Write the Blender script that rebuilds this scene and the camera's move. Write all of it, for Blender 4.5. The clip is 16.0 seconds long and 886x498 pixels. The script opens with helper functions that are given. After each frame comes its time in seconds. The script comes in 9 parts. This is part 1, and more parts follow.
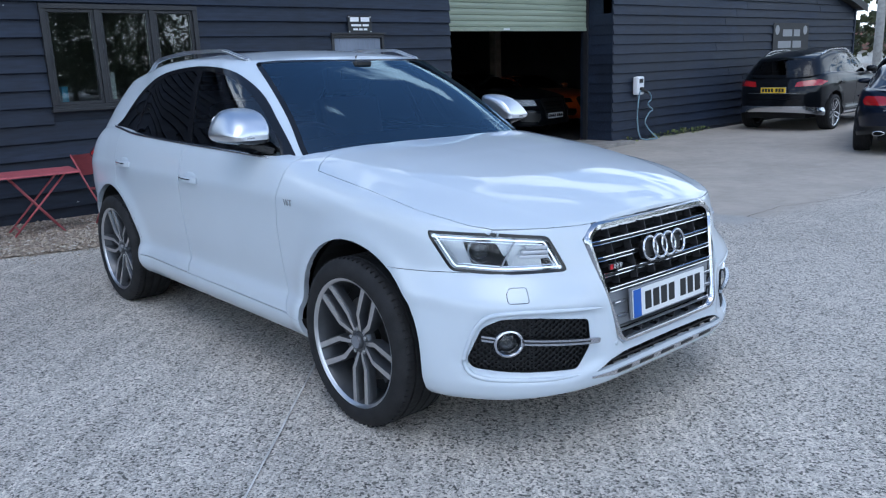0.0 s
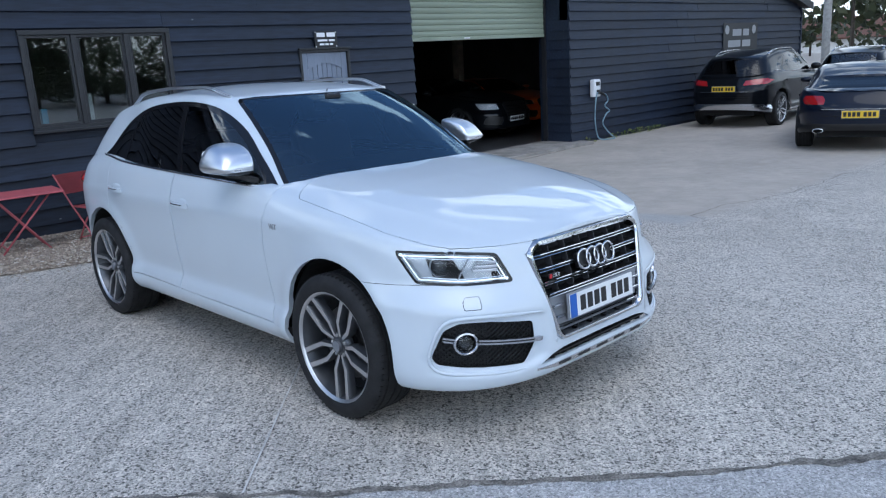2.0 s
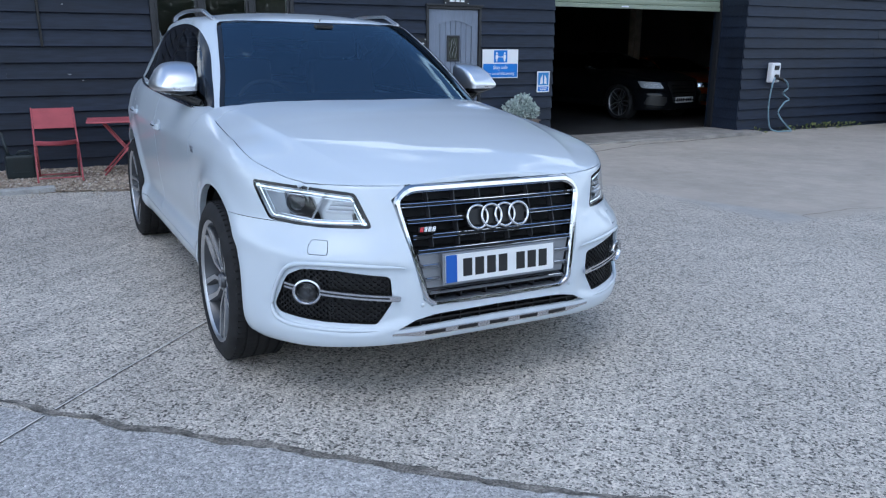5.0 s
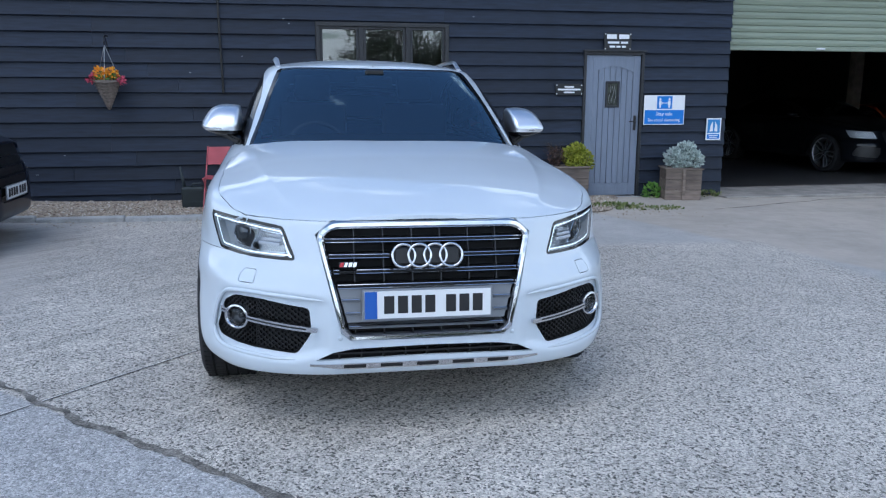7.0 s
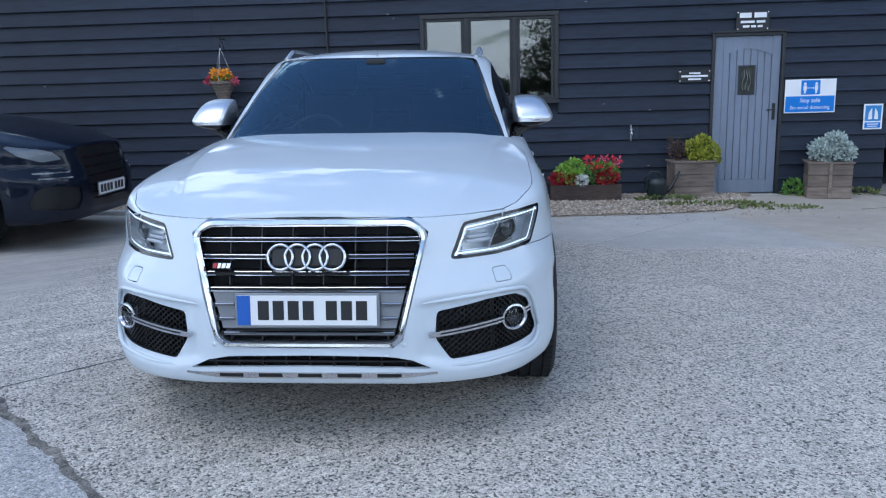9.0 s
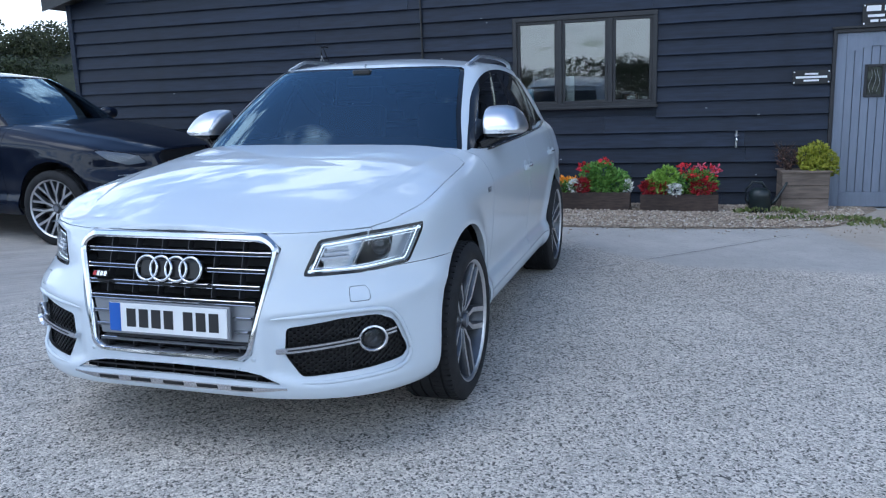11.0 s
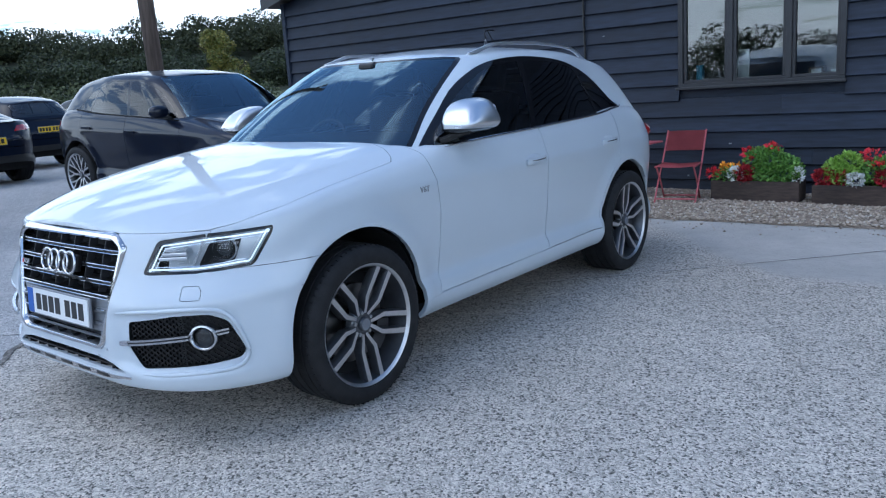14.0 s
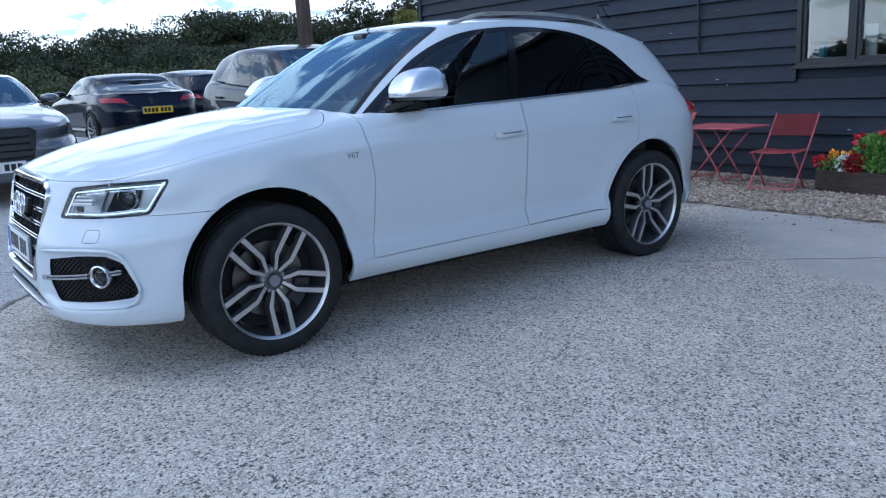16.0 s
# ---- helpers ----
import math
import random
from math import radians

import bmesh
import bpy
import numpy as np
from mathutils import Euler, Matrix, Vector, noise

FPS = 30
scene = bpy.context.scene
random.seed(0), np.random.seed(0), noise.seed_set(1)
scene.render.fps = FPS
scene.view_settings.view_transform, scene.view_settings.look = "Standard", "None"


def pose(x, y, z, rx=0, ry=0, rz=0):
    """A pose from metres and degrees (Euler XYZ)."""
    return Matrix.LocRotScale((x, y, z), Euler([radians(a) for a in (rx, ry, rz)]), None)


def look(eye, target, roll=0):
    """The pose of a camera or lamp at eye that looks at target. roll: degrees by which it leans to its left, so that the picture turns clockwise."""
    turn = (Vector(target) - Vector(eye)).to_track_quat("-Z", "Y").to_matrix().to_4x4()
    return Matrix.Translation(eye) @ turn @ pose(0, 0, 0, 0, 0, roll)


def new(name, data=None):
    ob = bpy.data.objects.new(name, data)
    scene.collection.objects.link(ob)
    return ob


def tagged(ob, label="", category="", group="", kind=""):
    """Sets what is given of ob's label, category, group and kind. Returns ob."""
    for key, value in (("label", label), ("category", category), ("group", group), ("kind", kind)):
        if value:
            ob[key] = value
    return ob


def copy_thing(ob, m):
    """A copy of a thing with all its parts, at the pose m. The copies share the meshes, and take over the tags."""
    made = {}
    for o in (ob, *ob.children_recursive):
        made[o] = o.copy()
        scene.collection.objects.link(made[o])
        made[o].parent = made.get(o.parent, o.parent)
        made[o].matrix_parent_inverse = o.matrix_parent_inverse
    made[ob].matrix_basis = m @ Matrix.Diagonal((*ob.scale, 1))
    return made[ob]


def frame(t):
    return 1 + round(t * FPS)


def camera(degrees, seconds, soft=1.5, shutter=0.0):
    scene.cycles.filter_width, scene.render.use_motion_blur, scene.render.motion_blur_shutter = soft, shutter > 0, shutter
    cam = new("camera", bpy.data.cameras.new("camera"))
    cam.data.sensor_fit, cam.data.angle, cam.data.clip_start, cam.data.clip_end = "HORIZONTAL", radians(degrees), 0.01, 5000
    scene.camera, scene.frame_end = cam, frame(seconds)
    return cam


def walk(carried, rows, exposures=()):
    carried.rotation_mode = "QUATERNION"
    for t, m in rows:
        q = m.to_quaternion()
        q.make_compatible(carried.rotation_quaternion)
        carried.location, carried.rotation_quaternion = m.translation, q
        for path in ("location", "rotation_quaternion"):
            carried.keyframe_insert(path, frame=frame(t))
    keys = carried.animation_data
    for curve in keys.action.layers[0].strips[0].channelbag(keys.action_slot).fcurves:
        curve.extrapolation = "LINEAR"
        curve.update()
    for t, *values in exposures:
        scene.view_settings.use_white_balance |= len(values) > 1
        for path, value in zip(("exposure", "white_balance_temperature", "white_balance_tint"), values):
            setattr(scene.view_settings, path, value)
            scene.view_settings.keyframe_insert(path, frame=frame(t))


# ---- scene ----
from mathutils.bvhtree import BVHTree
from mathutils.interpolate import poly_3d_calc

cam = camera(59.3, 16.0, soft=1.2)
PATH = [
    (0, (-2.731, -2.6, 1.518), (-1.44, -1.145, 1.054), -2.1),
    (0.5, (-2.977, -2.527, 1.531), (-1.646, -1.108, 1.068), -2.6),
    (1, (-3.133, -2.614, 1.701), (-1.779, -1.218, 1.235), -3.0),
    (1.5, (-3.123, -2.822, 1.745), (-1.766, -1.43, 1.276), -3.4),
    (2, (-3.052, -3.004, 1.731), (-1.708, -1.602, 1.255), -3.3),
    (2.5, (-2.915, -3.013, 1.672), (-1.594, -1.591, 1.189), -2.5),
    (3, (-2.749, -3.032, 1.615), (-1.464, -1.584, 1.113), -1.5),
    (3.5, (-2.505, -3.218, 1.536), (-1.273, -1.732, 1.013), -0.7),
    (4, (-2.286, -3.331, 1.48), (-1.131, -1.789, 0.942), -0.1),
    (4.2, (-2.167, -3.366, 1.45), (-1.053, -1.795, 0.91), -0.0),
    (6.3, (-0.919, -3.834, 1.438), (-0.347, -1.966, 1.011), 0.5),
    (6.5, (-0.805, -3.896, 1.437), (-0.287, -2.01, 1.019), 0.4),
    (7, (-0.533, -3.932, 1.423), (-0.153, -2.01, 1.023), 0.1),
    (7.5, (-0.263, -3.788, 1.388), (-0.019, -1.843, 0.991), -0.2),
    (8, (-0.004, -3.771, 1.349), (0.115, -1.815, 0.949), -0.5),
    (8.5, (0.312, -3.742, 1.346), (0.314, -1.784, 0.943), -1.0),
    (9, (0.669, -3.657, 1.358), (0.558, -1.701, 0.956), -1.6),
    (9.5, (0.998, -3.657, 1.349), (0.778, -1.71, 0.951), -2.0),
    (10, (1.307, -3.654, 1.374), (0.977, -1.723, 0.973), -2.0),
    (10.2, (1.423, -3.587, 1.356), (1.043, -1.664, 0.96), -2.1),
    (12.3, (2.565, -3.177, 1.43), (1.723, -1.407, 1.033), -2.4),
    (12.5, (2.685, -3.109, 1.428), (1.798, -1.361, 1.032), -2.7),
    (13, (2.915, -2.922, 1.412), (1.916, -1.237, 1.009), -3.1),
    (13.5, (3.114, -2.666, 1.423), (2.003, -1.054, 1.013), -3.6),
    (14, (3.344, -2.441, 1.387), (2.131, -0.904, 0.977), -4.0),
    (14.5, (3.553, -2.189, 1.348), (2.242, -0.735, 0.941), -4.3),
    (15, (3.763, -1.932, 1.317), (2.362, -0.563, 0.91), -4.3),
    (15.5, (4.051, -1.739, 1.26), (2.566, -0.463, 0.853), -4.1),
    (16, (4.318, -1.519, 1.244), (2.754, -0.347, 0.819), -3.2),
]
walk(cam, [(t, look(eye, target, roll)) for t, eye, target, roll in PATH], exposures=[(0.0, 0.38, 5520, 6), (4.0, 0.37, 5620, 6), (8.0, 0.43, 5520, 6), (12.5, 0.40, 5380, 6), (16.0, 0.33, 5300, 6)])

# ---- world and light ----
SUN_AZ, SUN_EL = 232.0, 60.0      # degrees from +x, degrees up
world = bpy.data.worlds.new("sky")
scene.world = world
world.use_nodes = True
wn, wl = world.node_tree.nodes, world.node_tree.links
wn.clear()
w_out = wn.new("ShaderNodeOutputWorld")
w_bg = wn.new("ShaderNodeBackground")
w_sky = wn.new("ShaderNodeTexSky")
w_sky.sky_type = "NISHITA"
w_sky.sun_disc = False
w_sky.sun_elevation = radians(SUN_EL)
w_sky.sun_rotation = radians(90 - SUN_AZ)
w_sky.air_density, w_sky.dust_density, w_sky.ozone_density = 1.0, 1.2, 1.2
w_bg.inputs["Strength"].default_value = 0.15
# broken cloud over the whole sky
w_co = wn.new("ShaderNodeTexCoord")
w_sep = wn.new("ShaderNodeSeparateXYZ")
wl.new(w_co.outputs["Generated"], w_sep.inputs[0])
w_den = wn.new("ShaderNodeMath"); w_den.operation = "ADD"; w_den.inputs[1].default_value = 0.16
w_abs = wn.new("ShaderNodeMath"); w_abs.operation = "ABSOLUTE"
wl.new(w_sep.outputs["Z"], w_abs.inputs[0]); wl.new(w_abs.outputs[0], w_den.inputs[0])
w_px = wn.new("ShaderNodeMath"); w_px.operation = "DIVIDE"
w_py = wn.new("ShaderNodeMath"); w_py.operation = "DIVIDE"
wl.new(w_sep.outputs["X"], w_px.inputs[0]); wl.new(w_den.outputs[0], w_px.inputs[1])
wl.new(w_sep.outputs["Y"], w_py.inputs[0]); wl.new(w_den.outputs[0], w_py.inputs[1])
w_com = wn.new("ShaderNodeCombineXYZ")
wl.new(w_px.outputs[0], w_com.inputs["X"]); wl.new(w_py.outputs[0], w_com.inputs["Y"])
w_noi = wn.new("ShaderNodeTexNoise")
w_noi.inputs["Scale"].default_value = 2.7
w_noi.inputs["Detail"].default_value = 7.0
w_noi.inputs["Roughness"].default_value = 0.56
w_noi.inputs["Distortion"].default_value = 0.35
wl.new(w_com.outputs[0], w_noi.inputs["Vector"])
w_ramp = wn.new("ShaderNodeValToRGB")
w_ramp.color_ramp.elements[0].position, w_ramp.color_ramp.elements[1].position = 0.505, 0.565
# cloud thickens towards the horizon and thins overhead
w_lift = wn.new("ShaderNodeMapRange")
w_lift.inputs["From Min"].default_value, w_lift.inputs["From Max"].default_value = 0.10, 0.72
w_lift.inputs["To Min"].default_value, w_lift.inputs["To Max"].default_value = 0.14, -0.09
wl.new(w_abs.outputs[0], w_lift.inputs["Value"])
w_thick = wn.new("ShaderNodeMath"); w_thick.operation = "ADD"
wl.new(w_noi.outputs["Fac"], w_thick.inputs[0]); wl.new(w_lift.outputs["Result"], w_thick.inputs[1])
wl.new(w_thick.outputs[0], w_ramp.inputs[0])
w_mix = wn.new("ShaderNodeMix"); w_mix.data_type = "RGBA"
w_sc = wn.new("ShaderNodeMath"); w_sc.operation = "MULTIPLY"; w_sc.inputs[1].default_value = 0.9
# the hidden sun whitens the cloud round it
w_dot = wn.new("ShaderNodeVectorMath"); w_dot.operation = "DOT_PRODUCT"
w_dot.inputs[1].default_value = (math.cos(radians(SUN_AZ)) * math.cos(radians(SUN_EL)), math.sin(radians(SUN_AZ)) * math.cos(radians(SUN_EL)), math.sin(radians(SUN_EL)))
wl.new(w_co.outputs["Generated"], w_dot.inputs[0])
w_near = wn.new("ShaderNodeMapRange"); w_near.interpolation_type = "SMOOTHSTEP"
w_near.inputs["From Min"].default_value, w_near.inputs["From Max"].default_value = -0.2, 1.0
w_near.inputs["To Min"].default_value, w_near.inputs["To Max"].default_value = 1.06, 1.16
wl.new(w_dot.outputs["Value"], w_near.inputs["Value"])
w_cloud = wn.new("ShaderNodeMix"); w_cloud.data_type = "RGBA"; w_cloud.blend_type = "MULTIPLY"; w_cloud.inputs["Factor"].default_value = 1.0
w_cloud.inputs["A"].default_value = (9.5, 9.65, 9.85, 1)
wl.new(w_near.outputs["Result"], w_cloud.inputs["B"])
wl.new(w_cloud.outputs["Result"], w_mix.inputs["B"])
wl.new(w_ramp.outputs["Color"], w_sc.inputs[0])
wl.new(w_sc.outputs[0], w_mix.inputs["Factor"])
wl.new(w_sky.outputs["Color"], w_mix.inputs["A"])
wl.new(w_mix.outputs["Result"], w_bg.inputs["Color"])
wl.new(w_bg.outputs[0], w_out.inputs[0])

sun = new("sun", bpy.data.lights.new("sun", "SUN"))
sun.data.energy, sun.data.angle, sun.data.color = 0.40, radians(40), (1.0, 0.95, 0.88)
sv = Vector((math.cos(radians(SUN_AZ)) * math.cos(radians(SUN_EL)), math.sin(radians(SUN_AZ)) * math.cos(radians(SUN_EL)), math.sin(radians(SUN_EL))))
sun.matrix_world = look(sv * 30, (0, 0, 0))
scene.view_settings.exposure = 0.0

# ---- materials ----
def mat(name, base=(0.5, 0.5, 0.5), rough=0.5, metal=0.0, coat=0.0, coat_rough=0.03, spec=0.5,
        noise_amt=0.0, noise_scale=8.0, grain_amt=0.0, grain_scale=120.0, bump=0.0, bump_scale=60.0,
        rough_var=0.0, stretch=(1, 1, 1), per_object=0.0, emit=None, emit_strength=0.0):
    """A Principled material with variation at two scales, bump and gloss variation."""
    m = bpy.data.materials.new(name)
    m.use_nodes = True
    n, l = m.node_tree.nodes, m.node_tree.links
    b = n["Principled BSDF"]
    b.inputs["Base Color"].default_value = (*base, 1)
    b.inputs["Roughness"].default_value = rough
    b.inputs["Metallic"].default_value = metal
    b.inputs["Coat Weight"].default_value = coat
    b.inputs["Coat Roughness"].default_value = coat_rough
    b.inputs["Specular IOR Level"].default_value = spec
    if emit:
        b.inputs["Emission Color"].default_value = (*emit, 1)
        b.inputs["Emission Strength"].default_value = emit_strength
    co = n.new("ShaderNodeTexCoord")
    mp = n.new("ShaderNodeMapping")
    mp.inputs["Scale"].default_value = stretch
    l.new(co.outputs["Object"], mp.inputs[0])
    colour = None
    def noisy(scale, amount, prev, detail=4.0):
        t = n.new("ShaderNodeTexNoise")
        t.inputs["Scale"].default_value = scale
        t.inputs["Detail"].default_value = detail
        l.new(mp.outputs[0], t.inputs["Vector"])
        r = n.new("ShaderNodeMapRange")
        r.inputs["From Min"].default_value, r.inputs["From Max"].default_value = 0.3, 0.7
        r.inputs["To Min"].default_value, r.inputs["To Max"].default_value = 1 - amount, 1 + amount
        l.new(t.outputs["Fac"], r.inputs["Value"])
        x = n.new("ShaderNodeMix"); x.data_type = "RGBA"; x.blend_type = "MULTIPLY"
        x.inputs["Factor"].default_value = 1
        if prev is None:
            x.inputs["A"].default_value = (*base, 1)
        else:
            l.new(prev, x.inputs["A"])
        l.new(r.outputs["Result"], x.inputs["B"])
        return x.outputs["Result"], t.outputs["Fac"]
    fac = None
    if noise_amt:
        colour, fac = noisy(noise_scale, noise_amt, colour)
    if grain_amt:
        colour, g = noisy(grain_scale, grain_amt, colour, 2.0)
    if per_object:
        oi = n.new("ShaderNodeObjectInfo")
        r = n.new("ShaderNodeMapRange")
        r.inputs["To Min"].default_value, r.inputs["To Max"].default_value = 1 - per_object, 1 + per_object
        l.new(oi.outputs["Random"], r.inputs["Value"])
        x = n.new("ShaderNodeMix"); x.data_type = "RGBA"; x.blend_type = "MULTIPLY"; x.inputs["Factor"].default_value = 1
        if colour is None:
            x.inputs["A"].default_value = (*base, 1)
        else:
            l.new(colour, x.inputs["A"])
        l.new(r.outputs["Result"], x.inputs["B"])
        colour = x.outputs["Result"]
    if colour is not None:
        l.new(colour, b.inputs["Base Color"])
    if rough_var:
        t = n.new("ShaderNodeTexNoise"); t.inputs["Scale"].default_value = noise_scale * 1.7; t.inputs["Detail"].default_value = 5
        l.new(mp.outputs[0], t.inputs["Vector"])
        r = n.new("ShaderNodeMapRange")
        r.inputs["To Min"].default_value, r.inputs["To Max"].default_value = max(0.02, rough - rough_var), min(1, rough + rough_var)
        l.new(t.outputs["Fac"], r.inputs["Value"]); l.new(r.outputs["Result"], b.inputs["Roughness"])
    if bump:
        t = n.new("ShaderNodeTexNoise"); t.inputs["Scale"].default_value = bump_scale; t.inputs["Detail"].default_value = 5
        l.new(mp.outputs[0], t.inputs["Vector"])
        u = n.new("ShaderNodeBump"); u.inputs["Strength"].default_value = bump; u.inputs["Distance"].default_value = 0.004
        l.new(t.outputs["Fac"], u.inputs["Height"]); l.new(u.outputs["Normal"], b.inputs["Normal"])
    return m


def glass(name, tint, gloss_rough=0.0, ior=1.5, strength=(1.0, 1.0, 1.0)):
    """Thin pane: tinted see-through with a Fresnel mirror on top."""
    m = bpy.data.materials.new(name)
    m.use_nodes = True
    n, l = m.node_tree.nodes, m.node_tree.links
    n.remove(n["Principled BSDF"])
    tr = n.new("ShaderNodeBsdfTransparent"); tr.inputs["Color"].default_value = (*tint, 1)
    gl = n.new("ShaderNodeBsdfGlossy"); gl.inputs["Roughness"].default_value = gloss_rough
    gl.inputs["Color"].default_value = (*strength, 1)
    fr = n.new("ShaderNodeFresnel"); fr.inputs["IOR"].default_value = ior
    mx = n.new("ShaderNodeMixShader")
    l.new(fr.outputs[0], mx.inputs[0]); l.new(tr.outputs[0], mx.inputs[1]); l.new(gl.outputs[0], mx.inputs[2])
    l.new(mx.outputs[0], n["Material Output"].inputs[0])
    return m


M_WHITE = mat("white car paint", (0.57, 0.625, 0.675), 0.38, coat=0.85, coat_rough=0.02, noise_amt=0.012, noise_scale=3.0, rough_var=0.04)
M_BLACKPAINT = mat("black car paint", (0.004, 0.005, 0.007), 0.3, spec=0.05, coat=0.6, coat_rough=0.02, noise_amt=0.1, noise_scale=3.0)
M_NAVYPAINT = mat("dark blue black paint", (0.005, 0.008, 0.018), 0.3, spec=0.05, coat=0.6, coat_rough=0.02, noise_amt=0.1, noise_scale=3.0)
M_SILVERPAINT = mat("silver car paint", (0.13, 0.137, 0.155), 0.3, 0.5, coat=1.0, coat_rough=0.03, noise_amt=0.03, grain_amt=0.05, grain_scale=900)
M_ORANGEPAINT = mat("orange car paint", (0.55, 0.10, 0.01), 0.3, coat=1.0, noise_amt=0.03)
M_CHROME = mat("polished chrome", (0.60, 0.61, 0.63), 0.08, 1.0, noise_amt=0.02)
M_SATIN = mat("satin aluminium trim", (0.62, 0.63, 0.66), 0.22, 1.0, noise_amt=0.03, rough_var=0.05)
M_MIRRORCAP = mat("brushed aluminium mirror cap", (0.80, 0.81, 0.83), 0.34, 1.0, noise_amt=0.02)
M_GREYTRIM = mat("grey painted plastic", (0.23, 0.24, 0.26), 0.4, 0.3, noise_amt=0.05)
M_BLACKPLASTIC = mat("black plastic", (0.007, 0.007, 0.0075), 0.42, noise_amt=0.2, noise_scale=20, bump=0.05, bump_scale=300)
M_GLOSSBLACK = mat("gloss black trim", (0.005, 0.005, 0.006), 0.14, noise_amt=0.1)
M_RUBBER = mat("tyre rubber", (0.017, 0.017, 0.018), 0.75, spec=0.3, noise_amt=0.3, noise_scale=14, grain_amt=0.15, grain_scale=200, bump=0.12, bump_scale=180)
M_RIMFACE = mat("machined alloy face", (0.60, 0.60, 0.61), 0.36, 1.0, noise_amt=0.06, noise_scale=25, rough_var=0.06)
M_RIMSIDE = mat("grey painted alloy", (0.115, 0.12, 0.13), 0.34, 0.7, noise_amt=0.12, noise_scale=18)
M_DISC = mat("steel brake disc", (0.16, 0.155, 0.15), 0.35, 1.0, noise_amt=0.15, noise_scale=30)
M_FIN = mat("dark grey grille plastic", (0.03, 0.03, 0.033), 0.5, noise_amt=0.1)
# near black for the shade inside openings and for the dark lamp panel
M_DARK = mat("cavity shade and dark trim", (0.004, 0.004, 0.005), 0.8, noise_amt=0.2)
M_LINER = mat("wheel arch liner", (0.005, 0.005, 0.0055), 0.85, noise_amt=0.3, noise_scale=10)
M_SEAT = mat("dark leather", (0.016, 0.016, 0.018), 0.5, noise_amt=0.2, noise_scale=8, bump=0.1, bump_scale=90)
M_DASH = mat("dark dashboard plastic", (0.013, 0.013, 0.015), 0.6, noise_amt=0.2, bump=0.1, bump_scale=250)
M_FOGDARK = mat("dark fog lamp bowl", (0.05, 0.052, 0.056), 0.2, 0.6, noise_amt=0.05)
M_LINING = mat("pale headlining", (0.30, 0.30, 0.29), 0.9, noise_amt=0.1)
# blue of the mirrored sky is put into the gloss tint, with raised IOR
M_SCREEN = glass("windscreen glass", (0.64, 0.72, 0.76), ior=2.08, strength=(0.60, 0.82, 1.0))
M_SIDEGLASS = glass("side window glass", (0.50, 0.55, 0.56), ior=1.8)
M_PRIVACY = glass("privacy glass", (0.012, 0.012, 0.014), ior=1.7)
M_CLEAR = glass("clear lamp lens", (0.93, 0.95, 0.97), ior=1.45)
M_PANE = glass("window pane", (0.80, 0.84, 0.83), ior=1.9)
M_LAMPSILVER = mat("lamp reflector", (0.70, 0.72, 0.75), 0.16, 1.0, noise_amt=0.05, noise_scale=30)
M_LAMPGREY = mat("lamp bezel grey", (0.62, 0.65, 0.69), 0.25, 0.5, noise_amt=0.05)
# glow added to the guide in place of reflections that brighten the lamp
M_DRL = mat("white light guide", (0.85, 0.88, 0.92), 0.2, noise_amt=0.02, emit=(0.85, 0.93, 1.0), emit_strength=0.7)
M_RED = mat("red lamp lens", (0.30, 0.006, 0.008), 0.1, coat=1.0, noise_amt=0.1)
M_REDBADGE = mat("red badge", (0.45, 0.01, 0.02), 0.3, noise_amt=0.05)
M_PLATEWHITE = mat("white number plate", (0.75, 0.76, 0.76), 0.35, noise_amt=0.03)
M_PLATEYELLOW = mat("yellow number plate", (0.75, 0.50, 0.02), 0.35, noise_amt=0.03)
M_PLATEBLUE = mat("blue plate band", (0.02, 0.10, 0.42), 0.35, noise_amt=0.05)
M_PLATEINK = mat("black plate lettering", (0.012, 0.012, 0.013), 0.5, noise_amt=0.1)
M_BRAKERED = mat("red brake caliper", (0.35, 0.01, 0.012), 0.4, noise_amt=0.1)
M_BOARD = mat("black stained weatherboard", (0.0118, 0.0180, 0.0335), 0.58, spec=0.34, noise_amt=0.28, noise_scale=2.2, grain_amt=0.30, grain_scale=30, bump=0.35, bump_scale=45,
              rough_var=0.12, stretch=(0.12, 1, 1), per_object=0.16)
M_FRAME = mat("dark painted window frame", (0.017, 0.018, 0.021), 0.45, noise_amt=0.2, bump=0.05)
M_DOORPAINT = mat("blue grey door paint", (0.175, 0.205, 0.265), 0.5, noise_amt=0.10, noise_scale=5, grain_amt=0.06, grain_scale=60, bump=0.1, stretch=(1, 1, 0.15))
M_SHUTTER = mat("pale green steel shutter", (0.26, 0.30, 0.225), 0.45, noise_amt=0.08, noise_scale=2.0, grain_amt=0.04, stretch=(0.3, 1, 1))
M_STEEL = mat("galvanised steel", (0.38, 0.39, 0.40), 0.4, 0.8, noise_amt=0.12)
M_BLUE = mat("blue sign print", (0.01, 0.17, 0.58), 0.4, noise_amt=0.04)
M_SIGNWHITE = mat("white sign print", (0.76, 0.77, 0.79), 0.4, noise_amt=0.03)
M_SIGNBLACK = mat("black sign plate", (0.012, 0.013, 0.015), 0.55, noise_amt=0.1)
M_SIGNGREY = mat("grey sign lettering", (0.26, 0.27, 0.28), 0.5, noise_amt=0.05)
M_REDMETAL = mat("faded red painted metal", (0.44, 0.10, 0.115), 0.5, noise_amt=0.15, noise_scale=15, grain_amt=0.1)
M_REDFABRIC = mat("faded red mesh fabric", (0.46, 0.10, 0.115), 0.75, noise_amt=0.12, noise_scale=6, grain_amt=0.12, grain_scale=400)
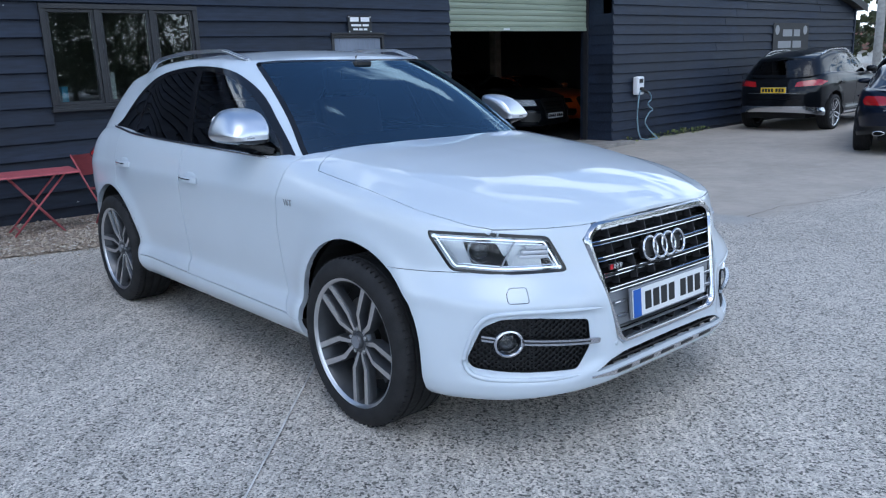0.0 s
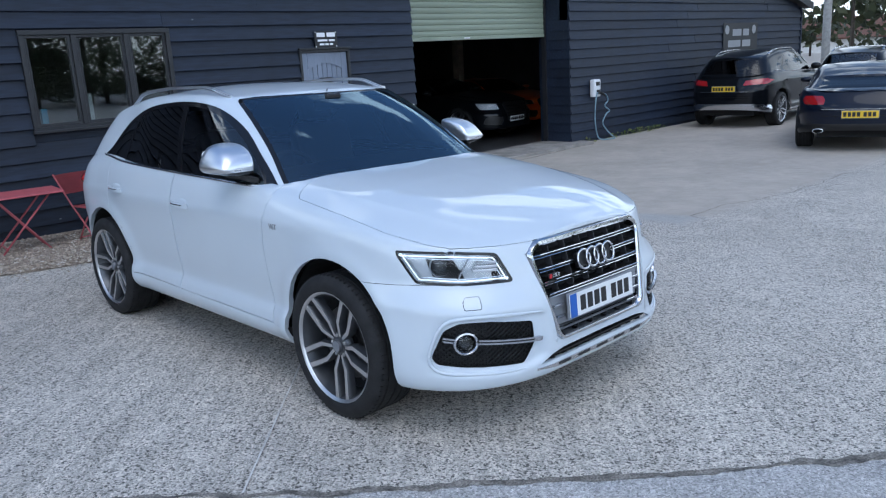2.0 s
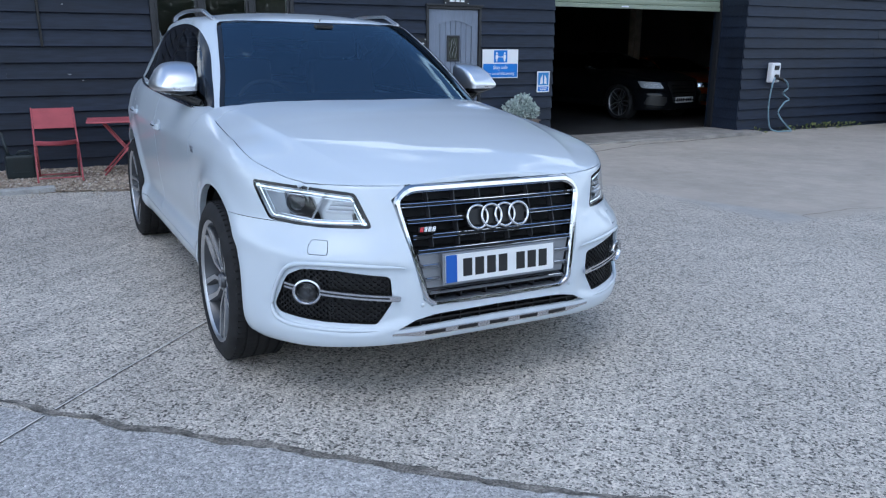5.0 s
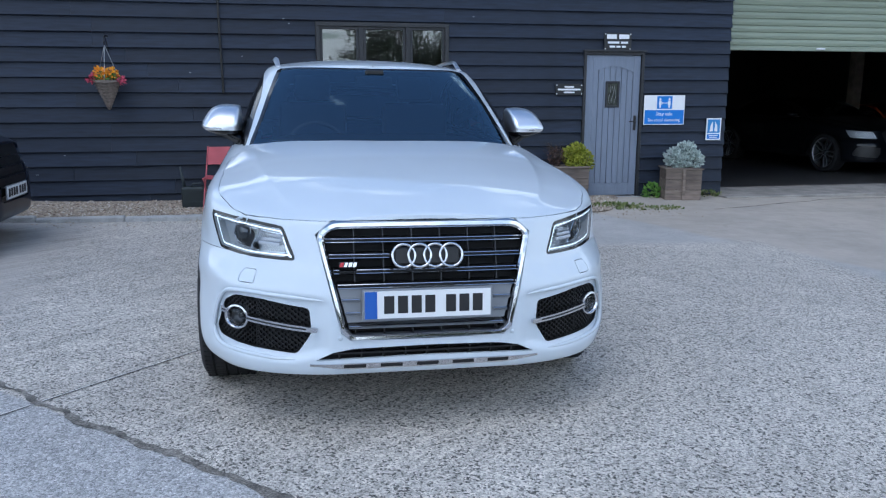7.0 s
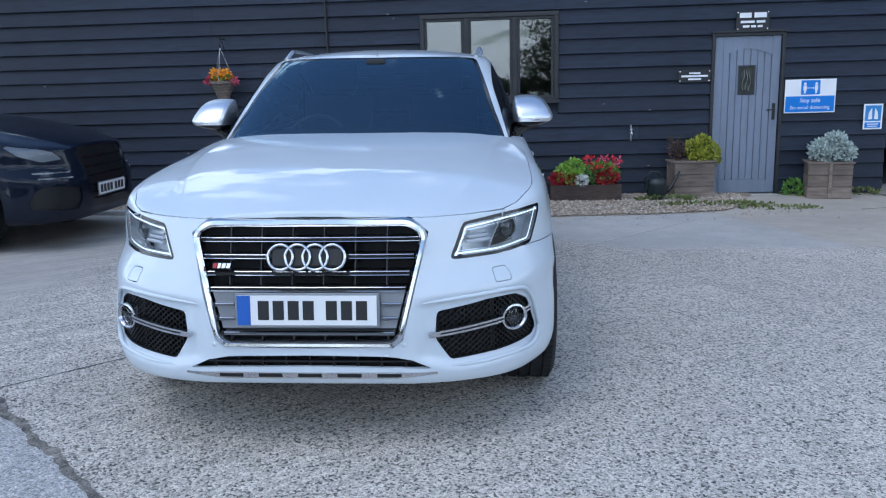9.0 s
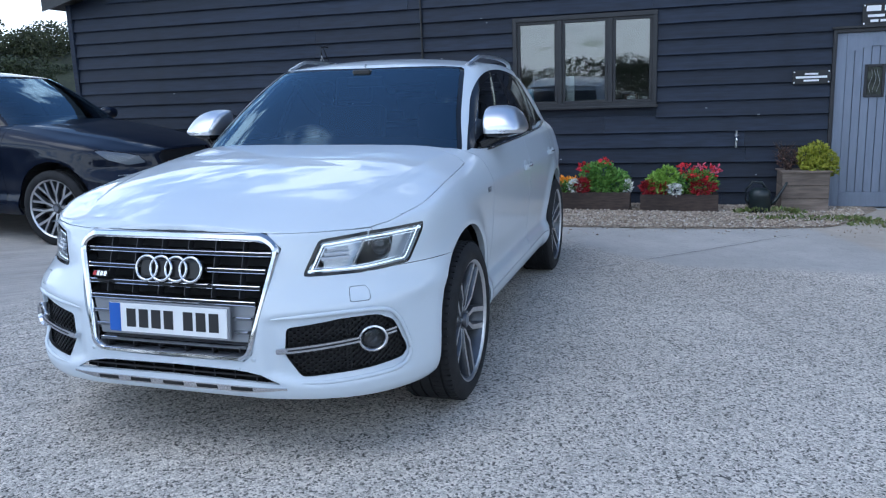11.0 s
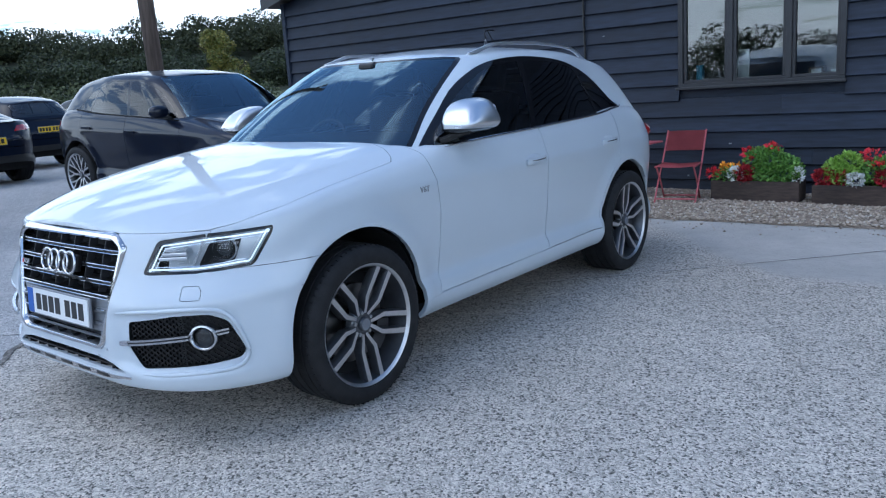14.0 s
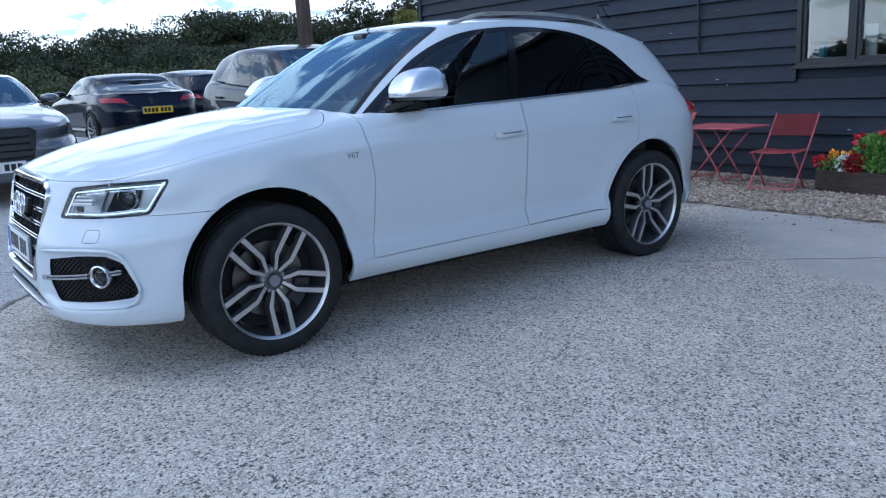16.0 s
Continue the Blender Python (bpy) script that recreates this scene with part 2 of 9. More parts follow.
M_OLDWOOD = mat("weathered grey brown wood", (0.17, 0.135, 0.11), 0.8, noise_amt=0.25, noise_scale=4, grain_amt=0.3, grain_scale=30, bump=0.4, bump_scale=40, stretch=(0.15, 1, 1), per_object=0.15)
M_SLEEPER = mat("dark old sleeper timber", (0.050, 0.035, 0.028), 0.85, noise_amt=0.45, noise_scale=7, grain_amt=0.4, grain_scale=40, bump=0.6, bump_scale=35, stretch=(0.2, 1, 1))
M_SOIL = mat("potting soil", (0.03, 0.022, 0.016), 0.95, noise_amt=0.4, noise_scale=40, bump=0.8, bump_scale=70)
M_CAN = mat("dark green plastic can", (0.012, 0.020, 0.022), 0.4, noise_amt=0.2)
M_WICKER = mat("grey wicker", (0.16, 0.13, 0.11), 0.8, noise_amt=0.3, noise_scale=30, bump=0.5, bump_scale=80)
M_POLE = mat("weathered utility pole", (0.10, 0.075, 0.06), 0.85, noise_amt=0.3, noise_scale=6, grain_amt=0.3, grain_scale=25, bump=0.5, bump_scale=30, stretch=(1, 1, 0.1))
M_KERB = mat("pale concrete kerb", (0.36, 0.36, 0.35), 0.8, noise_amt=0.2, noise_scale=8, grain_amt=0.15, bump=0.3)
M_CABLE = mat("pale blue charging cable", (0.20, 0.30, 0.36), 0.5, noise_amt=0.1)
# indoor gloom is put into these near-black floor and wall colours
M_FLOORIN = mat("gloom dark garage floor", (0.045, 0.045, 0.045), 0.35, noise_amt=0.3, noise_scale=2, grain_amt=0.1)
M_INWALL = mat("gloom dark inner wall", (0.05, 0.05, 0.05), 0.85, noise_amt=0.2, noise_scale=2)
M_ROOF = mat("dark corrugated roof", (0.06, 0.055, 0.05), 0.8, noise_amt=0.3, noise_scale=3)
M_TILE = mat("red brown roof tile", (0.13, 0.065, 0.045), 0.8, noise_amt=0.3, noise_scale=6, grain_amt=0.2)
M_STUCCO = mat("white stucco wall", (0.62, 0.62, 0.60), 0.8, noise_amt=0.08, noise_scale=4)

# ---- building helpers ----
def part(name, bm, material, parent=None, label="", smooth=False, sharp=None):
    """Links a bmesh as one mesh object, under a thing or part where one is given."""
    me = bpy.data.meshes.new(name)
    if smooth:
        for f in bm.faces:
            f.smooth = True
    bm.to_mesh(me)
    bm.free()
    if smooth and sharp:
        me.set_sharp_from_angle(angle=radians(sharp))
    me.materials.append(material)
    ob = new(name, me)
    if parent is not None:
        ob.parent = parent
    if label:
        tagged(ob, label)
    return ob


def thing(name, label, category, group="", kind="", m=None):
    ob = new(name)
    tagged(ob, label, category, group, kind)
    if m is not None:
        ob.matrix_basis = m
    return ob


def box(bm, x0, x1, y0, y1, z0, z1, m=None, bevel=0.0, seg=1):
    g = bmesh.ops.create_cube(bm, size=1.0)
    vs = g["verts"]
    for v in vs:
        v.co = Vector(((x0 + x1) / 2 + v.co.x * (x1 - x0), (y0 + y1) / 2 + v.co.y * (y1 - y0), (z0 + z1) / 2 + v.co.z * (z1 - z0)))
    if bevel:
        es = list({e for v in vs for e in v.link_edges})
        r = bmesh.ops.bevel(bm, geom=es, offset=bevel, segments=seg, affect="EDGES", profile=0.6)
        vs = list({v for f in r["faces"] for v in f.verts} | {v for v in vs if v.is_valid})
    if m is not None:
        for v in vs:
            v.co = m @ v.co
    return vs


def boxpart(name, dims, material, parent=None, label="", bevel=0.0, m=None, seg=1):
    bm = bmesh.new()
    box(bm, *dims, m=m, bevel=bevel, seg=seg)
    return part(name, bm, material, parent, label)


def lathe(bm, profile, steps=32, axis="z", closed=False, start=0.0):
    """Turns (radius, height) pairs round an axis."""
    rings = []
    for i in range(steps):
        a = start + 2 * math.pi * i / steps
        ring = []
        for r, h in profile:
            c, s = r * math.cos(a), r * math.sin(a)
            ring.append(bm.verts.new({"z": (c, s, h), "x": (h, c, s), "y": (s, h, c)}[axis]))
        rings.append(ring)
    n = len(profile)
    for i in range(steps):
        a, b = rings[i], rings[(i + 1) % steps]
        for k in range(n if closed else n - 1):
            q = (k + 1) % n
            bm.faces.new((a[k], b[k], b[q], a[q]))
    return rings


def tube(bm, pts, r, sides=8, cap=True):
    """A round bar along points; r is one radius or one for each point."""
    pts = [Vector(p) for p in pts]
    rings = []
    up = Vector((0, 0, 1))
    for i, p in enumerate(pts):
        d = (pts[min(i + 1, len(pts) - 1)] - pts[max(i - 1, 0)]).normalized()
        a = d.cross(up)
        if a.length < 0.05:
            a = d.cross(Vector((0, 1, 0)))
        a.normalize()
        b = d.cross(a).normalized()
        rr = r[i] if isinstance(r, (list, tuple)) else r
        rings.append([bm.verts.new(p + (a * math.cos(2 * math.pi * k / sides) + b * math.sin(2 * math.pi * k / sides)) * rr) for k in range(sides)])
    for i in range(len(rings) - 1):
        for k in range(sides):
            q = (k + 1) % sides
            bm.faces.new((rings[i][k], rings[i][q], rings[i + 1][q], rings[i + 1][k]))
    if cap:
        bm.faces.new(list(reversed(rings[0])))
        bm.faces.new(rings[-1])
    return rings


def strip(bm, pts, up, w, h, closed=False):
    """A rectangular bar along points: w across, h along up, centred on the path."""
    pts = [Vector(p) for p in pts]
    n = len(pts)
    rings = []
    for i, p in enumerate(pts):
        a = pts[(i + 1) % n] if closed else pts[min(i + 1, n - 1)]
        b = pts[(i - 1) % n] if closed else pts[max(i - 1, 0)]
        d = (a - b).normalized()
        u = Vector(up[i] if isinstance(up, list) else up)
        u = (u - d * u.dot(d)).normalized()
        s = d.cross(u).normalized()
        if 0 < i < n - 1 or closed:
            e = (pts[(i + 1) % n] - p).normalized()
            k = 1 / max(0.5, math.sqrt(max(0.05, (1 + e.dot((p - pts[i - 1]).normalized())) / 2)))
        else:
            k = 1
        rings.append([bm.verts.new(p + s * w / 2 * k * i0 + u * h / 2 * j0) for i0, j0 in ((-1, -1), (1, -1), (1, 1), (-1, 1))])
    for i in range(n if closed else n - 1):
        a, b = rings[i], rings[(i + 1) % n]
        for k in range(4):
            q = (k + 1) % 4
            bm.faces.new((a[k], a[q], b[q], b[k]))
    if not closed:
        bm.faces.new(list(reversed(rings[0])))
        bm.faces.new(rings[-1])
    return rings


def prism(bm, poly, place, depth):
    """A flat polygon (u, w) thickened: place(u, w, d) gives the point, d runs from 0 to depth."""
    a = [bm.verts.new(place(u, w, 0)) for u, w in poly]
    b = [bm.verts.new(place(u, w, depth)) for u, w in poly]
    bm.faces.new(a)
    bm.faces.new(list(reversed(b)))
    for i in range(len(a)):
        q = (i + 1) % len(a)
        bm.faces.new((a[q], a[i], b[i], b[q]))


def curve(*pts):
    """Smooth monotone curve through (x, value) pairs."""
    xs = np.array([p[0] for p in pts], float)
    ys = np.array([p[1] for p in pts], float)
    h = np.diff(xs)
    d = np.diff(ys) / h
    m = np.zeros(len(xs))
    m[0], m[-1] = d[0], d[-1]
    for i in range(1, len(xs) - 1):
        if d[i - 1] * d[i] > 0:
            w1, w2 = 2 * h[i] + h[i - 1], h[i] + 2 * h[i - 1]
            m[i] = (w1 + w2) / (w1 / d[i - 1] + w2 / d[i])

    def f(x):
        x = min(max(x, xs[0]), xs[-1])
        i = min(max(int(np.searchsorted(xs, x)) - 1, 0), len(h) - 1)
        t = (x - xs[i]) / h[i]
        return float((2 * t**3 - 3 * t**2 + 1) * ys[i] + (t**3 - 2 * t**2 + t) * h[i] * m[i] + (-2 * t**3 + 3 * t**2) * ys[i + 1] + (t**3 - t**2) * h[i] * m[i + 1])
    return f


def flow(pts, n=3):
    """A smooth open line through flat points."""
    out = []
    for i in range(len(pts) - 1):
        p0, p1, p2, p3 = [Vector(pts[min(max(i + k, 0), len(pts) - 1)]) for k in (-1, 0, 1, 2)]
        for j in range(n):
            t = j / n
            q = 0.5 * (2 * p1 + (p2 - p0) * t + (2 * p0 - 5 * p1 + 4 * p2 - p3) * t * t + (3 * p1 - p0 - 3 * p2 + p3) * t ** 3)
            out.append((q.x, q.y))
    return out + [tuple(pts[-1])]


def smooth01(x):
    x = min(max(x, 0.0), 1.0)
    return x * x * (3 - 2 * x)


def inside(poly, u, w):
    c = False
    for i in range(len(poly)):
        (a, b), (d, e) = poly[i], poly[i - 1]
        if (b > w) != (e > w) and u < (d - a) * (w - b) / (e - b) + a:
            c = not c
    return c


def rounded(poly, r, steps=4):
    """The polygon with its corners rounded."""
    out = []
    n = len(poly)
    for i in range(n):
        p, a, b = Vector(poly[i]), Vector(poly[i - 1]), Vector(poly[(i + 1) % n])
        da, db = a - p, b - p
        k = min(r, da.length * 0.45, db.length * 0.45)
        s, e = p + da.normalized() * k, p + db.normalized() * k
        for j in range(steps + 1):
            t = j / steps
            q = s * (1 - t) ** 2 + p * 2 * t * (1 - t) + e * t * t
            out.append((q.x, q.y))
    return out


def copy_faces(faces):
    """A new bmesh of these faces."""
    out = bmesh.new()
    seen = {}
    for f in faces:
        vs = []
        for v in f.verts:
            if v not in seen:
                seen[v] = out.verts.new(v.co)
            vs.append(seen[v])
        try:
            out.faces.new(vs)
        except ValueError:
            pass
    out.normal_update()
    return out


def cut(bm, poly, U, W, test=None, keep=False):
    """Cuts the outline poly, given in the coordinates (p.U, p.W), through the sheet bm, where test(face centre, normal) holds.
    Returns the piece inside as a bmesh; the hole stays, unless keep is set."""
    U, W = Vector(U), Vector(W)
    side = U.cross(W)
    uu, ww = U.length_squared, W.length_squared
    ok = test or (lambda c, n: True)
    bm.normal_update()
    for i in range(len(poly)):
        (a, b), (c, d) = poly[i - 1], poly[i]
        u0, u1, w0, w1 = min(a, c) - 1e-4, max(a, c) + 1e-4, min(b, d) - 1e-4, max(b, d) + 1e-4
        fs = []
        for f in bm.faces:
            us = [v.co.dot(U) for v in f.verts]
            if max(us) < u0 or min(us) > u1:
                continue
            ws = [v.co.dot(W) for v in f.verts]
            if max(ws) < w0 or min(ws) > w1:
                continue
            if ok(f.calc_center_median(), f.normal):
                fs.append(f)
        if not fs:
            continue
        geom = list({v for f in fs for v in f.verts}) + list({e for f in fs for e in f.edges}) + fs
        no = U / math.sqrt(uu) * (d - b) / math.sqrt(ww) - W / math.sqrt(ww) * (c - a) / math.sqrt(uu)
        if no.length < 1e-9:
            continue
        bmesh.ops.bisect_plane(bm, geom=geom, plane_co=U * a / uu + W * b / ww, plane_no=no.normalized(), dist=1e-5)
    bm.normal_update()
    ins = []
    for f in bm.faces:
        c = f.calc_center_median()
        if inside(poly, c.dot(U), c.dot(W)) and ok(c, f.normal):
            ins.append(f)
    piece = copy_faces(ins)
    if not keep:
        bmesh.ops.delete(bm, geom=ins, context="FACES")
    return piece


def mirrored(bm):
    """The same sheet on the other side of x = 0."""
    out = bm.copy()
    for v in out.verts:
        v.co.x = -v.co.x
    bmesh.ops.reverse_faces(out, faces=out.faces)
    out.normal_update()
    return out


def joined(*bms):
    out = bmesh.new()
    for b in bms:
        me = bpy.data.meshes.new("tmp")
        b.to_mesh(me)
        out.from_mesh(me)
        bpy.data.meshes.remove(me)
        b.free()
    bmesh.ops.remove_doubles(out, verts=out.verts, dist=0.0006)
    out.normal_update()
    return out


def lipped(bm, depth=0.014, gap=0.0018):
    """Panel edges drawn back by the gap and turned inwards by the depth."""
    bm.normal_update()
    edges = [e for e in bm.edges if len(e.link_faces) == 1]
    if gap:
        move = {}
        for e in edges:
            f = e.link_faces[0]
            mid = (e.verts[0].co + e.verts[1].co) / 2
            d = (e.verts[1].co - e.verts[0].co).normalized()
            v = f.calc_center_median() - mid
            v -= d * v.dot(d)
            if v.length > 1e-9:
                v.normalize()
                for q in e.verts:
                    move.setdefault(q, []).append(v)
        for q, vs in move.items():
            s = Vector()
            for v in vs:
                s += v
            if abs(q.co.x) < 1e-4:
                s.x = 0.0
            if s.length > 1e-6:
                q.co += s.normalized() * gap
    if depth:
        edges = [e for e in edges if not (abs(e.verts[0].co.x) < 1e-4 and abs(e.verts[1].co.x) < 1e-4)]
        nor = {v: v.normal.copy() for e in edges for v in e.verts}
        for e in edges:
            e.smooth = False
        pairs = {}
        for e in edges:
            a, b = e.verts
            for q in (a, b):
                if q not in pairs:
                    pairs[q] = bm.verts.new(q.co - nor[q] * depth)
            f = e.link_faces[0]
            lo = next(x for x in f.loops if x.edge == e)
            p, q = lo.vert, lo.link_loop_next.vert
            try:
                bm.faces.new((q, p, pairs[p], pairs[q]))
            except ValueError:
                pass
    return bm


def offset(bm, d):
    bm.normal_update()
    nor = {v: v.normal.copy() for v in bm.verts}
    for v, n in nor.items():
        v.co += n * d
    return bm


def rim_of(bm, inner, outer, lift=0.0):
    """A frame round the border of a sheet: from inner metres inside to outer metres outside, as quads lifted off it."""
    bm.normal_update()
    out = bmesh.new()
    pair = {}
    for e in [e for e in bm.edges if len(e.link_faces) == 1]:
        f = e.link_faces[0]
        mid = (e.verts[0].co + e.verts[1].co) / 2
        d = (e.verts[1].co - e.verts[0].co).normalized()
        v = f.calc_center_median() - mid
        v -= d * v.dot(d)
        if v.length > 1e-9:
            for q in e.verts:
                pair.setdefault(q, []).append((v.normalized(), f.normal.copy()))
    made = {}
    for q, vs in pair.items():
        s, nn = Vector(), Vector()
        for v, n in vs:
            s += v
            nn += n
        s.normalize()
        nn.normalize()
        made[q] = (out.verts.new(q.co + s * inner + nn * lift), out.verts.new(q.co - s * outer + nn * lift))
    for e in [e for e in bm.edges if len(e.link_faces) == 1]:
        lo = e.link_loops[0]
        a, b = lo.vert, lo.link_loop_next.vert
        if a in made and b in made:
            out.faces.new((made[b][0], made[a][0], made[a][1], made[b][1]))
    bmesh.ops.recalc_face_normals(out, faces=out.faces)
    return out


def text_part(words, size, m, material, parent=None, name="lettering", depth=0.002, align="CENTER", bold=0.0):
    """Words in the built-in font, as a mesh standing in the xz plane of m."""
    cu = bpy.data.curves.new("tmp", "FONT")
    cu.body, cu.size, cu.extrude, cu.offset = words, size, depth, bold
    cu.align_x, cu.align_y = align, "CENTER"
    cu.resolution_u = 2
    tmp = bpy.data.objects.new("tmp", cu)
    scene.collection.objects.link(tmp)
    me = bpy.data.meshes.new_from_object(tmp.evaluated_get(bpy.context.evaluated_depsgraph_get()))
    bpy.data.objects.remove(tmp)
    bpy.data.curves.remove(cu)
    me.name = name
    me.transform(m @ pose(0, 0, 0, 90))
    me.materials.clear()
    me.materials.append(material)
    ob = new(name, me)
    if parent is not None:
        ob.parent = parent
    return ob

# ---- ground ----
def ground_z(x, y):
    rise = 0.035 * smooth01((-x - 2.6) / 2.0) * min(max(-3.0 - x, 0), 5)
    return -0.0015 - 0.0125 * min(max(x, -10), 9) - 0.006 * min(max(y, -12), 8) + rise


def ground_material():
    """Exposed-aggregate concrete in front, smoother worn concrete towards the building, bluish older slab beyond the tar joint."""
    m = bpy.data.materials.new("worn concrete yard")
    m.use_nodes = True
    n, l = m.node_tree.nodes, m.node_tree.links
    b = n["Principled BSDF"]
    co = n.new("ShaderNodeTexCoord")
    sep = n.new("ShaderNodeSeparateXYZ")
    l.new(co.outputs["Object"], sep.inputs[0])

    def math_(op, a, c=None):
        q = n.new("ShaderNodeMath"); q.operation = op
        for i, v in enumerate((a, c)):
            if v is None:
                continue
            if isinstance(v, (int, float)):
                q.inputs[i].default_value = v
            else:
                l.new(v, q.inputs[i])
        return q.outputs[0]

    def noise_(scale, detail=4.0, rough=0.55, dist=0.0, vec=None):
        t = n.new("ShaderNodeTexNoise")
        t.inputs["Scale"].default_value, t.inputs["Detail"].default_value = scale, detail
        t.inputs["Roughness"].default_value, t.inputs["Distortion"].default_value = rough, dist
        l.new(vec or co.outputs["Object"], t.inputs["Vector"])
        return t.outputs["Fac"]

    def ramp(v, a, c, lo=0.0, hi=1.0):
        r = n.new("ShaderNodeMapRange"); r.interpolation_type = "SMOOTHSTEP"
        r.inputs["From Min"].default_value, r.inputs["From Max"].default_value = a, c
        r.inputs["To Min"].default_value, r.inputs["To Max"].default_value = lo, hi
        l.new(v, r.inputs["Value"])
        return r.outputs["Result"]

    def mix(f, a, c, mode="MIX"):
        x = n.new("ShaderNodeMix"); x.data_type = "RGBA"; x.blend_type = mode
        for k, v in (("Factor", f), ("A", a), ("B", c)):
            if isinstance(v, (int, float)):
                x.inputs[k].default_value = v
            elif isinstance(v, tuple):
                x.inputs[k].default_value = (*v, 1)
            else:
                l.new(v, x.inputs[k])
        return x.outputs["Result"]

    X, Y = sep.outputs["X"], sep.outputs["Y"]
    wob = math_("MULTIPLY", math_("SUBTRACT", noise_(0.9, 5), 0.5), 1.2)
    # aggregate: small pale and dark stones in mortar
    vor = n.new("ShaderNodeTexVoronoi"); vor.inputs["Scale"].default_value = 105.0
    l.new(co.outputs["Object"], vor.inputs["Vector"])
    vor2 = n.new("ShaderNodeTexVoronoi"); vor2.inputs["Scale"].default_value = 200.0
    l.new(co.outputs["Object"], vor2.inputs["Vector"])
    stone = n.new("ShaderNodeSeparateColor"); l.new(vor.outputs["Color"], stone.inputs[0])
    tone = ramp(stone.outputs["Red"], 0.0, 1.0, 0.70, 1.26)
    fine = n.new("ShaderNodeSeparateColor"); l.new(vor2.outputs["Color"], fine.inputs[0])
    dark = ramp(stone.outputs["Green"], 0.82, 0.90, 1.0, 0.25)
    fdark = ramp(fine.outputs["Blue"], 0.80, 0.92, 1.0, 0.42)
    agg = mix(1.0, mix(1.0, mix(1.0, (0.575, 0.53, 0.465), tone, "MULTIPLY"), dark, "MULTIPLY"), fdark, "MULTIPLY")
    smoothc = mix(noise_(14, 6, 0.7), (0.38, 0.365, 0.34), (0.50, 0.48, 0.45))
    smoothc = mix(1.0, smoothc, ramp(fine.outputs["Green"], 0.86, 0.97, 1.0, 0.7), "MULTIPLY")
    brown = mix(noise_(7, 6, 0.7), (0.37, 0.325, 0.275), (0.50, 0.45, 0.385))
    blue = mix(noise_(9, 7, 0.72), (0.40, 0.39, 0.375), (0.58, 0.56, 0.535))
    blue = mix(1.0, blue, ramp(fine.outputs["Red"], 0.9, 0.98, 1.0, 1.4), "MULTIPLY")
    blue = mix(1.0, blue, ramp(stone.outputs["Blue"], 0.74, 0.92, 1.0, 0.66), "MULTIPLY")
    blue = mix(0.75, blue, mix(1.0, blue, mix(1.0, tone, fdark, "MULTIPLY"), "MULTIPLY"))
    blue = mix(1.0, blue, ramp(noise_(38, 6, 0.75), 0.35, 0.65, 0.82, 1.14), "MULTIPLY")
    # edge of the aggregate slab towards the building: follows a bent line
    e1 = math_("ADD", math_("SUBTRACT", Y, 3.05), math_("MULTIPLY", wob, 0.35))
    e2 = math_("ADD", math_("SUBTRACT", math_("ADD", math_("MULTIPLY", X, 0.95), Y), 4.85), math_("MULTIPLY", wob, 0.35))
    e3 = math_("ADD", math_("SUBTRACT", math_("ADD", math_("MULTIPLY", X, 0.02), Y), 1.00), math_("MULTIPLY", wob, 0.3))
    near = math_("MAXIMUM", math_("MINIMUM", e1, e2), math_("MINIMUM", e3, math_("SUBTRACT", X, 4.1)))
    f_smooth = ramp(near, -0.16, 0.16)
    f_brown = ramp(math_("ADD", math_("SUBTRACT", math_("ADD", X, math_("MULTIPLY", Y, 0.33)), 4.87), math_("MULTIPLY", wob, 0.3)), -0.10, 0.12)
    left = ramp(math_("ADD", math_("MULTIPLY", X, -1.0), math_("MULTIPLY", wob, 0.6)), 2.1, 3.0)
    # beyond the tar joint
    f_blue = ramp(math_("ADD", math_("ADD", math_("MULTIPLY", X, 0.93), Y), 1.90), 0.02, -0.02)
    col = mix(f_smooth, agg, mix(f_brown, smoothc, brown))
    col = mix(left, col, mix(0.5, smoothc, brown))
    col = mix(f_blue, col, blue)
    # raked lines left by the float, all along one direction
    turn = n.new("ShaderNodeMapping")
    turn.inputs["Rotation"].default_value = (0, 0, radians(-44))
    l.new(co.outputs["Object"], turn.inputs[0])
    draw = n.new("ShaderNodeMapping")
    draw.inputs["Scale"].default_value = (0.045, 1.0, 1.0)
    l.new(turn.outputs[0], draw.inputs[0])
    rake = noise_(38, 3, 0.6, 0.0, draw.outputs[0])
    f_rake = math_("MULTIPLY", math_("MULTIPLY", ramp(X, 0.1, 1.6, 1.0, 0.12), math_("SUBTRACT", 1.0, f_smooth)), math_("SUBTRACT", 1.0, math_("MULTIPLY", f_blue, 0.85)))
    tone_r = ramp(rake, 0.36, 0.64, 0.90, 1.08)
    col = mix(f_rake, col, mix(1.0, col, tone_r, "MULTIPLY"))
    broad = noise_(5, 3, 0.6, 0.0, draw.outputs[0])
    col = mix(f_rake, col, mix(1.0, col, ramp(broad, 0.35, 0.65, 0.95, 1.05), "MULTIPLY"))
    # stains and tyre marks
    col = mix(1.0, col, ramp(noise_(0.55, 6, 0.6), 0.32, 0.68, 0.91, 1.06), "MULTIPLY")
    col = mix(1.0, col, ramp(noise_(3.1, 5, 0.65), 0.30, 0.70, 0.94, 1.05), "MULTIPLY")
    col = mix(1.0, col, ramp(noise_(1.7, 3, 0.5, 2.0), 0.62, 0.74, 1.0, 0.92), "MULTIPLY")
    l.new(col, b.inputs["Base Color"])
    b.inputs["Roughness"].default_value = 0.86
    b.inputs["Specular IOR Level"].default_value = 0.35
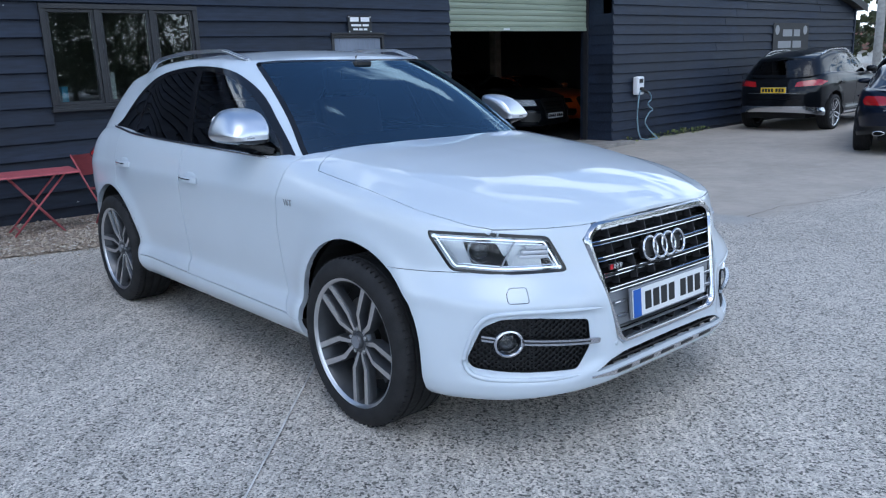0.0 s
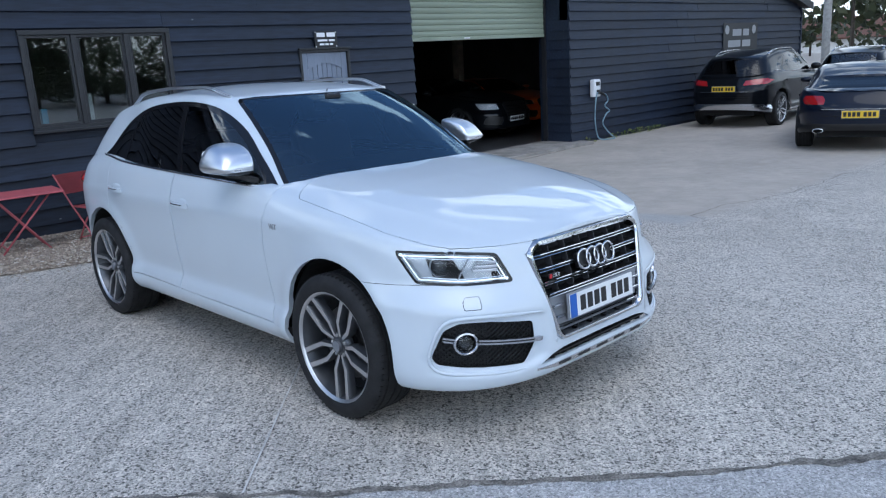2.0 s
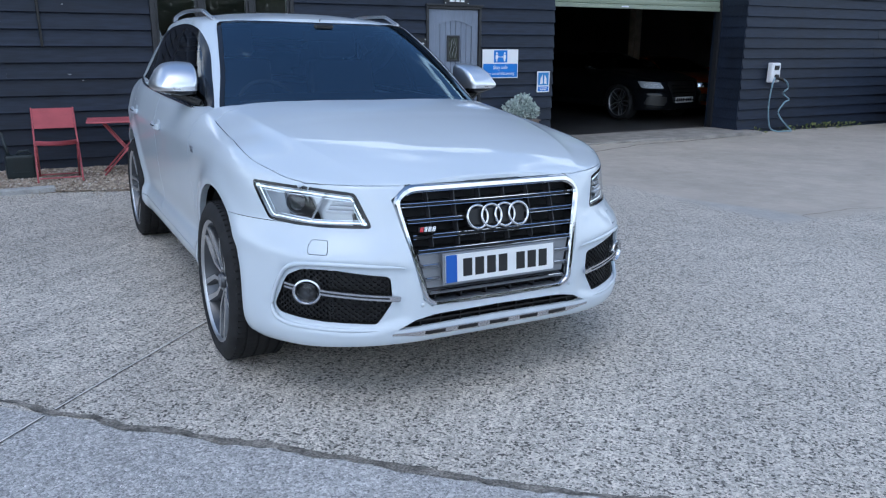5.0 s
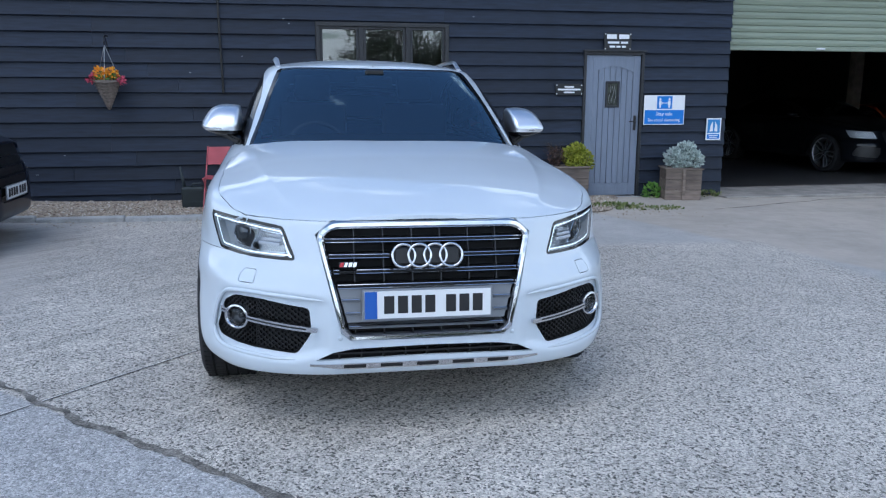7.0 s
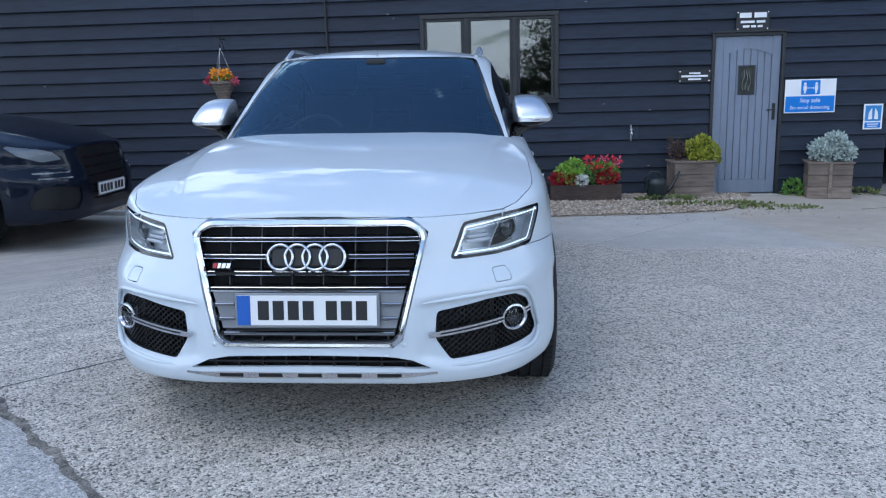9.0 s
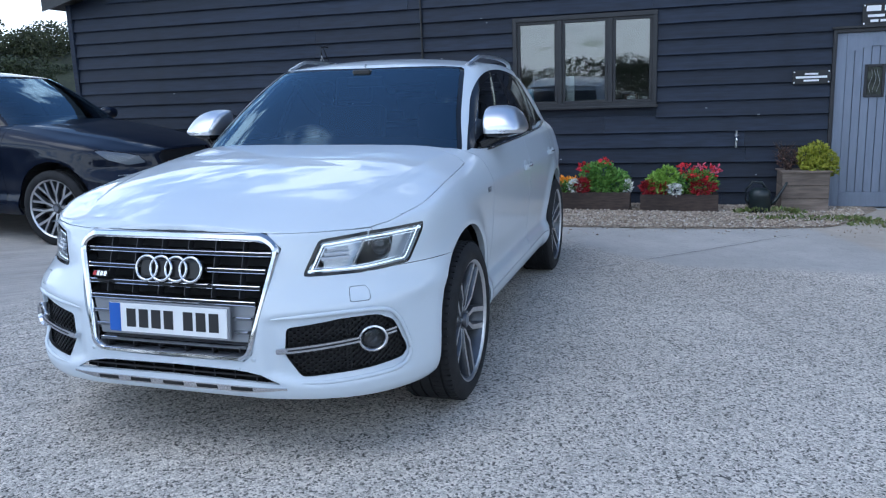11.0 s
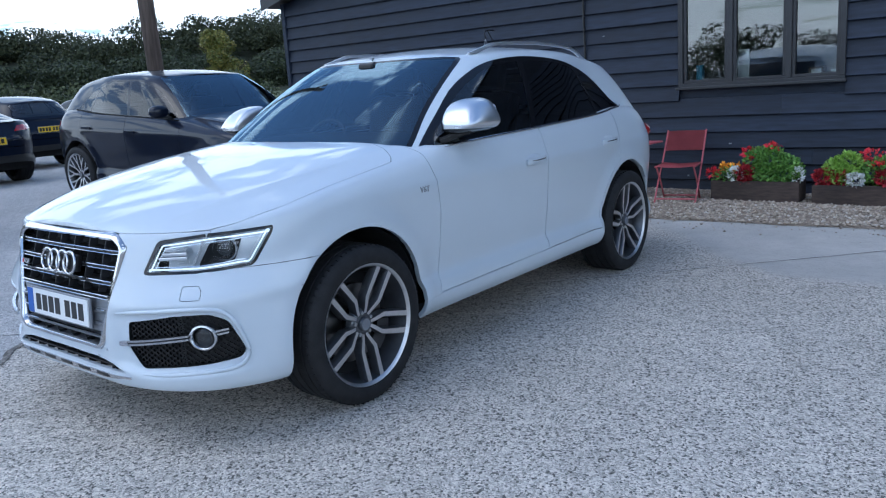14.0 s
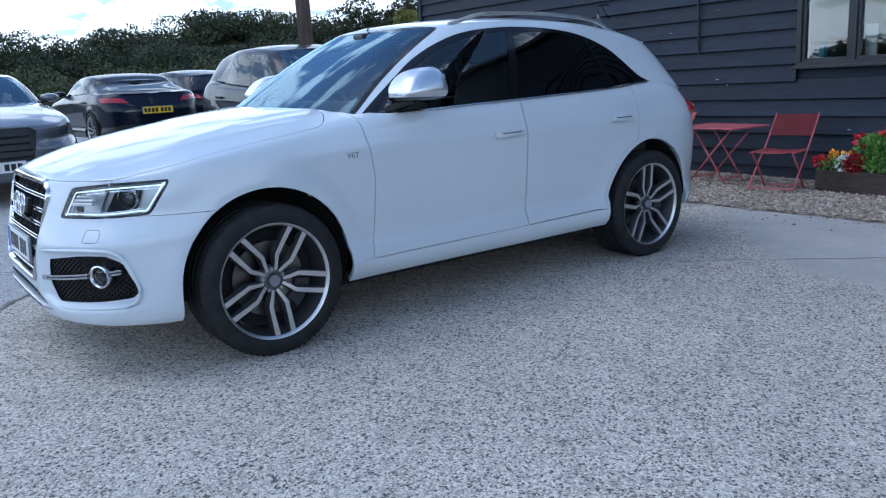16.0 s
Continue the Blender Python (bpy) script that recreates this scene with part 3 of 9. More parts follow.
    # relief: stones, brush ridges and pitting
    h = math_("ADD", math_("MULTIPLY", ramp(vor.outputs["Distance"], 0.0, 0.6, 1.0, 0.0), math_("SUBTRACT", 1.0, math_("MULTIPLY", f_smooth, 0.75))), math_("ADD", math_("MULTIPLY", noise_(55, 5, 0.65), 0.8), math_("MULTIPLY", math_("MULTIPLY", rake, f_rake), 1.2)))
    bp = n.new("ShaderNodeBump"); bp.inputs["Strength"].default_value, bp.inputs["Distance"].default_value = 0.6, 0.005
    l.new(h, bp.inputs["Height"])
    l.new(bp.outputs["Normal"], b.inputs["Normal"])
    return m


M_GROUND = ground_material()
bm = bmesh.new()
gx = [-1500, -400, -120, -50, -25, -12] + [-11 + i for i in range(20)] + [9, 12, 20, 40, 90, 300, 1500]
gy = [-1500, -300, -80, -30, -12] + [-11 + i for i in range(19)] + [8, 12, 25, 60, 200, 600, 1500]
gv = [[bm.verts.new((x, y, ground_z(x, y) - max(0, math.hypot(x, y) - 60) * 0.004)) for x in gx] for y in gy]
for j in range(len(gy) - 1):
    for i in range(len(gx) - 1):
        bm.faces.new((gv[j][i], gv[j][i + 1], gv[j + 1][i + 1], gv[j + 1][i]))
ground = part("ground", bm, M_GROUND)
tagged(ground, "worn exposed aggregate concrete yard with joints and cracks", "ground", kind="structure")

M_TAR = mat("old bitumen joint", (0.16, 0.145, 0.125), 0.85, noise_amt=0.6, noise_scale=14, grain_amt=0.6, grain_scale=110, bump=0.8, bump_scale=60)
M_SEAM = mat("pale sealed joint", (0.62, 0.60, 0.56), 0.8, noise_amt=0.25, noise_scale=9, bump=0.4)
M_SEAMDARK = mat("dark joint groove", (0.05, 0.048, 0.045), 0.85, noise_amt=0.3, noise_scale=9)


def seam(name, pts, width, material, rough=0.3, lift=0.004, step=0.07, wander=0.0):
    """An uneven filled joint along a line on the ground."""
    bm = bmesh.new()
    line = []
    for (ax, ay), (bx, by) in zip(pts, pts[1:]):
        k = max(1, int(math.hypot(bx - ax, by - ay) / step))
        line += [(ax + (bx - ax) * i / k, ay + (by - ay) * i / k) for i in range(k)]
    line.append(pts[-1])
    last = None
    for i, (x, y) in enumerate(line):
        a, b = line[max(i - 1, 0)], line[min(i + 1, len(line) - 1)]
        d = Vector((b[0] - a[0], b[1] - a[1], 0)).normalized()
        s = Vector((-d.y, d.x, 0))
        o = wander * noise.noise(Vector((x * 1.3, y * 1.3, 5))) + 0.4 * wander * noise.noise(Vector((x * 5, y * 5, 9)))
        w = width / 2 * (1 + rough * 1.6 * noise.noise(Vector((x * 4, y * 4, 1))) + rough * noise.noise(Vector((x * 15, y * 15, 3))))
        w2 = width / 2 * (1 + rough * 1.6 * noise.noise(Vector((x * 4, y * 4, 21))) + rough * noise.noise(Vector((x * 15, y * 15, 33))))
        p = Vector((x, y, ground_z(x, y) + lift)) + s * o
        row = (bm.verts.new(p + s * w), bm.verts.new(p - s * w2))
        if last:
            bm.faces.new((last[0], last[1], row[1], row[0]))
        last = row
    for f in bm.faces:
        if f.normal.z < 0:
            f.normal_flip()
    return part(name, bm, material, ground)


seam("tar_joint", [(-9.0, 6.4), (-5.0, 2.75), (-2.0, 0.0), (-1.34, -0.66), (-0.83, -1.13), (0.37, -2.22), (4.0, -5.6), (9.0, -10.2), (18.0, -18.5)], 0.036, M_TAR, 1.2, step=0.022, wander=0.05)
thin_a = [(-1.68, -0.29), (-0.75, 0.68), (0.52, 2.10), (2.12, 3.75), (2.95, 4.65)]
thin_b = [(-4.6, -3.4), (-1.72, -0.33)]
for line_ in (thin_a, thin_b):
    seam("joint_groove", line_, 0.008, M_SEAMDARK, 0.5, lift=0.003)
for line_ in (thin_a, thin_b):
    seam("thin_joint", line_, 0.0095, M_SEAM, 0.35, lift=0.006)
seam("crack", [(4.35, 0.66), (4.55, 1.0), (5.2, 1.02), (6.3, 0.75), (7.7, 0.75), (9.5, 0.55)], 0.009, M_TAR, 0.8, wander=0.12)
seam("yard_edge_joint", [(4.9, 5.2), (7.0, 6.0), (10.1, 6.35)], 0.02, M_SEAMDARK, 0.6, wander=0.05)

# gravel bed along the wall
M_GRAVELBASE = mat("gravel bed", (0.26, 0.21, 0.16), 0.9, noise_amt=0.3, noise_scale=20, grain_amt=0.5, grain_scale=90, bump=1.0, bump_scale=70)
GRAVEL_EDGE = curve((-6.9, 5.12), (-1.6, 5.02), (-0.3, 4.74), (1.5, 4.84), (2.6, 4.98), (3.3, 5.15), (4.1, 6.5))
bm = bmesh.new()
last = None
for i in range(90):
    x = -6.9 + i * 11.0 / 89
    y = GRAVEL_EDGE(x) + 0.05 * noise.noise(Vector((x * 3, 0, 0))) + 0.03 * noise.noise(Vector((x * 11, 0, 4)))
    row = (bm.verts.new((x, y, ground_z(x, y) + 0.004)), bm.verts.new((x, y + 0.12, ground_z(x, y) + 0.014)), bm.verts.new((x, 6.74, ground_z(x, 6.7) + 0.02)))
    if last:
        for k in range(2):
            bm.faces.new((last[k], row[k], row[k + 1], last[k + 1]))
    last = row
gravel_bed = tagged(part("gravel_bed", bm, M_GRAVELBASE), "buff gravel border along the black boarded wall", "gravel", kind="structure")


def stone_material(name, cols):
    m = bpy.data.materials.new(name)
    m.use_nodes = True
    n, l = m.node_tree.nodes, m.node_tree.links
    g = n.new("ShaderNodeNewGeometry")
    r = n.new("ShaderNodeValToRGB")
    r.color_ramp.elements[0].color, r.color_ramp.elements[1].color = (*cols[0], 1), (*cols[-1], 1)
    for i, c in enumerate(cols[1:-1]):
        r.color_ramp.elements.new((i + 1) / (len(cols) - 1)).color = (*c, 1)
    l.new(g.outputs["Random Per Island"], r.inputs[0])
    l.new(r.outputs[0], n["Principled BSDF"].inputs["Base Color"])
    n["Principled BSDF"].inputs["Roughness"].default_value = 0.8
    return m


M_STONES = stone_material("mixed buff gravel", [(0.13, 0.095, 0.07), (0.36, 0.29, 0.22), (0.48, 0.42, 0.34), (0.24, 0.19, 0.15), (0.56, 0.52, 0.46)])


def pebbles(name, count, where, size, material, seed, label):
    """Many small stones in one mesh."""
    rnd = random.Random(seed)
    verts, faces = [], []
    for _ in range(count):
        x, y, z = where(rnd)
        s = size * rnd.uniform(0.55, 1.5)
        a = rnd.uniform(0, 6.28)
        ca, sa = math.cos(a), math.sin(a)
        k = len(verts)
        for px, py, pz in ((1, 0, 0), (0.2, 0.8, 0.1), (-0.9, 0.3, 0), (-0.3, -0.8, 0.05), (0.1, 0.05, 0.62), (0, 0, -0.4)):
            px, py, pz = px * s * rnd.uniform(0.7, 1.2), py * s * rnd.uniform(0.6, 1.1), pz * s
            verts.append((x + px * ca - py * sa, y + px * sa + py * ca, z + pz))
        for q in range(4):
            w = (q + 1) % 4
            faces += [(k + q, k + w, k + 4), (k + w, k + q, k + 5)]
    me = bpy.data.meshes.new(name)
    me.from_pydata(verts, [], faces)
    me.materials.append(material)
    ob = new(name, me)
    return tagged(ob, label, "gravel", kind="stuff")


def in_bed(r):
    x = r.uniform(-6.8, 3.9)
    y = GRAVEL_EDGE(x) + 0.0 + (6.62 - GRAVEL_EDGE(x)) * r.random() ** 1.15
    return x, y, ground_z(x, y) + 0.018 + r.uniform(-0.004, 0.006)


pebbles("gravel", 15000, in_bed, 0.017, M_STONES, 3, "loose buff and brown gravel in the border")
def strays(r):
    x = r.uniform(-6, 4.5)
    y = GRAVEL_EDGE(min(x, 3.3)) - abs(r.gauss(0, 0.22))
    return x, y, ground_z(x, y) + 0.004
pebbles("stray_gravel", 420, strays, 0.011, M_STONES, 5, "stray gravel scattered on the concrete")

# pale kerb in front of the bed
kerb = thing("kerb", "long pale concrete kerb edging the gravel bed", "kerb", kind="structure")
for i in range(6):
    x0, x1 = -6.9 + i * 0.915, -6.9 + (i + 1) * 0.915 - 0.006
    zz = ground_z((x0 + x1) / 2, 5.05)
    boxpart("kerb_stone", (x0, x1, 5.02, 5.13, zz - 0.1, zz + 0.055), M_KERB, kerb, bevel=0.012)

# ---- the black boarded building ----
FY = 6.645                     # front face of the boards
BX0, BX1 = -6.84, 21.45       # ends of the front wall
OPEN0, OPEN1, OPEN_TOP = 5.79, 10.02, 3.3
WIN = (-0.135, 1.63, 1.165, 2.29)
DOOR = (3.558, 4.465, -0.2, 1.95)
EAVE, EAVE_E, RIDGE_X = 2.88, 2.60, 6.72
PITCH = 0.24


def verge(x):
    return min(EAVE + (x - BX0) * PITCH, EAVE_E + (BX1 - x) * PITCH)


wall = thing("wall_front", "long black weatherboarded barn wall", "wall", kind="structure")
T0, T1 = FY + 0.045, FY + 0.24       # thickness of the wall behind the boards
def wall_piece(x0, x1, z0, z1):
    boxpart("wall_core", (x0, x1, T0, T1, z0, z1), M_BOARD, wall)
wall_piece(BX0, WIN[0], -0.35, 2.55)
wall_piece(WIN[0], WIN[1], -0.35, WIN[2])
wall_piece(WIN[0], WIN[1], WIN[3], 2.55)
wall_piece(WIN[1], DOOR[0], -0.35, 2.55)
wall_piece(DOOR[0], DOOR[1], DOOR[3], 2.55)
wall_piece(DOOR[1], OPEN0, -0.35, 2.55)
wall_piece(OPEN1, BX1, -0.35, 2.55)
# gable above
bm = bmesh.new()
pl = [(BX0, 2.55), (OPEN0, 2.55), (OPEN0, OPEN_TOP), (OPEN1, OPEN_TOP), (OPEN1, 2.55), (BX1, 2.55), (BX1, verge(BX1)), (RIDGE_X, verge(RIDGE_X)), (BX0, verge(BX0))]
prism(bm, pl, lambda u, w, d: (u, T0 + d, w), T1 - T0)
bmesh.ops.recalc_face_normals(bm, faces=bm.faces)
part("gable_core", bm, M_BOARD, wall)

def board(x0, x1, z, seed):
    """One feather-edged board: thin at the top, thick and slightly rounded at its lower edge, a little bowed."""
    rnd = random.Random(seed)
    bm = bmesh.new()
    n = max(2, int((x1 - x0) / 0.7) + 1)
    last = None
    d0 = rnd.uniform(-0.004, 0.004)
    for i in range(n + 1):
        x = (x1 - x0) * i / n
        wav = 0.006 * noise.noise(Vector((x0 + x, z * 7, seed * 0.37)))
        dz = 0.005 * noise.noise(Vector(((x0 + x) * 0.8, z * 5, 7.7)))
        yo = wav + d0
        row = [bm.verts.new(p) for p in ((x, 0.024 + yo, 0.205), (x, -0.012 + yo, 0.020), (x, -0.016 + yo, 0.004 + dz), (x, -0.008 + yo, -0.003 + dz), (x, 0.044, 0.0 + dz), (x, 0.044, 0.205))]
        if last:
            for k in range(6):
                q = (k + 1) % 6
                bm.faces.new((last[k], row[k], row[q], last[q]))
        else:
            bm.faces.new(row)
        last = row
    bm.faces.new(list(reversed(last)))
    bmesh.ops.recalc_face_normals(bm, faces=bm.faces)
    ob = part("weatherboard", bm, M_BOARD, wall)
    ob.matrix_basis = pose(x0, FY, z)
    return ob


PITCH_Z = 0.184
rows = 22
seed = 0
rb = random.Random(11)
for r in range(rows):
    z = -0.27 + r * PITCH_Z
    zm0, zm1 = z, z + PITCH_Z
    holes = []
    if zm1 > WIN[2] and zm0 < WIN[3] - 0.02:
        holes.append((WIN[0], WIN[1]))
    if zm0 < DOOR[3] - 0.02:
        holes.append((DOOR[0], DOOR[1]))
    if zm0 < OPEN_TOP:
        holes.append((OPEN0, OPEN1))
    lo = BX0 + max(0, (z + PITCH_Z - EAVE) / PITCH)
    hi = BX1 - max(0, (z + PITCH_Z - EAVE_E) / PITCH)
    x = lo
    for a, b in sorted(holes) + [(hi, None)]:
        while a - x > 0.02:
            e = min(a, x + rb.uniform(3.6, 5.4))
            if a - e < 0.8:
                e = a
            board(x, e - 0.002, z, seed)
            seed += 1
            x = e
        x = b if b is not None else x

# corner post, verge boards, end wall and roof
def slope_board(name, xa, xb, y0, y1, h, material, drop=0.0):
    bm = bmesh.new()
    za, zb = verge(xa) + drop, verge(xb) + drop
    prism(bm, [(xa, za), (xb, zb), (xb, zb + h), (xa, za + h)], lambda u, w, d: (u, y0 + d, w), y1 - y0)
    bmesh.ops.recalc_face_normals(bm, faces=bm.faces)
    return part(name, bm, material, wall)
boxpart("corner_post", (BX0 - 0.03, BX0 + 0.05, FY - 0.03, FY + 0.10, -0.3, EAVE), M_BOARD, wall, bevel=0.005)
boxpart("corner_post", (BX1 - 0.05, BX1 + 0.03, FY - 0.03, FY + 0.10, -0.3, EAVE_E), M_BOARD, wall, bevel=0.005)
wall_w = thing("wall_west", "black boarded end wall of the barn", "wall", kind="structure")
boxpart("wall_core", (BX0, BX0 + 0.18, FY + 0.24, 30, -0.3, EAVE), M_BOARD, wall_w)
for r in range(18):
    z = -0.27 + r * PITCH_Z
    bm = bmesh.new()
    prism(bm, [(0, 0.205), (-0.022, 0.02), (-0.022, 0.0), (0.0, 0.0)], lambda u, w, d: (BX0 + u, FY + 0.1 + d, z + w), 23)
    bmesh.ops.recalc_face_normals(bm, faces=bm.faces)
    part("weatherboard", bm, M_BOARD, wall_w)
wall_e = thing("wall_east", "black boarded east end wall of the barn", "wall", kind="structure")
boxpart("wall_core", (BX1 - 0.18, BX1, FY + 0.24, 30, -0.3, EAVE_E), M_BOARD, wall_e)
wall_n = thing("wall_north", "back wall of the barn", "wall", kind="structure")
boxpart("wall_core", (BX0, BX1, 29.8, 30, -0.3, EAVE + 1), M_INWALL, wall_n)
roof = thing("roof", "low pitched dark barn roof with overhanging verge", "roof", kind="structure")
for sx in (0, 1):
    bm = bmesh.new()
    xa = BX0 - 0.28 if sx == 0 else BX1 + 0.28
    za = (EAVE if sx == 0 else EAVE_E) - 0.28 * PITCH
    xb, zb = RIDGE_X, verge(RIDGE_X)
    prism(bm, [(xa, za + 0.02), (xb, zb + 0.02), (xb, zb + 0.16), (xa, za + 0.14)], lambda u, w, d: (u, FY - 0.22 + d, w), 23.8)
    bmesh.ops.recalc_face_normals(bm, faces=bm.faces)
    part("roof_slope", bm, M_ROOF, roof)
slope_board("verge_board", BX0 - 0.26, RIDGE_X, FY - 0.245, FY - 0.222, 0.2, M_FRAME, -0.03)
slope_board("verge_board", RIDGE_X, BX1 + 0.26, FY - 0.245, FY - 0.222, 0.2, M_FRAME, -0.03)

# garage behind the shutter, its gloom put into floor, wall and ceiling colour
garage = thing("garage_interior", "dark garage interior behind the shutter", "room", kind="structure")
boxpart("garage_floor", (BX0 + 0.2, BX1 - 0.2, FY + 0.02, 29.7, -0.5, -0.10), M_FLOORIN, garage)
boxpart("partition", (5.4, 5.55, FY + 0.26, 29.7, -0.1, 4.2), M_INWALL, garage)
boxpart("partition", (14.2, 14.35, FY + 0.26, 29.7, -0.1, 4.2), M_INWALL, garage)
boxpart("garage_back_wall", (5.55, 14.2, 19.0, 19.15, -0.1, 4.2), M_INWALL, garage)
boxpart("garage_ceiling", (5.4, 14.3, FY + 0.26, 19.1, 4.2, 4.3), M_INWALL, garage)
boxpart("timber_post", (11.58, 11.78, 11.3, 11.5, -0.1, 4.2), mat("pale old timber", (0.22, 0.185, 0.14), 0.8, noise_amt=0.25, noise_scale=6, grain_amt=0.2), garage)
boxpart("office_floor", (BX0 + 0.2, 5.4, FY + 0.26, 11.5, -0.1, -0.02), M_FLOORIN, garage)
boxpart("office_back_wall", (BX0 + 0.2, 5.4, 11.5, 11.6, -0.1, 3.2), mat("pale office wall", (0.35, 0.34, 0.31), 0.8, noise_amt=0.1), garage)
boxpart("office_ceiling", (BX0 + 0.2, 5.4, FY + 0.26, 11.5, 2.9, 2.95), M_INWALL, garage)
# returns of the opening
SH_Y = FY + 0.62
boxpart("opening_return", (OPEN1, OPEN1 + 0.14, FY + 0.046, SH_Y + 0.16, -0.3, OPEN_TOP), M_BOARD, wall)
boxpart("opening_return", (OPEN0 - 0.14, OPEN0, FY + 0.046, SH_Y + 0.16, -0.3, OPEN_TOP), M_BOARD, wall)
for r in range(14):
    z = -0.27 + r * PITCH_Z
    bm = bmesh.new()
    prism(bm, [(0, 0.205), (-0.02, 0.02), (-0.02, 0.0), (0.0, 0.0)], lambda u, w, d: (OPEN1 + u, FY + 0.01 + d, z + w), 0.6)
    bmesh.ops.recalc_face_normals(bm, faces=bm.faces)
    part("weatherboard", bm, M_BOARD, wall)
# roller shutter: interlocking curved slats
shutter = thing("roller_shutter", "half raised pale green steel roller shutter", "shutter", kind="structure")
SH_Z = 2.03
for i in range(14):
    z = SH_Z + 0.07 + i * 0.10
    bm = bmesh.new()
    prof = [(0.0, 0.0), (-0.012, 0.012), (-0.020, 0.05), (-0.012, 0.088), (0.0, 0.098), (0.004, 0.098), (0.004, 0.0)]
    prism(bm, prof, lambda u, w, d: (OPEN0 + 0.01 + d, SH_Y + u, z + w), OPEN1 - OPEN0 - 0.02)
    bmesh.ops.recalc_face_normals(bm, faces=bm.faces)
    part("slat", bm, M_SHUTTER, shutter)
boxpart("bottom_rail", (OPEN0 + 0.01, OPEN1 - 0.01, SH_Y - 0.03, SH_Y + 0.03, SH_Z, SH_Z + 0.068), M_SHUTTER, shutter, bevel=0.008)
boxpart("pull_handle", (7.6, 7.76, SH_Y - 0.05, SH_Y - 0.032, SH_Z + 0.02, SH_Z + 0.045), M_SIGNWHITE, shutter, "small white pull handle", bevel=0.005)
for x in (OPEN0 + 0.03, OPEN1 - 0.03):
    boxpart("guide_rail", (x - 0.03, x + 0.03, SH_Y - 0.04, SH_Y + 0.05, -0.15, OPEN_TOP), M_FRAME, shutter)
boxpart("concrete_apron", (OPEN0 - 0.1, OPEN1 + 0.3, FY - 0.35, FY + 0.7, -0.3, -0.088), mat("worn apron concrete", (0.27, 0.25, 0.225), 0.85, noise_amt=0.25, noise_scale=4, grain_amt=0.2, bump=0.3), garage, bevel=0.01)

# ---- window ----
window = thing("window_1", "dark framed three light window with items on its inner sill", "window", kind="structure")
wx0, wx1, wz0, wz1 = WIN
boxpart("window_frame", (wx0, wx1, FY - 0.035, FY + 0.10, wz1 - 0.055, wz1), M_FRAME, window, bevel=0.004)
boxpart("window_frame", (wx0, wx1, FY - 0.035, FY + 0.10, wz0, wz0 + 0.05), M_FRAME, window, bevel=0.004)
for a, b in ((wx0, wx0 + 0.055), (wx1 - 0.055, wx1)):
    boxpart("window_frame", (a, b, FY - 0.035, FY + 0.10, wz0 + 0.05, wz1 - 0.055), M_FRAME, window, bevel=0.004)
for a, b in ((0.425, 0.485), (1.045, 1.105)):
    boxpart("mullion", (a, b, FY - 0.03, FY + 0.09, wz0 + 0.05, wz1 - 0.055), M_FRAME, window, bevel=0.004)
boxpart("window_sill", (wx0 - 0.02, wx1 + 0.02, FY - 0.07, FY - 0.02, wz0 - 0.02, wz0 + 0.012), M_FRAME, window, bevel=0.005)
for a, b in ((wx0 + 0.055, 0.425), (0.485, 1.045), (1.105, wx1 - 0.055)):
    for q in ((a, b, wz0 + 0.05, wz0 + 0.085), (a, b, wz1 - 0.09, wz1 - 0.055)):
        boxpart("casement", (q[0], q[1], FY - 0.01, FY + 0.05, q[2], q[3]), M_FRAME, window, bevel=0.003)
    for q in ((a, a + 0.035), (b - 0.035, b)):
        boxpart("casement", (q[0], q[1], FY - 0.01, FY + 0.05, wz0 + 0.085, wz1 - 0.09), M_FRAME, window, bevel=0.003)
    p = boxpart("pane", (a + 0.036, b - 0.036, FY + 0.018, FY + 0.024, wz0 + 0.086, wz1 - 0.091), M_PANE, window)
    p.visible_shadow = False
boxpart("inner_sill", (wx0, wx1, FY + 0.101, FY + 0.36, wz0 + 0.02, wz0 + 0.05), M_SIGNWHITE, window, "white inner window board")
boxpart("reveal", (wx0 - 0.02, wx0, FY + 0.05, FY + 0.26, wz0, wz1), M_SIGNWHITE, window)

# ---- door ----
door = thing("door_1", "blue grey boarded cottage door with a small leaded window", "door", kind="structure")
dx0, dx1, dz0, dz1 = 3.603, 4.42, -0.072, 1.907
boxpart("door_frame", (dx0 - 0.045, dx0 - 0.004, FY - 0.02, FY + 0.12, -0.12, dz1 + 0.045), M_FRAME, door, "dark timber frame", bevel=0.003)
boxpart("door_frame", (dx1 + 0.004, dx1 + 0.045, FY - 0.02, FY + 0.12, -0.12, dz1 + 0.045), M_FRAME, door, "dark timber frame", bevel=0.003)
boxpart("door_frame", (dx0 - 0.004, dx1 + 0.004, FY - 0.02, FY + 0.12, dz1 + 0.004, dz1 + 0.045), M_FRAME, door, "dark timber frame", bevel=0.003)
boxpart("drip_board", (dx0 - 0.06, dx1 + 0.06, FY - 0.05, FY + 0.01, dz1 + 0.046, dz1 + 0.072), M_FRAME, door, bevel=0.003)
LY = FY + 0.015
# stiles, rails and arched head stand proud of the tongued boards
boxpart("stile", (dx0, dx0 + 0.105, LY, LY + 0.05, dz0, dz1), M_DOORPAINT, door, bevel=0.004)
boxpart("stile", (dx1 - 0.105, dx1, LY, LY + 0.05, dz0, dz1), M_DOORPAINT, door, bevel=0.004)
boxpart("bottom_rail", (dx0 + 0.106, dx1 - 0.106, LY, LY + 0.05, dz0, dz0 + 0.17), M_DOORPAINT, door, bevel=0.004)
bm = bmesh.new()
xl, xr = dx0 + 0.106, dx1 - 0.106
arch = [(xl + (xr - xl) * i / 14, dz1 - 0.235 + 0.085 * math.sin(math.pi * i / 14)) for i in range(15)]
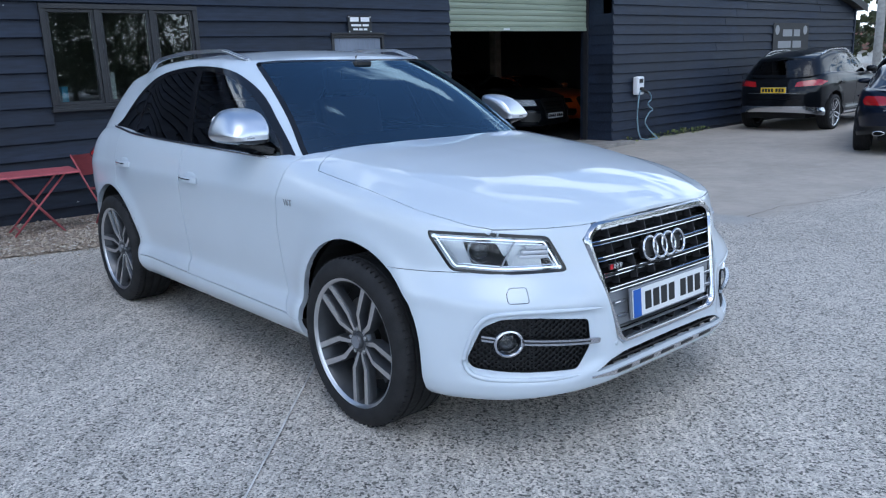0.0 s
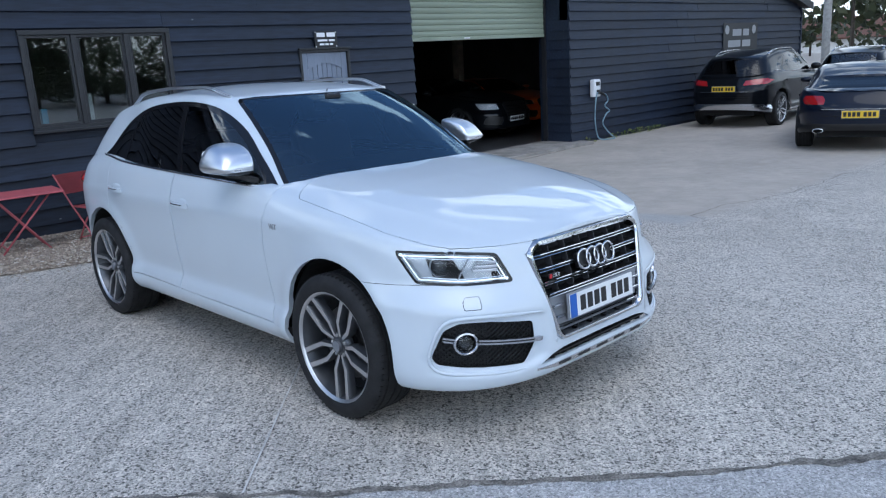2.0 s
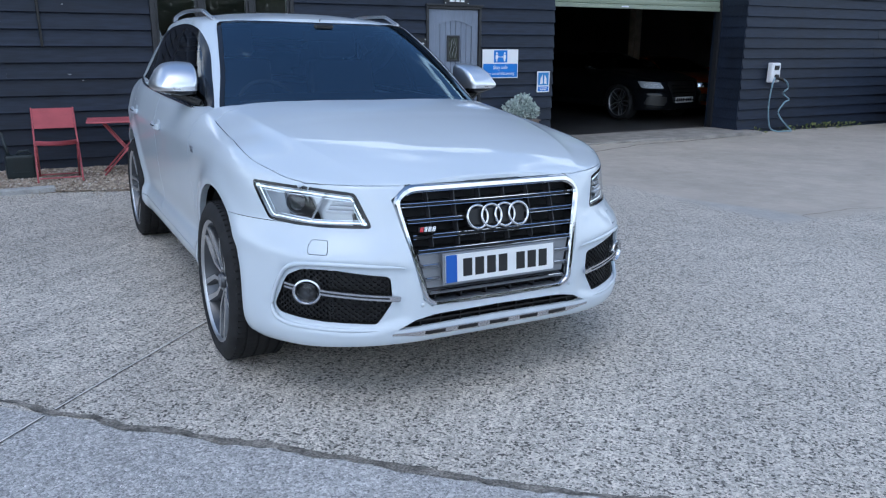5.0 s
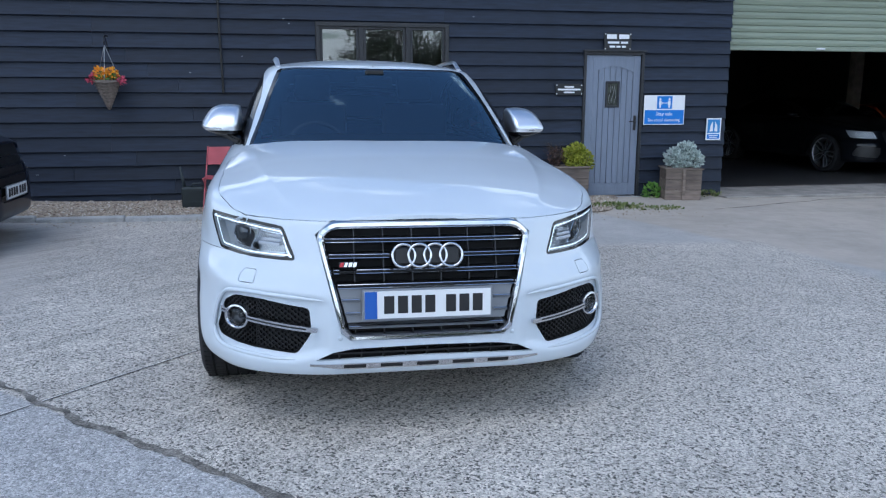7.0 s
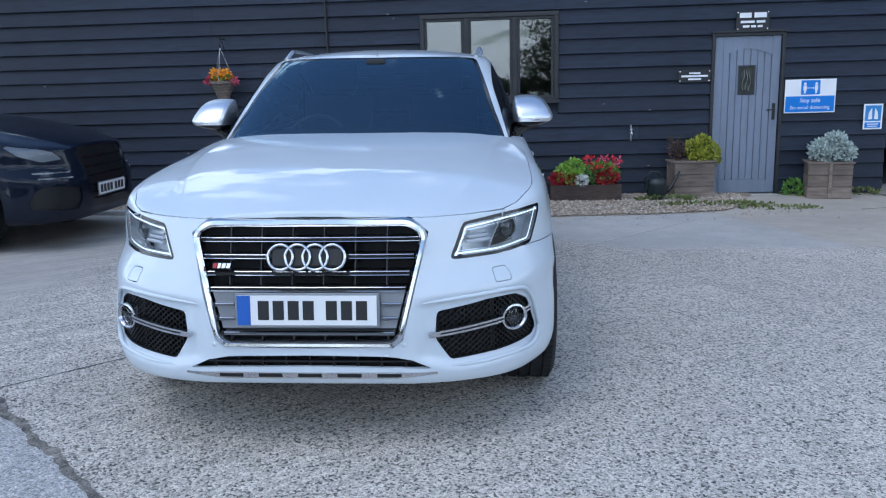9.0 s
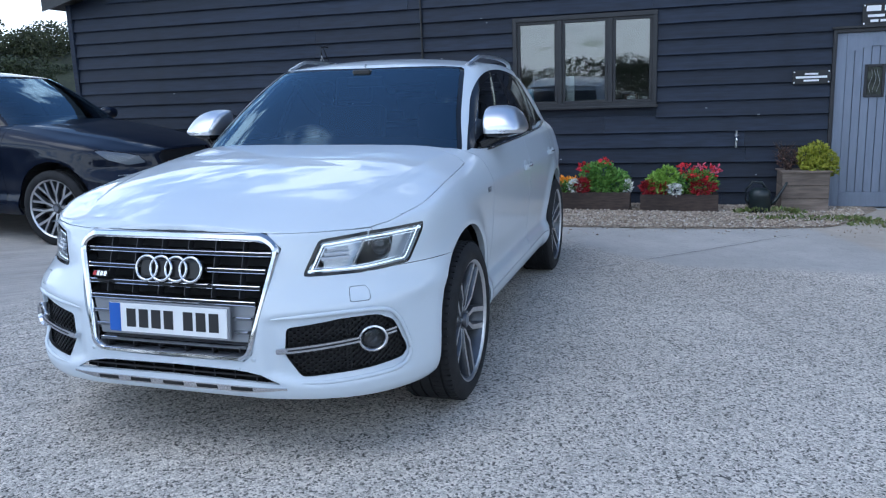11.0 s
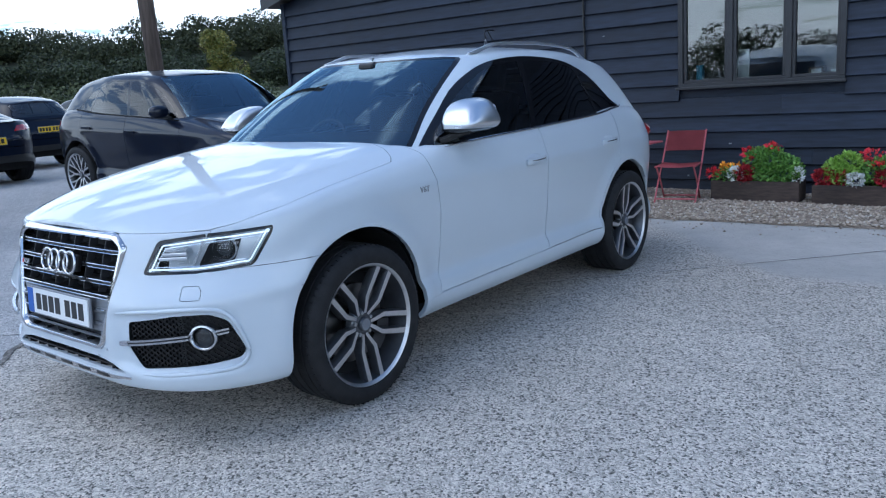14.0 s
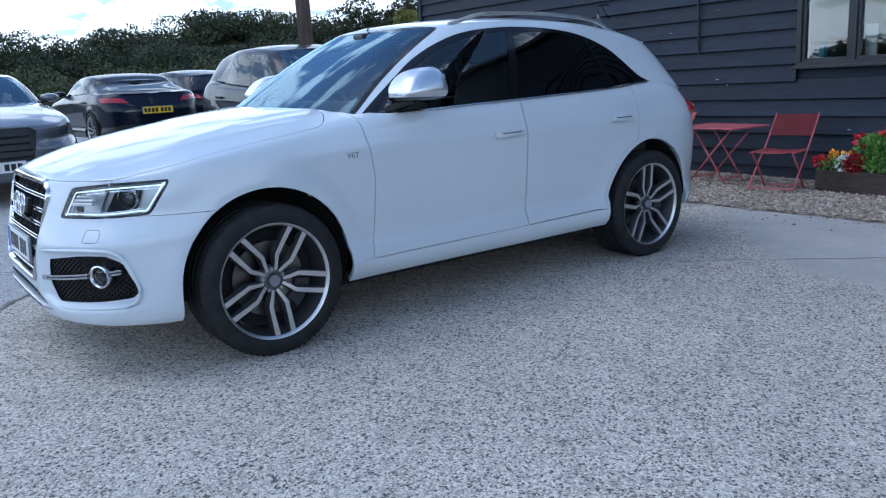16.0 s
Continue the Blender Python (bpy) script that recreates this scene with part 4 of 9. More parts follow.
prism(bm, arch + [(xr, dz1), (xl, dz1)], lambda u, w, d: (u, LY + d, w), 0.05)
bmesh.ops.recalc_face_normals(bm, faces=bm.faces)
part("head_rail", bm, M_DOORPAINT, door)
nb = 7
for i in range(nb):
    a = xl + (xr - xl) * i / nb
    b = xl + (xr - xl) * (i + 1) / nb
    mid = i == nb // 2
    z0, z1 = dz0 + 0.171, dz1 - 0.13
    if mid:
        boxpart("board", (a + 0.003, b - 0.003, LY + 0.014, LY + 0.042, z0, 1.19), M_DOORPAINT, door, bevel=0.003)
        boxpart("board", (a + 0.003, b - 0.003, LY + 0.014, LY + 0.042, 1.545, z1), M_DOORPAINT, door, bevel=0.003)
    else:
        boxpart("board", (a + 0.003, b - 0.003, LY + 0.014, LY + 0.042, z0, z1), M_DOORPAINT, door, bevel=0.003)
boxpart("backing", (xl, xr, LY + 0.0425, LY + 0.046, dz0 + 0.171, dz1 - 0.1), M_FRAME, door)
mx = (xl + xr) / 2
for q in ((mx - 0.105, mx - 0.075, 1.185, 1.55), (mx + 0.075, mx + 0.105, 1.185, 1.55), (mx - 0.075, mx + 0.075, 1.52, 1.55), (mx - 0.075, mx + 0.075, 1.185, 1.215)):
    boxpart("light_frame", (q[0], q[1], LY - 0.004, LY + 0.03, q[2], q[3]), M_FRAME, door, bevel=0.004)
p = boxpart("light_pane", (mx - 0.076, mx + 0.076, LY + 0.010, LY + 0.014, 1.214, 1.521), mat("dim leaded glass", (0.05, 0.055, 0.045), 0.15, noise_amt=0.5, noise_scale=14), door, "leaded pane with an arched motif")
bm = bmesh.new()
for k in range(3):
    tube(bm, [(mx - 0.04 + k * 0.04 - 0.015 * math.sin(t * 6 + k), LY + 0.007, 1.24 + t * 0.25) for t in [i / 8 for i in range(9)]], 0.0025, 5)
part("leading", bm, M_SIGNGREY, door)
boxpart("handle_plate", (dx1 - 0.075, dx1 - 0.035, LY - 0.007, LY - 0.001, 0.86, 1.07), M_BLACKPLASTIC, door, bevel=0.004)
bm = bmesh.new()
tube(bm, [(dx1 - 0.055, LY - 0.005, 0.99), (dx1 - 0.055, LY - 0.045, 0.99), (dx1 - 0.075, LY - 0.05, 0.992), (dx1 - 0.155, LY - 0.048, 0.985)], 0.009, 8)
part("door_handle", bm, M_BLACKPLASTIC, door, smooth=True)
boxpart("threshold", (dx0 - 0.05, dx1 + 0.05, FY - 0.09, FY + 0.12, -0.14, -0.09), M_KERB, door, bevel=0.008)

# ---- the white car ----
CAR = pose(-0.002, -0.004, -0.002, 0, 0, -0.15) @ pose(0, 0, 0, -0.45) @ pose(0, 0, 0, 0, 0.78)
# design curves, nose towards -y, front axle at y = 0, ground at z = 0
C_W, C_YF, C_YA, C_YB, C_YR = 0.945, -0.918, -0.02, 2.95, 3.73
c_dfront = curve((0.20, 0.085), (0.255, 0.045), (0.29, 0.012), (0.34, 0.0), (0.44, 0.0), (0.55, 0.004), (0.65, 0.020), (0.75, 0.046), (0.85, 0.078), (0.95, 0.115))
c_dside = curve((0.22, 0.075), (0.275, 0.045), (0.315, 0.016), (0.365, 0.004), (0.385, 0.005), (0.43, 0.013), (0.468, 0.032), (0.485, 0.035), (0.62, 0.020), (0.75, 0.010), (0.86, 0.004), (0.925, 0.0), (0.95, 0.0015), (0.98, 0.009), (1.03, 0.020), (1.12, 0.036), (1.22, 0.06))
c_dcorner = curve((0.20, 0.10), (0.245, 0.05), (0.285, 0.014), (0.34, 0.004), (0.50, 0.008), (0.60, 0.014), (0.66, 0.004), (0.75, 0.006), (0.90, 0.010), (1.0, 0.02))
c_zt = curve((-0.93, 0.885), (-0.80, 0.890), (-0.62, 0.905), (-0.43, 0.936), (-0.2, 0.980), (0.05, 1.018), (0.3, 1.050), (0.6, 1.094), (1.1, 1.117), (1.7, 1.135), (2.5, 1.164), (2.9, 1.19), (3.2, 1.19), (3.5, 1.13), (3.75, 1.08))
c_it = curve((-0.93, 0.0), (-0.6, 0.02), (-0.43, 0.03), (0.0, 0.045), (0.3, 0.062), (0.6, 0.076), (0.9, 0.062), (1.7, 0.04), (2.5, 0.05), (2.9, 0.075), (3.3, 0.12), (3.75, 0.05))
c_zb = curve((-0.93, 0.274), (-0.8, 0.266), (-0.5, 0.256), (0.2, 0.262), (0.45, 0.272), (2.4, 0.282), (3.3, 0.32), (3.75, 0.40))
c_nf = curve((0.2, 2.9), (0.55, 3.0), (0.66, 2.6), (0.76, 2.25), (1.0, 2.15))
c_hood = curve((-0.93, 0.892), (-0.86, 0.905), (-0.80, 0.928), (-0.68, 0.965), (-0.5, 1.005), (-0.2, 1.060), (0.1, 1.110), (0.35, 1.144), (0.6, 1.168), (0.9, 1.185))
c_crease = curve((-0.93, 0.36), (-0.85, 0.42), (-0.6, 0.55), (-0.3, 0.635), (0.0, 0.686), (0.45, 0.72), (0.95, 0.73))
HUB_Z, WHEELBASE = 0.366, 2.813


def flare(y, z):
    out = 0.0
    for hy in (0.0, WHEELBASE):
        r = math.hypot(y - hy, z - HUB_Z)
        out += 0.022 * math.exp(-((r - 0.455) / 0.068) ** 2) * smooth01((z - 0.2) / 0.2)
    return out


low_x = curve((0, 0), (0.30, 0.36), (0.42, 0.50), (0.55, 0.66), (0.66, 0.785), (0.76, 0.872), (0.84, 0.926), (0.91, 0.944), (1, 0.945))
low_y = curve((0, -0.918), (0.30, -0.914), (0.42, -0.888), (0.55, -0.822), (0.66, -0.732), (0.76, -0.615), (0.84, -0.49), (0.91, -0.33), (1, -0.02))
up_x = curve((0, 0), (0.30, 0.36), (0.42, 0.53), (0.55, 0.665), (0.66, 0.778), (0.76, 0.860), (0.84, 0.910), (0.91, 0.937), (1, 0.945))
up_y = curve((0, -0.918), (0.30, -0.908), (0.42, -0.842), (0.55, -0.742), (0.66, -0.625), (0.76, -0.505), (0.84, -0.405), (0.91, -0.26), (1, -0.02))


def front_point(a, z):
    """Front and corner, a from 0 (middle) to pi/2 (side)."""
    t = a / (math.pi / 2)
    k = smooth01((z - 0.60) / 0.16)
    x = low_x(t) * (1 - k) + up_x(t) * k
    y = low_y(t) * (1 - k) + up_y(t) * k
    w = 1 - smooth01((x - 0.3) / 0.58)
    return x - c_dcorner(z) * (1 - w), y + c_dfront(z) * (w + (1 - w) * 0.25 * smooth01((-0.25 - y) / 0.3))


def front_y(x, z):
    """The y of the front face at x, z."""
    lo, hi = 0.0, math.pi / 2
    for _ in range(30):
        m = (lo + hi) / 2
        if front_point(m, z)[0] < abs(x):
            lo = m
        else:
            hi = m
    return front_point(lo, z)[1]


def lower_sheet(res=1.0):
    """Half of the body below the shoulder line, with the bonnet and rear deck, for x >= 0."""
    bm = bmesh.new()
    NF, NS, NR, NV = [int(q * res) for q in (52, 84, 22, 54)]
    cols = []
    for i in range(NF + NS + NR + 1):
        col = []
        for j in range(NV + 1):
            v = j / NV
            if i <= NF:
                a = math.pi / 2 * i / NF
                z = 0.5
                for _ in range(4):
                    x, y = front_point(a, z)
                    z = c_zb(y) + (c_zt(y) - c_zb(y)) * v
                x, y = front_point(a, z)
                x -= (c_dside(z) - c_dcorner(z)) * smooth01((y + 0.42) / 0.4)
            elif i <= NF + NS:
                y = C_YA + (C_YB - C_YA) * (i - NF) / NS
                z = c_zb(y) + (c_zt(y) - c_zb(y)) * v
                x = C_W - c_dside(z)
                if y > 2.3:
                    x -= 0.035 * smooth01((y - 2.3) / 0.9)
            else:
                a = math.pi / 2 * (1 - (i - NF - NS) / NR)
                e = 2 / 3.0
                yy = C_YB + (C_YR - C_YB) * max(0.0, math.cos(a)) ** e
                z = c_zb(yy) + (c_zt(yy) - c_zb(yy)) * v
                d = 0.16 * smooth01((z - 0.75) / 0.4) + 0.05 * smooth01((0.5 - z) / 0.2)
                x = (C_W - c_dside(z) - 0.026) * math.sin(a) ** e
                y = C_YB + (C_YR - C_YB - d) * max(0.0, math.cos(a)) ** e
                x = max(x, 0.0)
            x += flare(y, z) * smooth01((x - 0.6) / 0.25)
            u = (v - 0.80) / 0.20
            if u > 0:
                ins = c_it(y) * (1 - math.sqrt(max(0.0, 1 - min(u, 1.0) ** 2 * 0.97)))
                x -= ins * smooth01(x / 0.7)
            if i == 0 or i == NF + NS + NR:
                x = 0.0
            col.append(bm.verts.new((x, y, z)))
        cols.append(col)
    for i in range(len(cols) - 1):
        for j in range(NV):
            bm.faces.new((cols[i][j], cols[i + 1][j], cols[i + 1][j + 1], cols[i][j + 1]))
    # bonnet: fans in from the shoulder to the middle line, with a crease from the grille's corner to the windscreen
    tops = [c[-1] for c in cols]
    KO, KI = int(14 * res), int(18 * res)
    last = None
    for i, t in enumerate(tops):
        if t.co.y > 0.95 and i > NF:
            break
        row = [t]
        xt, zt, y = t.co.x, t.co.z, t.co.y
        zc = c_hood(y)
        xc = min(c_crease(y), 0.93 * xt)
        rise = 0.011 * smooth01((y + 0.80) / 0.35) * (1 - smooth01((y + 0.15) / 0.6))
        full = 2.7 + 1.6 * smooth01((y + 0.2) / 0.6)
        xs = [xc + (xt - xc) * (1 - k / KO) ** 1.6 for k in range(1, KO + 1)] + [xc * (1 - k / KI) for k in range(1, KI + 1)]
        for x in xs:
            if i == 0:
                row.append(t)
                continue
            z = zt + (zc - zt) * (1 - (x / xt) ** full) + rise * (1 - smooth01((x - xc) / 0.06))
            row.append(bm.verts.new((x, y, z)))
        if last:
            for k in range(len(row) - 1):
                q = [last[k], row[k], row[k + 1], last[k + 1]]
                q = [v for n_, v in enumerate(q) if v not in q[:n_]]
                if len(q) > 2:
                    bm.faces.new(q)
        last = row
    fan = [v for v in bm.verts if -0.87 < v.co.y < 0.62 and v.co.z > c_zt(v.co.y) + 0.002 and v.co.x > 0.004 and not v.is_boundary and abs(v.co.x - min(c_crease(v.co.y), 0.9)) > 0.018]
    for _ in range(9):
        bmesh.ops.smooth_vert(bm, verts=fan, factor=0.5, use_axis_x=False, use_axis_y=False, use_axis_z=True)
    last = None
    for i, t in enumerate(tops):        # rear deck
        if i <= NF or t.co.y < 2.55:
            continue
        row = [t] + [(t if i == len(tops) - 1 else bm.verts.new((t.co.x * (1 - k / 10), t.co.y, t.co.z + 0.03 * (1 - (1 - k / 10) ** 2)))) for k in range(1, 11)]
        if last:
            for k in range(10):
                q = [last[k], row[k], row[k + 1], last[k + 1]]
                q = [v for n_, v in enumerate(q) if v not in q[:n_]]
                if len(q) > 2:
                    bm.faces.new(q)
        last = row
    bmesh.ops.recalc_face_normals(bm, faces=bm.faces)
    if sum(f.normal.x * f.calc_center_median().x for f in bm.faces) < 0:
        bmesh.ops.reverse_faces(bm, faces=bm.faces)
    # soften the fold along the shoulder of the wing
    band = [v for v in bm.verts if -0.82 < v.co.y < 0.66 and v.co.z > c_zt(v.co.y) - 0.05 and v.co.x > c_crease(v.co.y) + 0.03 and not v.is_boundary]
    for _ in range(2):
        bmesh.ops.smooth_vert(bm, verts=band, factor=0.5, use_axis_x=True, use_axis_y=False, use_axis_z=True)
    return bm


# upper body: base ring at the waist, roof ring at the gutter
g_basez = curve((0.3, 1.135), (0.6, 1.10), (1.1, 1.112), (1.7, 1.130), (2.5, 1.158), (2.9, 1.18), (3.2, 1.18), (3.7, 1.10))
g_roofz = curve((1.15, 1.575), (1.35, 1.570), (1.7, 1.590), (2.0, 1.594), (2.4, 1.578), (2.8, 1.530), (3.1, 1.475), (3.4, 1.43))
g_roofc = curve((1.15, 1.578), (1.35, 1.612), (1.7, 1.642), (2.0, 1.648), (2.4, 1.632), (2.8, 1.588), (3.1, 1.535), (3.4, 1.48))


def upper_sheet(res=1.0):
    bm = bmesh.new()
    NF, NS, NR, NV = [int(q * res) for q in (40, 60, 20, 22)]
    e = 2 / 3.4
    cols = []
    for i in range(NF + NS + NR + 1):
        if i <= NF:
            a = math.pi / 2 * (i / NF) ** 1.6
            bx, by = 0.868 * math.sin(a) ** e, 0.98 - 0.60 * max(0.0, math.cos(a)) ** e
            rx, ry = 0.668 * math.sin(a) ** e, 1.62 - 0.42 * max(0.0, math.cos(a)) ** e
            bow = 0.035
        elif i <= NF + NS:
            t = (i - NF) / NS
            by, ry = 0.98 + (2.86 - 0.98) * t, 1.62 + (2.72 - 1.62) * t
            bx = 0.868 + 0.012 * math.sin(math.pi * min(1, t * 1.4)) - 0.055 * smooth01((t - 0.55) / 0.45)
            rx = 0.668 + 0.010 * math.sin(math.pi * t) - 0.03 * smooth01((t - 0.6) / 0.4)
            bow = 0.030
        else:
            a = math.pi / 2 * (1 - (i - NF - NS) / NR)
            bx, by = 0.813 * math.sin(a) ** e, 2.86 + 0.74 * max(0.0, math.cos(a)) ** e
            rx, ry = 0.638 * math.sin(a) ** e, 2.72 + 0.60 * max(0.0, math.cos(a)) ** e
            bow = 0.02
        if i == 0 or i == NF + NS + NR:
            bx = rx = 0.0
        b = Vector((bx, by, g_basez(by) - 0.03))
        r = Vector((rx, ry, g_roofz(ry)))
        out = Vector((bx * 1.6, (by - 1.9), 0)).normalized()
        if i <= NF:
            w = smooth01((i / NF) ** 1.6)
            out = Vector((w, -(1 - w), 0.35)).normalized()
        col = []
        for j in range(NV + 1):
            v = j / NV
            p = b.lerp(r, v) + out * bow * math.sin(math.pi * v) * (0.4 + 0.6 * v)
            if i == 0 or i == NF + NS + NR:
                p.x = 0
            col.append(bm.verts.new(p))
        cols.append(col)
    for i in range(len(cols) - 1):
        for j in range(NV):
            bm.faces.new((cols[i][j], cols[i + 1][j], cols[i + 1][j + 1], cols[i][j + 1]))
    M = 20
    last = None
    tops = [c[-1] for c in cols]
    for i, t in enumerate(tops):
        row = [t]
        zc = g_roofc(t.co.y)
        for k in range(1, M + 1):
            f = 1 - k / M
            if i in (0, len(tops) - 1):
                row.append(t)
            else:
                row.append(bm.verts.new((t.co.x * f, t.co.y, t.co.z + (zc - t.co.z) * (1 - f ** 2.3))))
        if last:
            for k in range(M):
                q = [last[k], row[k], row[k + 1], last[k + 1]]
                q = [v for n_, v in enumerate(q) if v not in q[:n_]]
                if len(q) > 2:
                    bm.faces.new(q)
        last = row
    bmesh.ops.recalc_face_normals(bm, faces=bm.faces)
    if sum(f.normal.x * f.calc_center_median().x for f in bm.faces) < 0:
        bmesh.ops.reverse_faces(bm, faces=bm.faces)
    for _ in range(4):
        bmesh.ops.smooth_vert(bm, verts=[t for t in tops if t.co.x > 1e-4], factor=0.5, use_axis_x=True, use_axis_y=True, use_axis_z=True)
    return bm


def sheet_normals(bm):
    """The uncut sheet as a search tree with its smooth normals."""
    bm.normal_update()
    bm.verts.index_update()
    return (BVHTree.FromBMesh(bm), [[v.co.copy() for v in f.verts] for f in bm.faces], [[v.normal.copy() for v in f.verts] for f in bm.faces])


def settle(ob, refs, reach=0.004):
    """Gives a panel the normals of the uncut sheets, so that reflections run on across its edges."""
    me = ob.data
    found = []
    for v in me.vertices:
        c = Vector((abs(v.co.x), v.co.y, v.co.z))
        best = None
        for tree, cos, nors in refs:
            loc, _, i, dist = tree.find_nearest(c, reach)
            if loc is not None and (best is None or dist < best[0]):
                best = (dist, loc, cos[i], nors[i])
        if best is None:
            found.append(None)
            continue
        n = Vector()
        for w, q in zip(poly_3d_calc(best[2], best[1]), best[3]):
            n += q * w
        if abs(v.co.x) < 1e-4:
            n.x = 0.0
        elif v.co.x < 0:
            n.x = -n.x
        found.append(n.normalized() if n.length > 1e-6 else None)
    out = [(0.0, 0.0, 0.0)] * len(me.loops)
    for f in me.polygons:
        f.use_smooth = True
        ns = [found[k] for k in f.vertices]
        if any(q is None or q.dot(f.normal) < 0.6 for q in ns):
            continue
        for k, q in zip(f.loop_indices, ns):
            out[k] = tuple(q)
    me.normals_split_custom_set(out)


car = thing("white_car", "white five door estate car with silver mirror caps", "car", m=CAR)
X_, Y_, Z_ = (1, 0, 0), (0, 1, 0), (0, 0, 1)
shell = lower_sheet()


def near_poly(poly, u, w):
    """Distance from a point to an outline, negative inside."""
    best = 9.0
    for i in range(len(poly)):
        a, b = Vector(poly[i - 1]), Vector(poly[i])
        d = b - a
        k = min(1, max(0, (Vector((u, w)) - a).dot(d) / max(d.length_squared, 1e-9)))
        best = min(best, (a + d * k - Vector((u, w))).length)
    return -best if inside(poly, u, w) else best


FIELD = [(-0.60, 0.565), (-0.40, 0.592), (-0.10, 0.606), (0.095, 0.602), (0.185, 0.575), (0.285, 0.42), (0.24, 0.352), (0.0, 0.345), (-0.30, 0.335), (-0.60, 0.40)]
for v in shell.verts:
    if v.co.y < -0.38 and v.co.z < 0.70 and v.co.x > 0.30:
        d = near_poly(FIELD, v.co.x + v.co.y, v.co.z)
        k = 0.018 * smooth01((0.016 - d) / 0.034)
        v.co += Vector((-0.45, 0.89, 0)) * k * smooth01((v.co.x - 0.38) / 0.08)
side = lambda c, n: c.x > 0.55 and abs(n.x) > 0.25
lower_ref = sheet_normals(shell)


def arch_poly(hy, r, zlow=0.1):
    pts = [(hy - r * 0.985, zlow)]
    pts += [(hy - r * math.cos(t), HUB_Z + 0.012 + r * math.sin(t)) for t in [math.pi * i / 28 for i in range(29)]]
    return pts + [(hy + r * 0.985, zlow)]


for hy, r in ((-0.005, 0.436), (WHEELBASE + 0.005, 0.436)):
    cut(shell, arch_poly(hy, r), Y_, Z_, lambda c, n: c.x > 0.5).free()

# headlamp, seen along the diagonal of the corner
DIAG = (1, 1, 0)
HL = rounded([(-0.285, 0.737), (-0.180, 0.868), (0.10, 0.886), (0.456, 0.896), (0.450, 0.872), (0.335, 0.747), (0.05, 0.735)], 0.026, 4)
front = lambda c, n: c.y < -0.25 and (n.y < -0.05 or n.x > 0.5)
lens = cut(shell, HL, DIAG, Z_, front)
FOG = rounded([(-0.392, 0.550), (-0.10, 0.578), (0.075, 0.578), (0.175, 0.545), (0.258, 0.420), (0.225, 0.392), (0.0, 0.375), (-0.33, 0.362), (-0.405, 0.45)], 0.02, 3)
fogpiece = cut(shell, FOG, DIAG, Z_, lambda c, n: c.y < -0.35 and c.x > 0.25)
GHALF = [(-0.1, 0.900)] + [(0.385, 0.896), (0.447, 0.842), (0.352, 0.452), (0.318, 0.425)] + [(-0.1, 0.420)]
cut(shell, GHALF, X_, Z_, lambda c, n: c.y < -0.55 and n.y < 0.2 and n.z < 0.75).free()
SLOT = [(-0.1, 0.392), (0.30, 0.386), (0.385, 0.372), (0.455, 0.338), (0.36, 0.345), (-0.1, 0.352)]
slot = cut(shell, SLOT, X_, Z_, lambda c, n: c.y < -0.55)
WASH = rounded([(-0.075, 0.640), (0.035, 0.640), (0.045, 0.672), (0.03, 0.690), (-0.06, 0.690)], 0.012, 3)
washer = cut(shell, WASH, DIAG, Z_, lambda c, n: c.y < -0.45 and c.x > 0.3)

COWL = [(-0.1, 0.405), (0.40, 0.430), (0.70, 0.510), (0.80, 0.60), (0.80, 0.95), (-0.1, 0.95)]
cowl = cut(shell, COWL, X_, Y_, lambda c, n: n.z > 0.4 and c.z > 1.0 and c.x < 0.80)
# clamshell bonnet: everything above the shut line along the wings, lamps and grille
BONNET = [(-1.2, 0.886), (-0.62, 0.898)] + [(y, c_zt(y) + 0.011 * smooth01((y + 0.62) / 0.25) - 0.004) for y in [-0.60 + 0.05 * i for i in range(20)]] + [(0.395, 1.085), (0.485, 1.14), (0.485, 1.35), (-1.2, 1.35)]
bonnet = cut(shell, BONNET, Y_, Z_)
BUMP = [(-1.3, 0.0), (-0.15, 0.0), (-0.15, 0.742), (-0.62, 0.742), (-0.62, 1.2), (-1.3, 1.2)]
bumper = cut(shell, BUMP, Y_, Z_)
DOOR_F = [(0.563, 0.376), (0.590, 0.52), (0.600, 0.80), (0.565, 1.00), (0.548, 1.25), (1.652, 1.25), (1.664, 0.9), (1.664, 0.389)]
door_f = cut(shell, DOOR_F, Y_, Z_, side)
arc_r = [(WHEELBASE + 0.005 - 0.47 * math.cos(t), HUB_Z + 0.012 + 0.47 * math.sin(t)) for t in [0.08 + 1.18 * i / 10 for i in range(11)]]
DOOR_R = [(1.668, 0.389), (2.35, 0.398)] + arc_r + [(2.70, 1.0), (2.695, 1.3), (1.656, 1.3), (1.668, 0.9)]
door_r = cut(shell, DOOR_R, Y_, Z_, side)
SILL = [(0.40, 0.1), (2.45, 0.1), (2.45, 0.3965), (1.666, 0.386), (0.40, 0.369)]
sill = cut(shell, SILL, Y_, Z_, side)

def paint(name, half, label="", both=True, gap=0.0032, depth=0.022, material=None):
    """Panels on both sides, or one panel across the middle."""
    material = material or M_WHITE
    if both == "joined":
        return part(name, lipped(_join2(half), depth, gap), material, car, label, smooth=True, sharp=50)
    other = mirrored(half)
    a = part(name, lipped(half, depth, gap), material, car, label, smooth=True, sharp=50)
    part(name, lipped(other, depth, gap), material, car, label, smooth=True, sharp=50)
    return a


def _join2(half):
    other = mirrored(half)
    return joined(half, other)


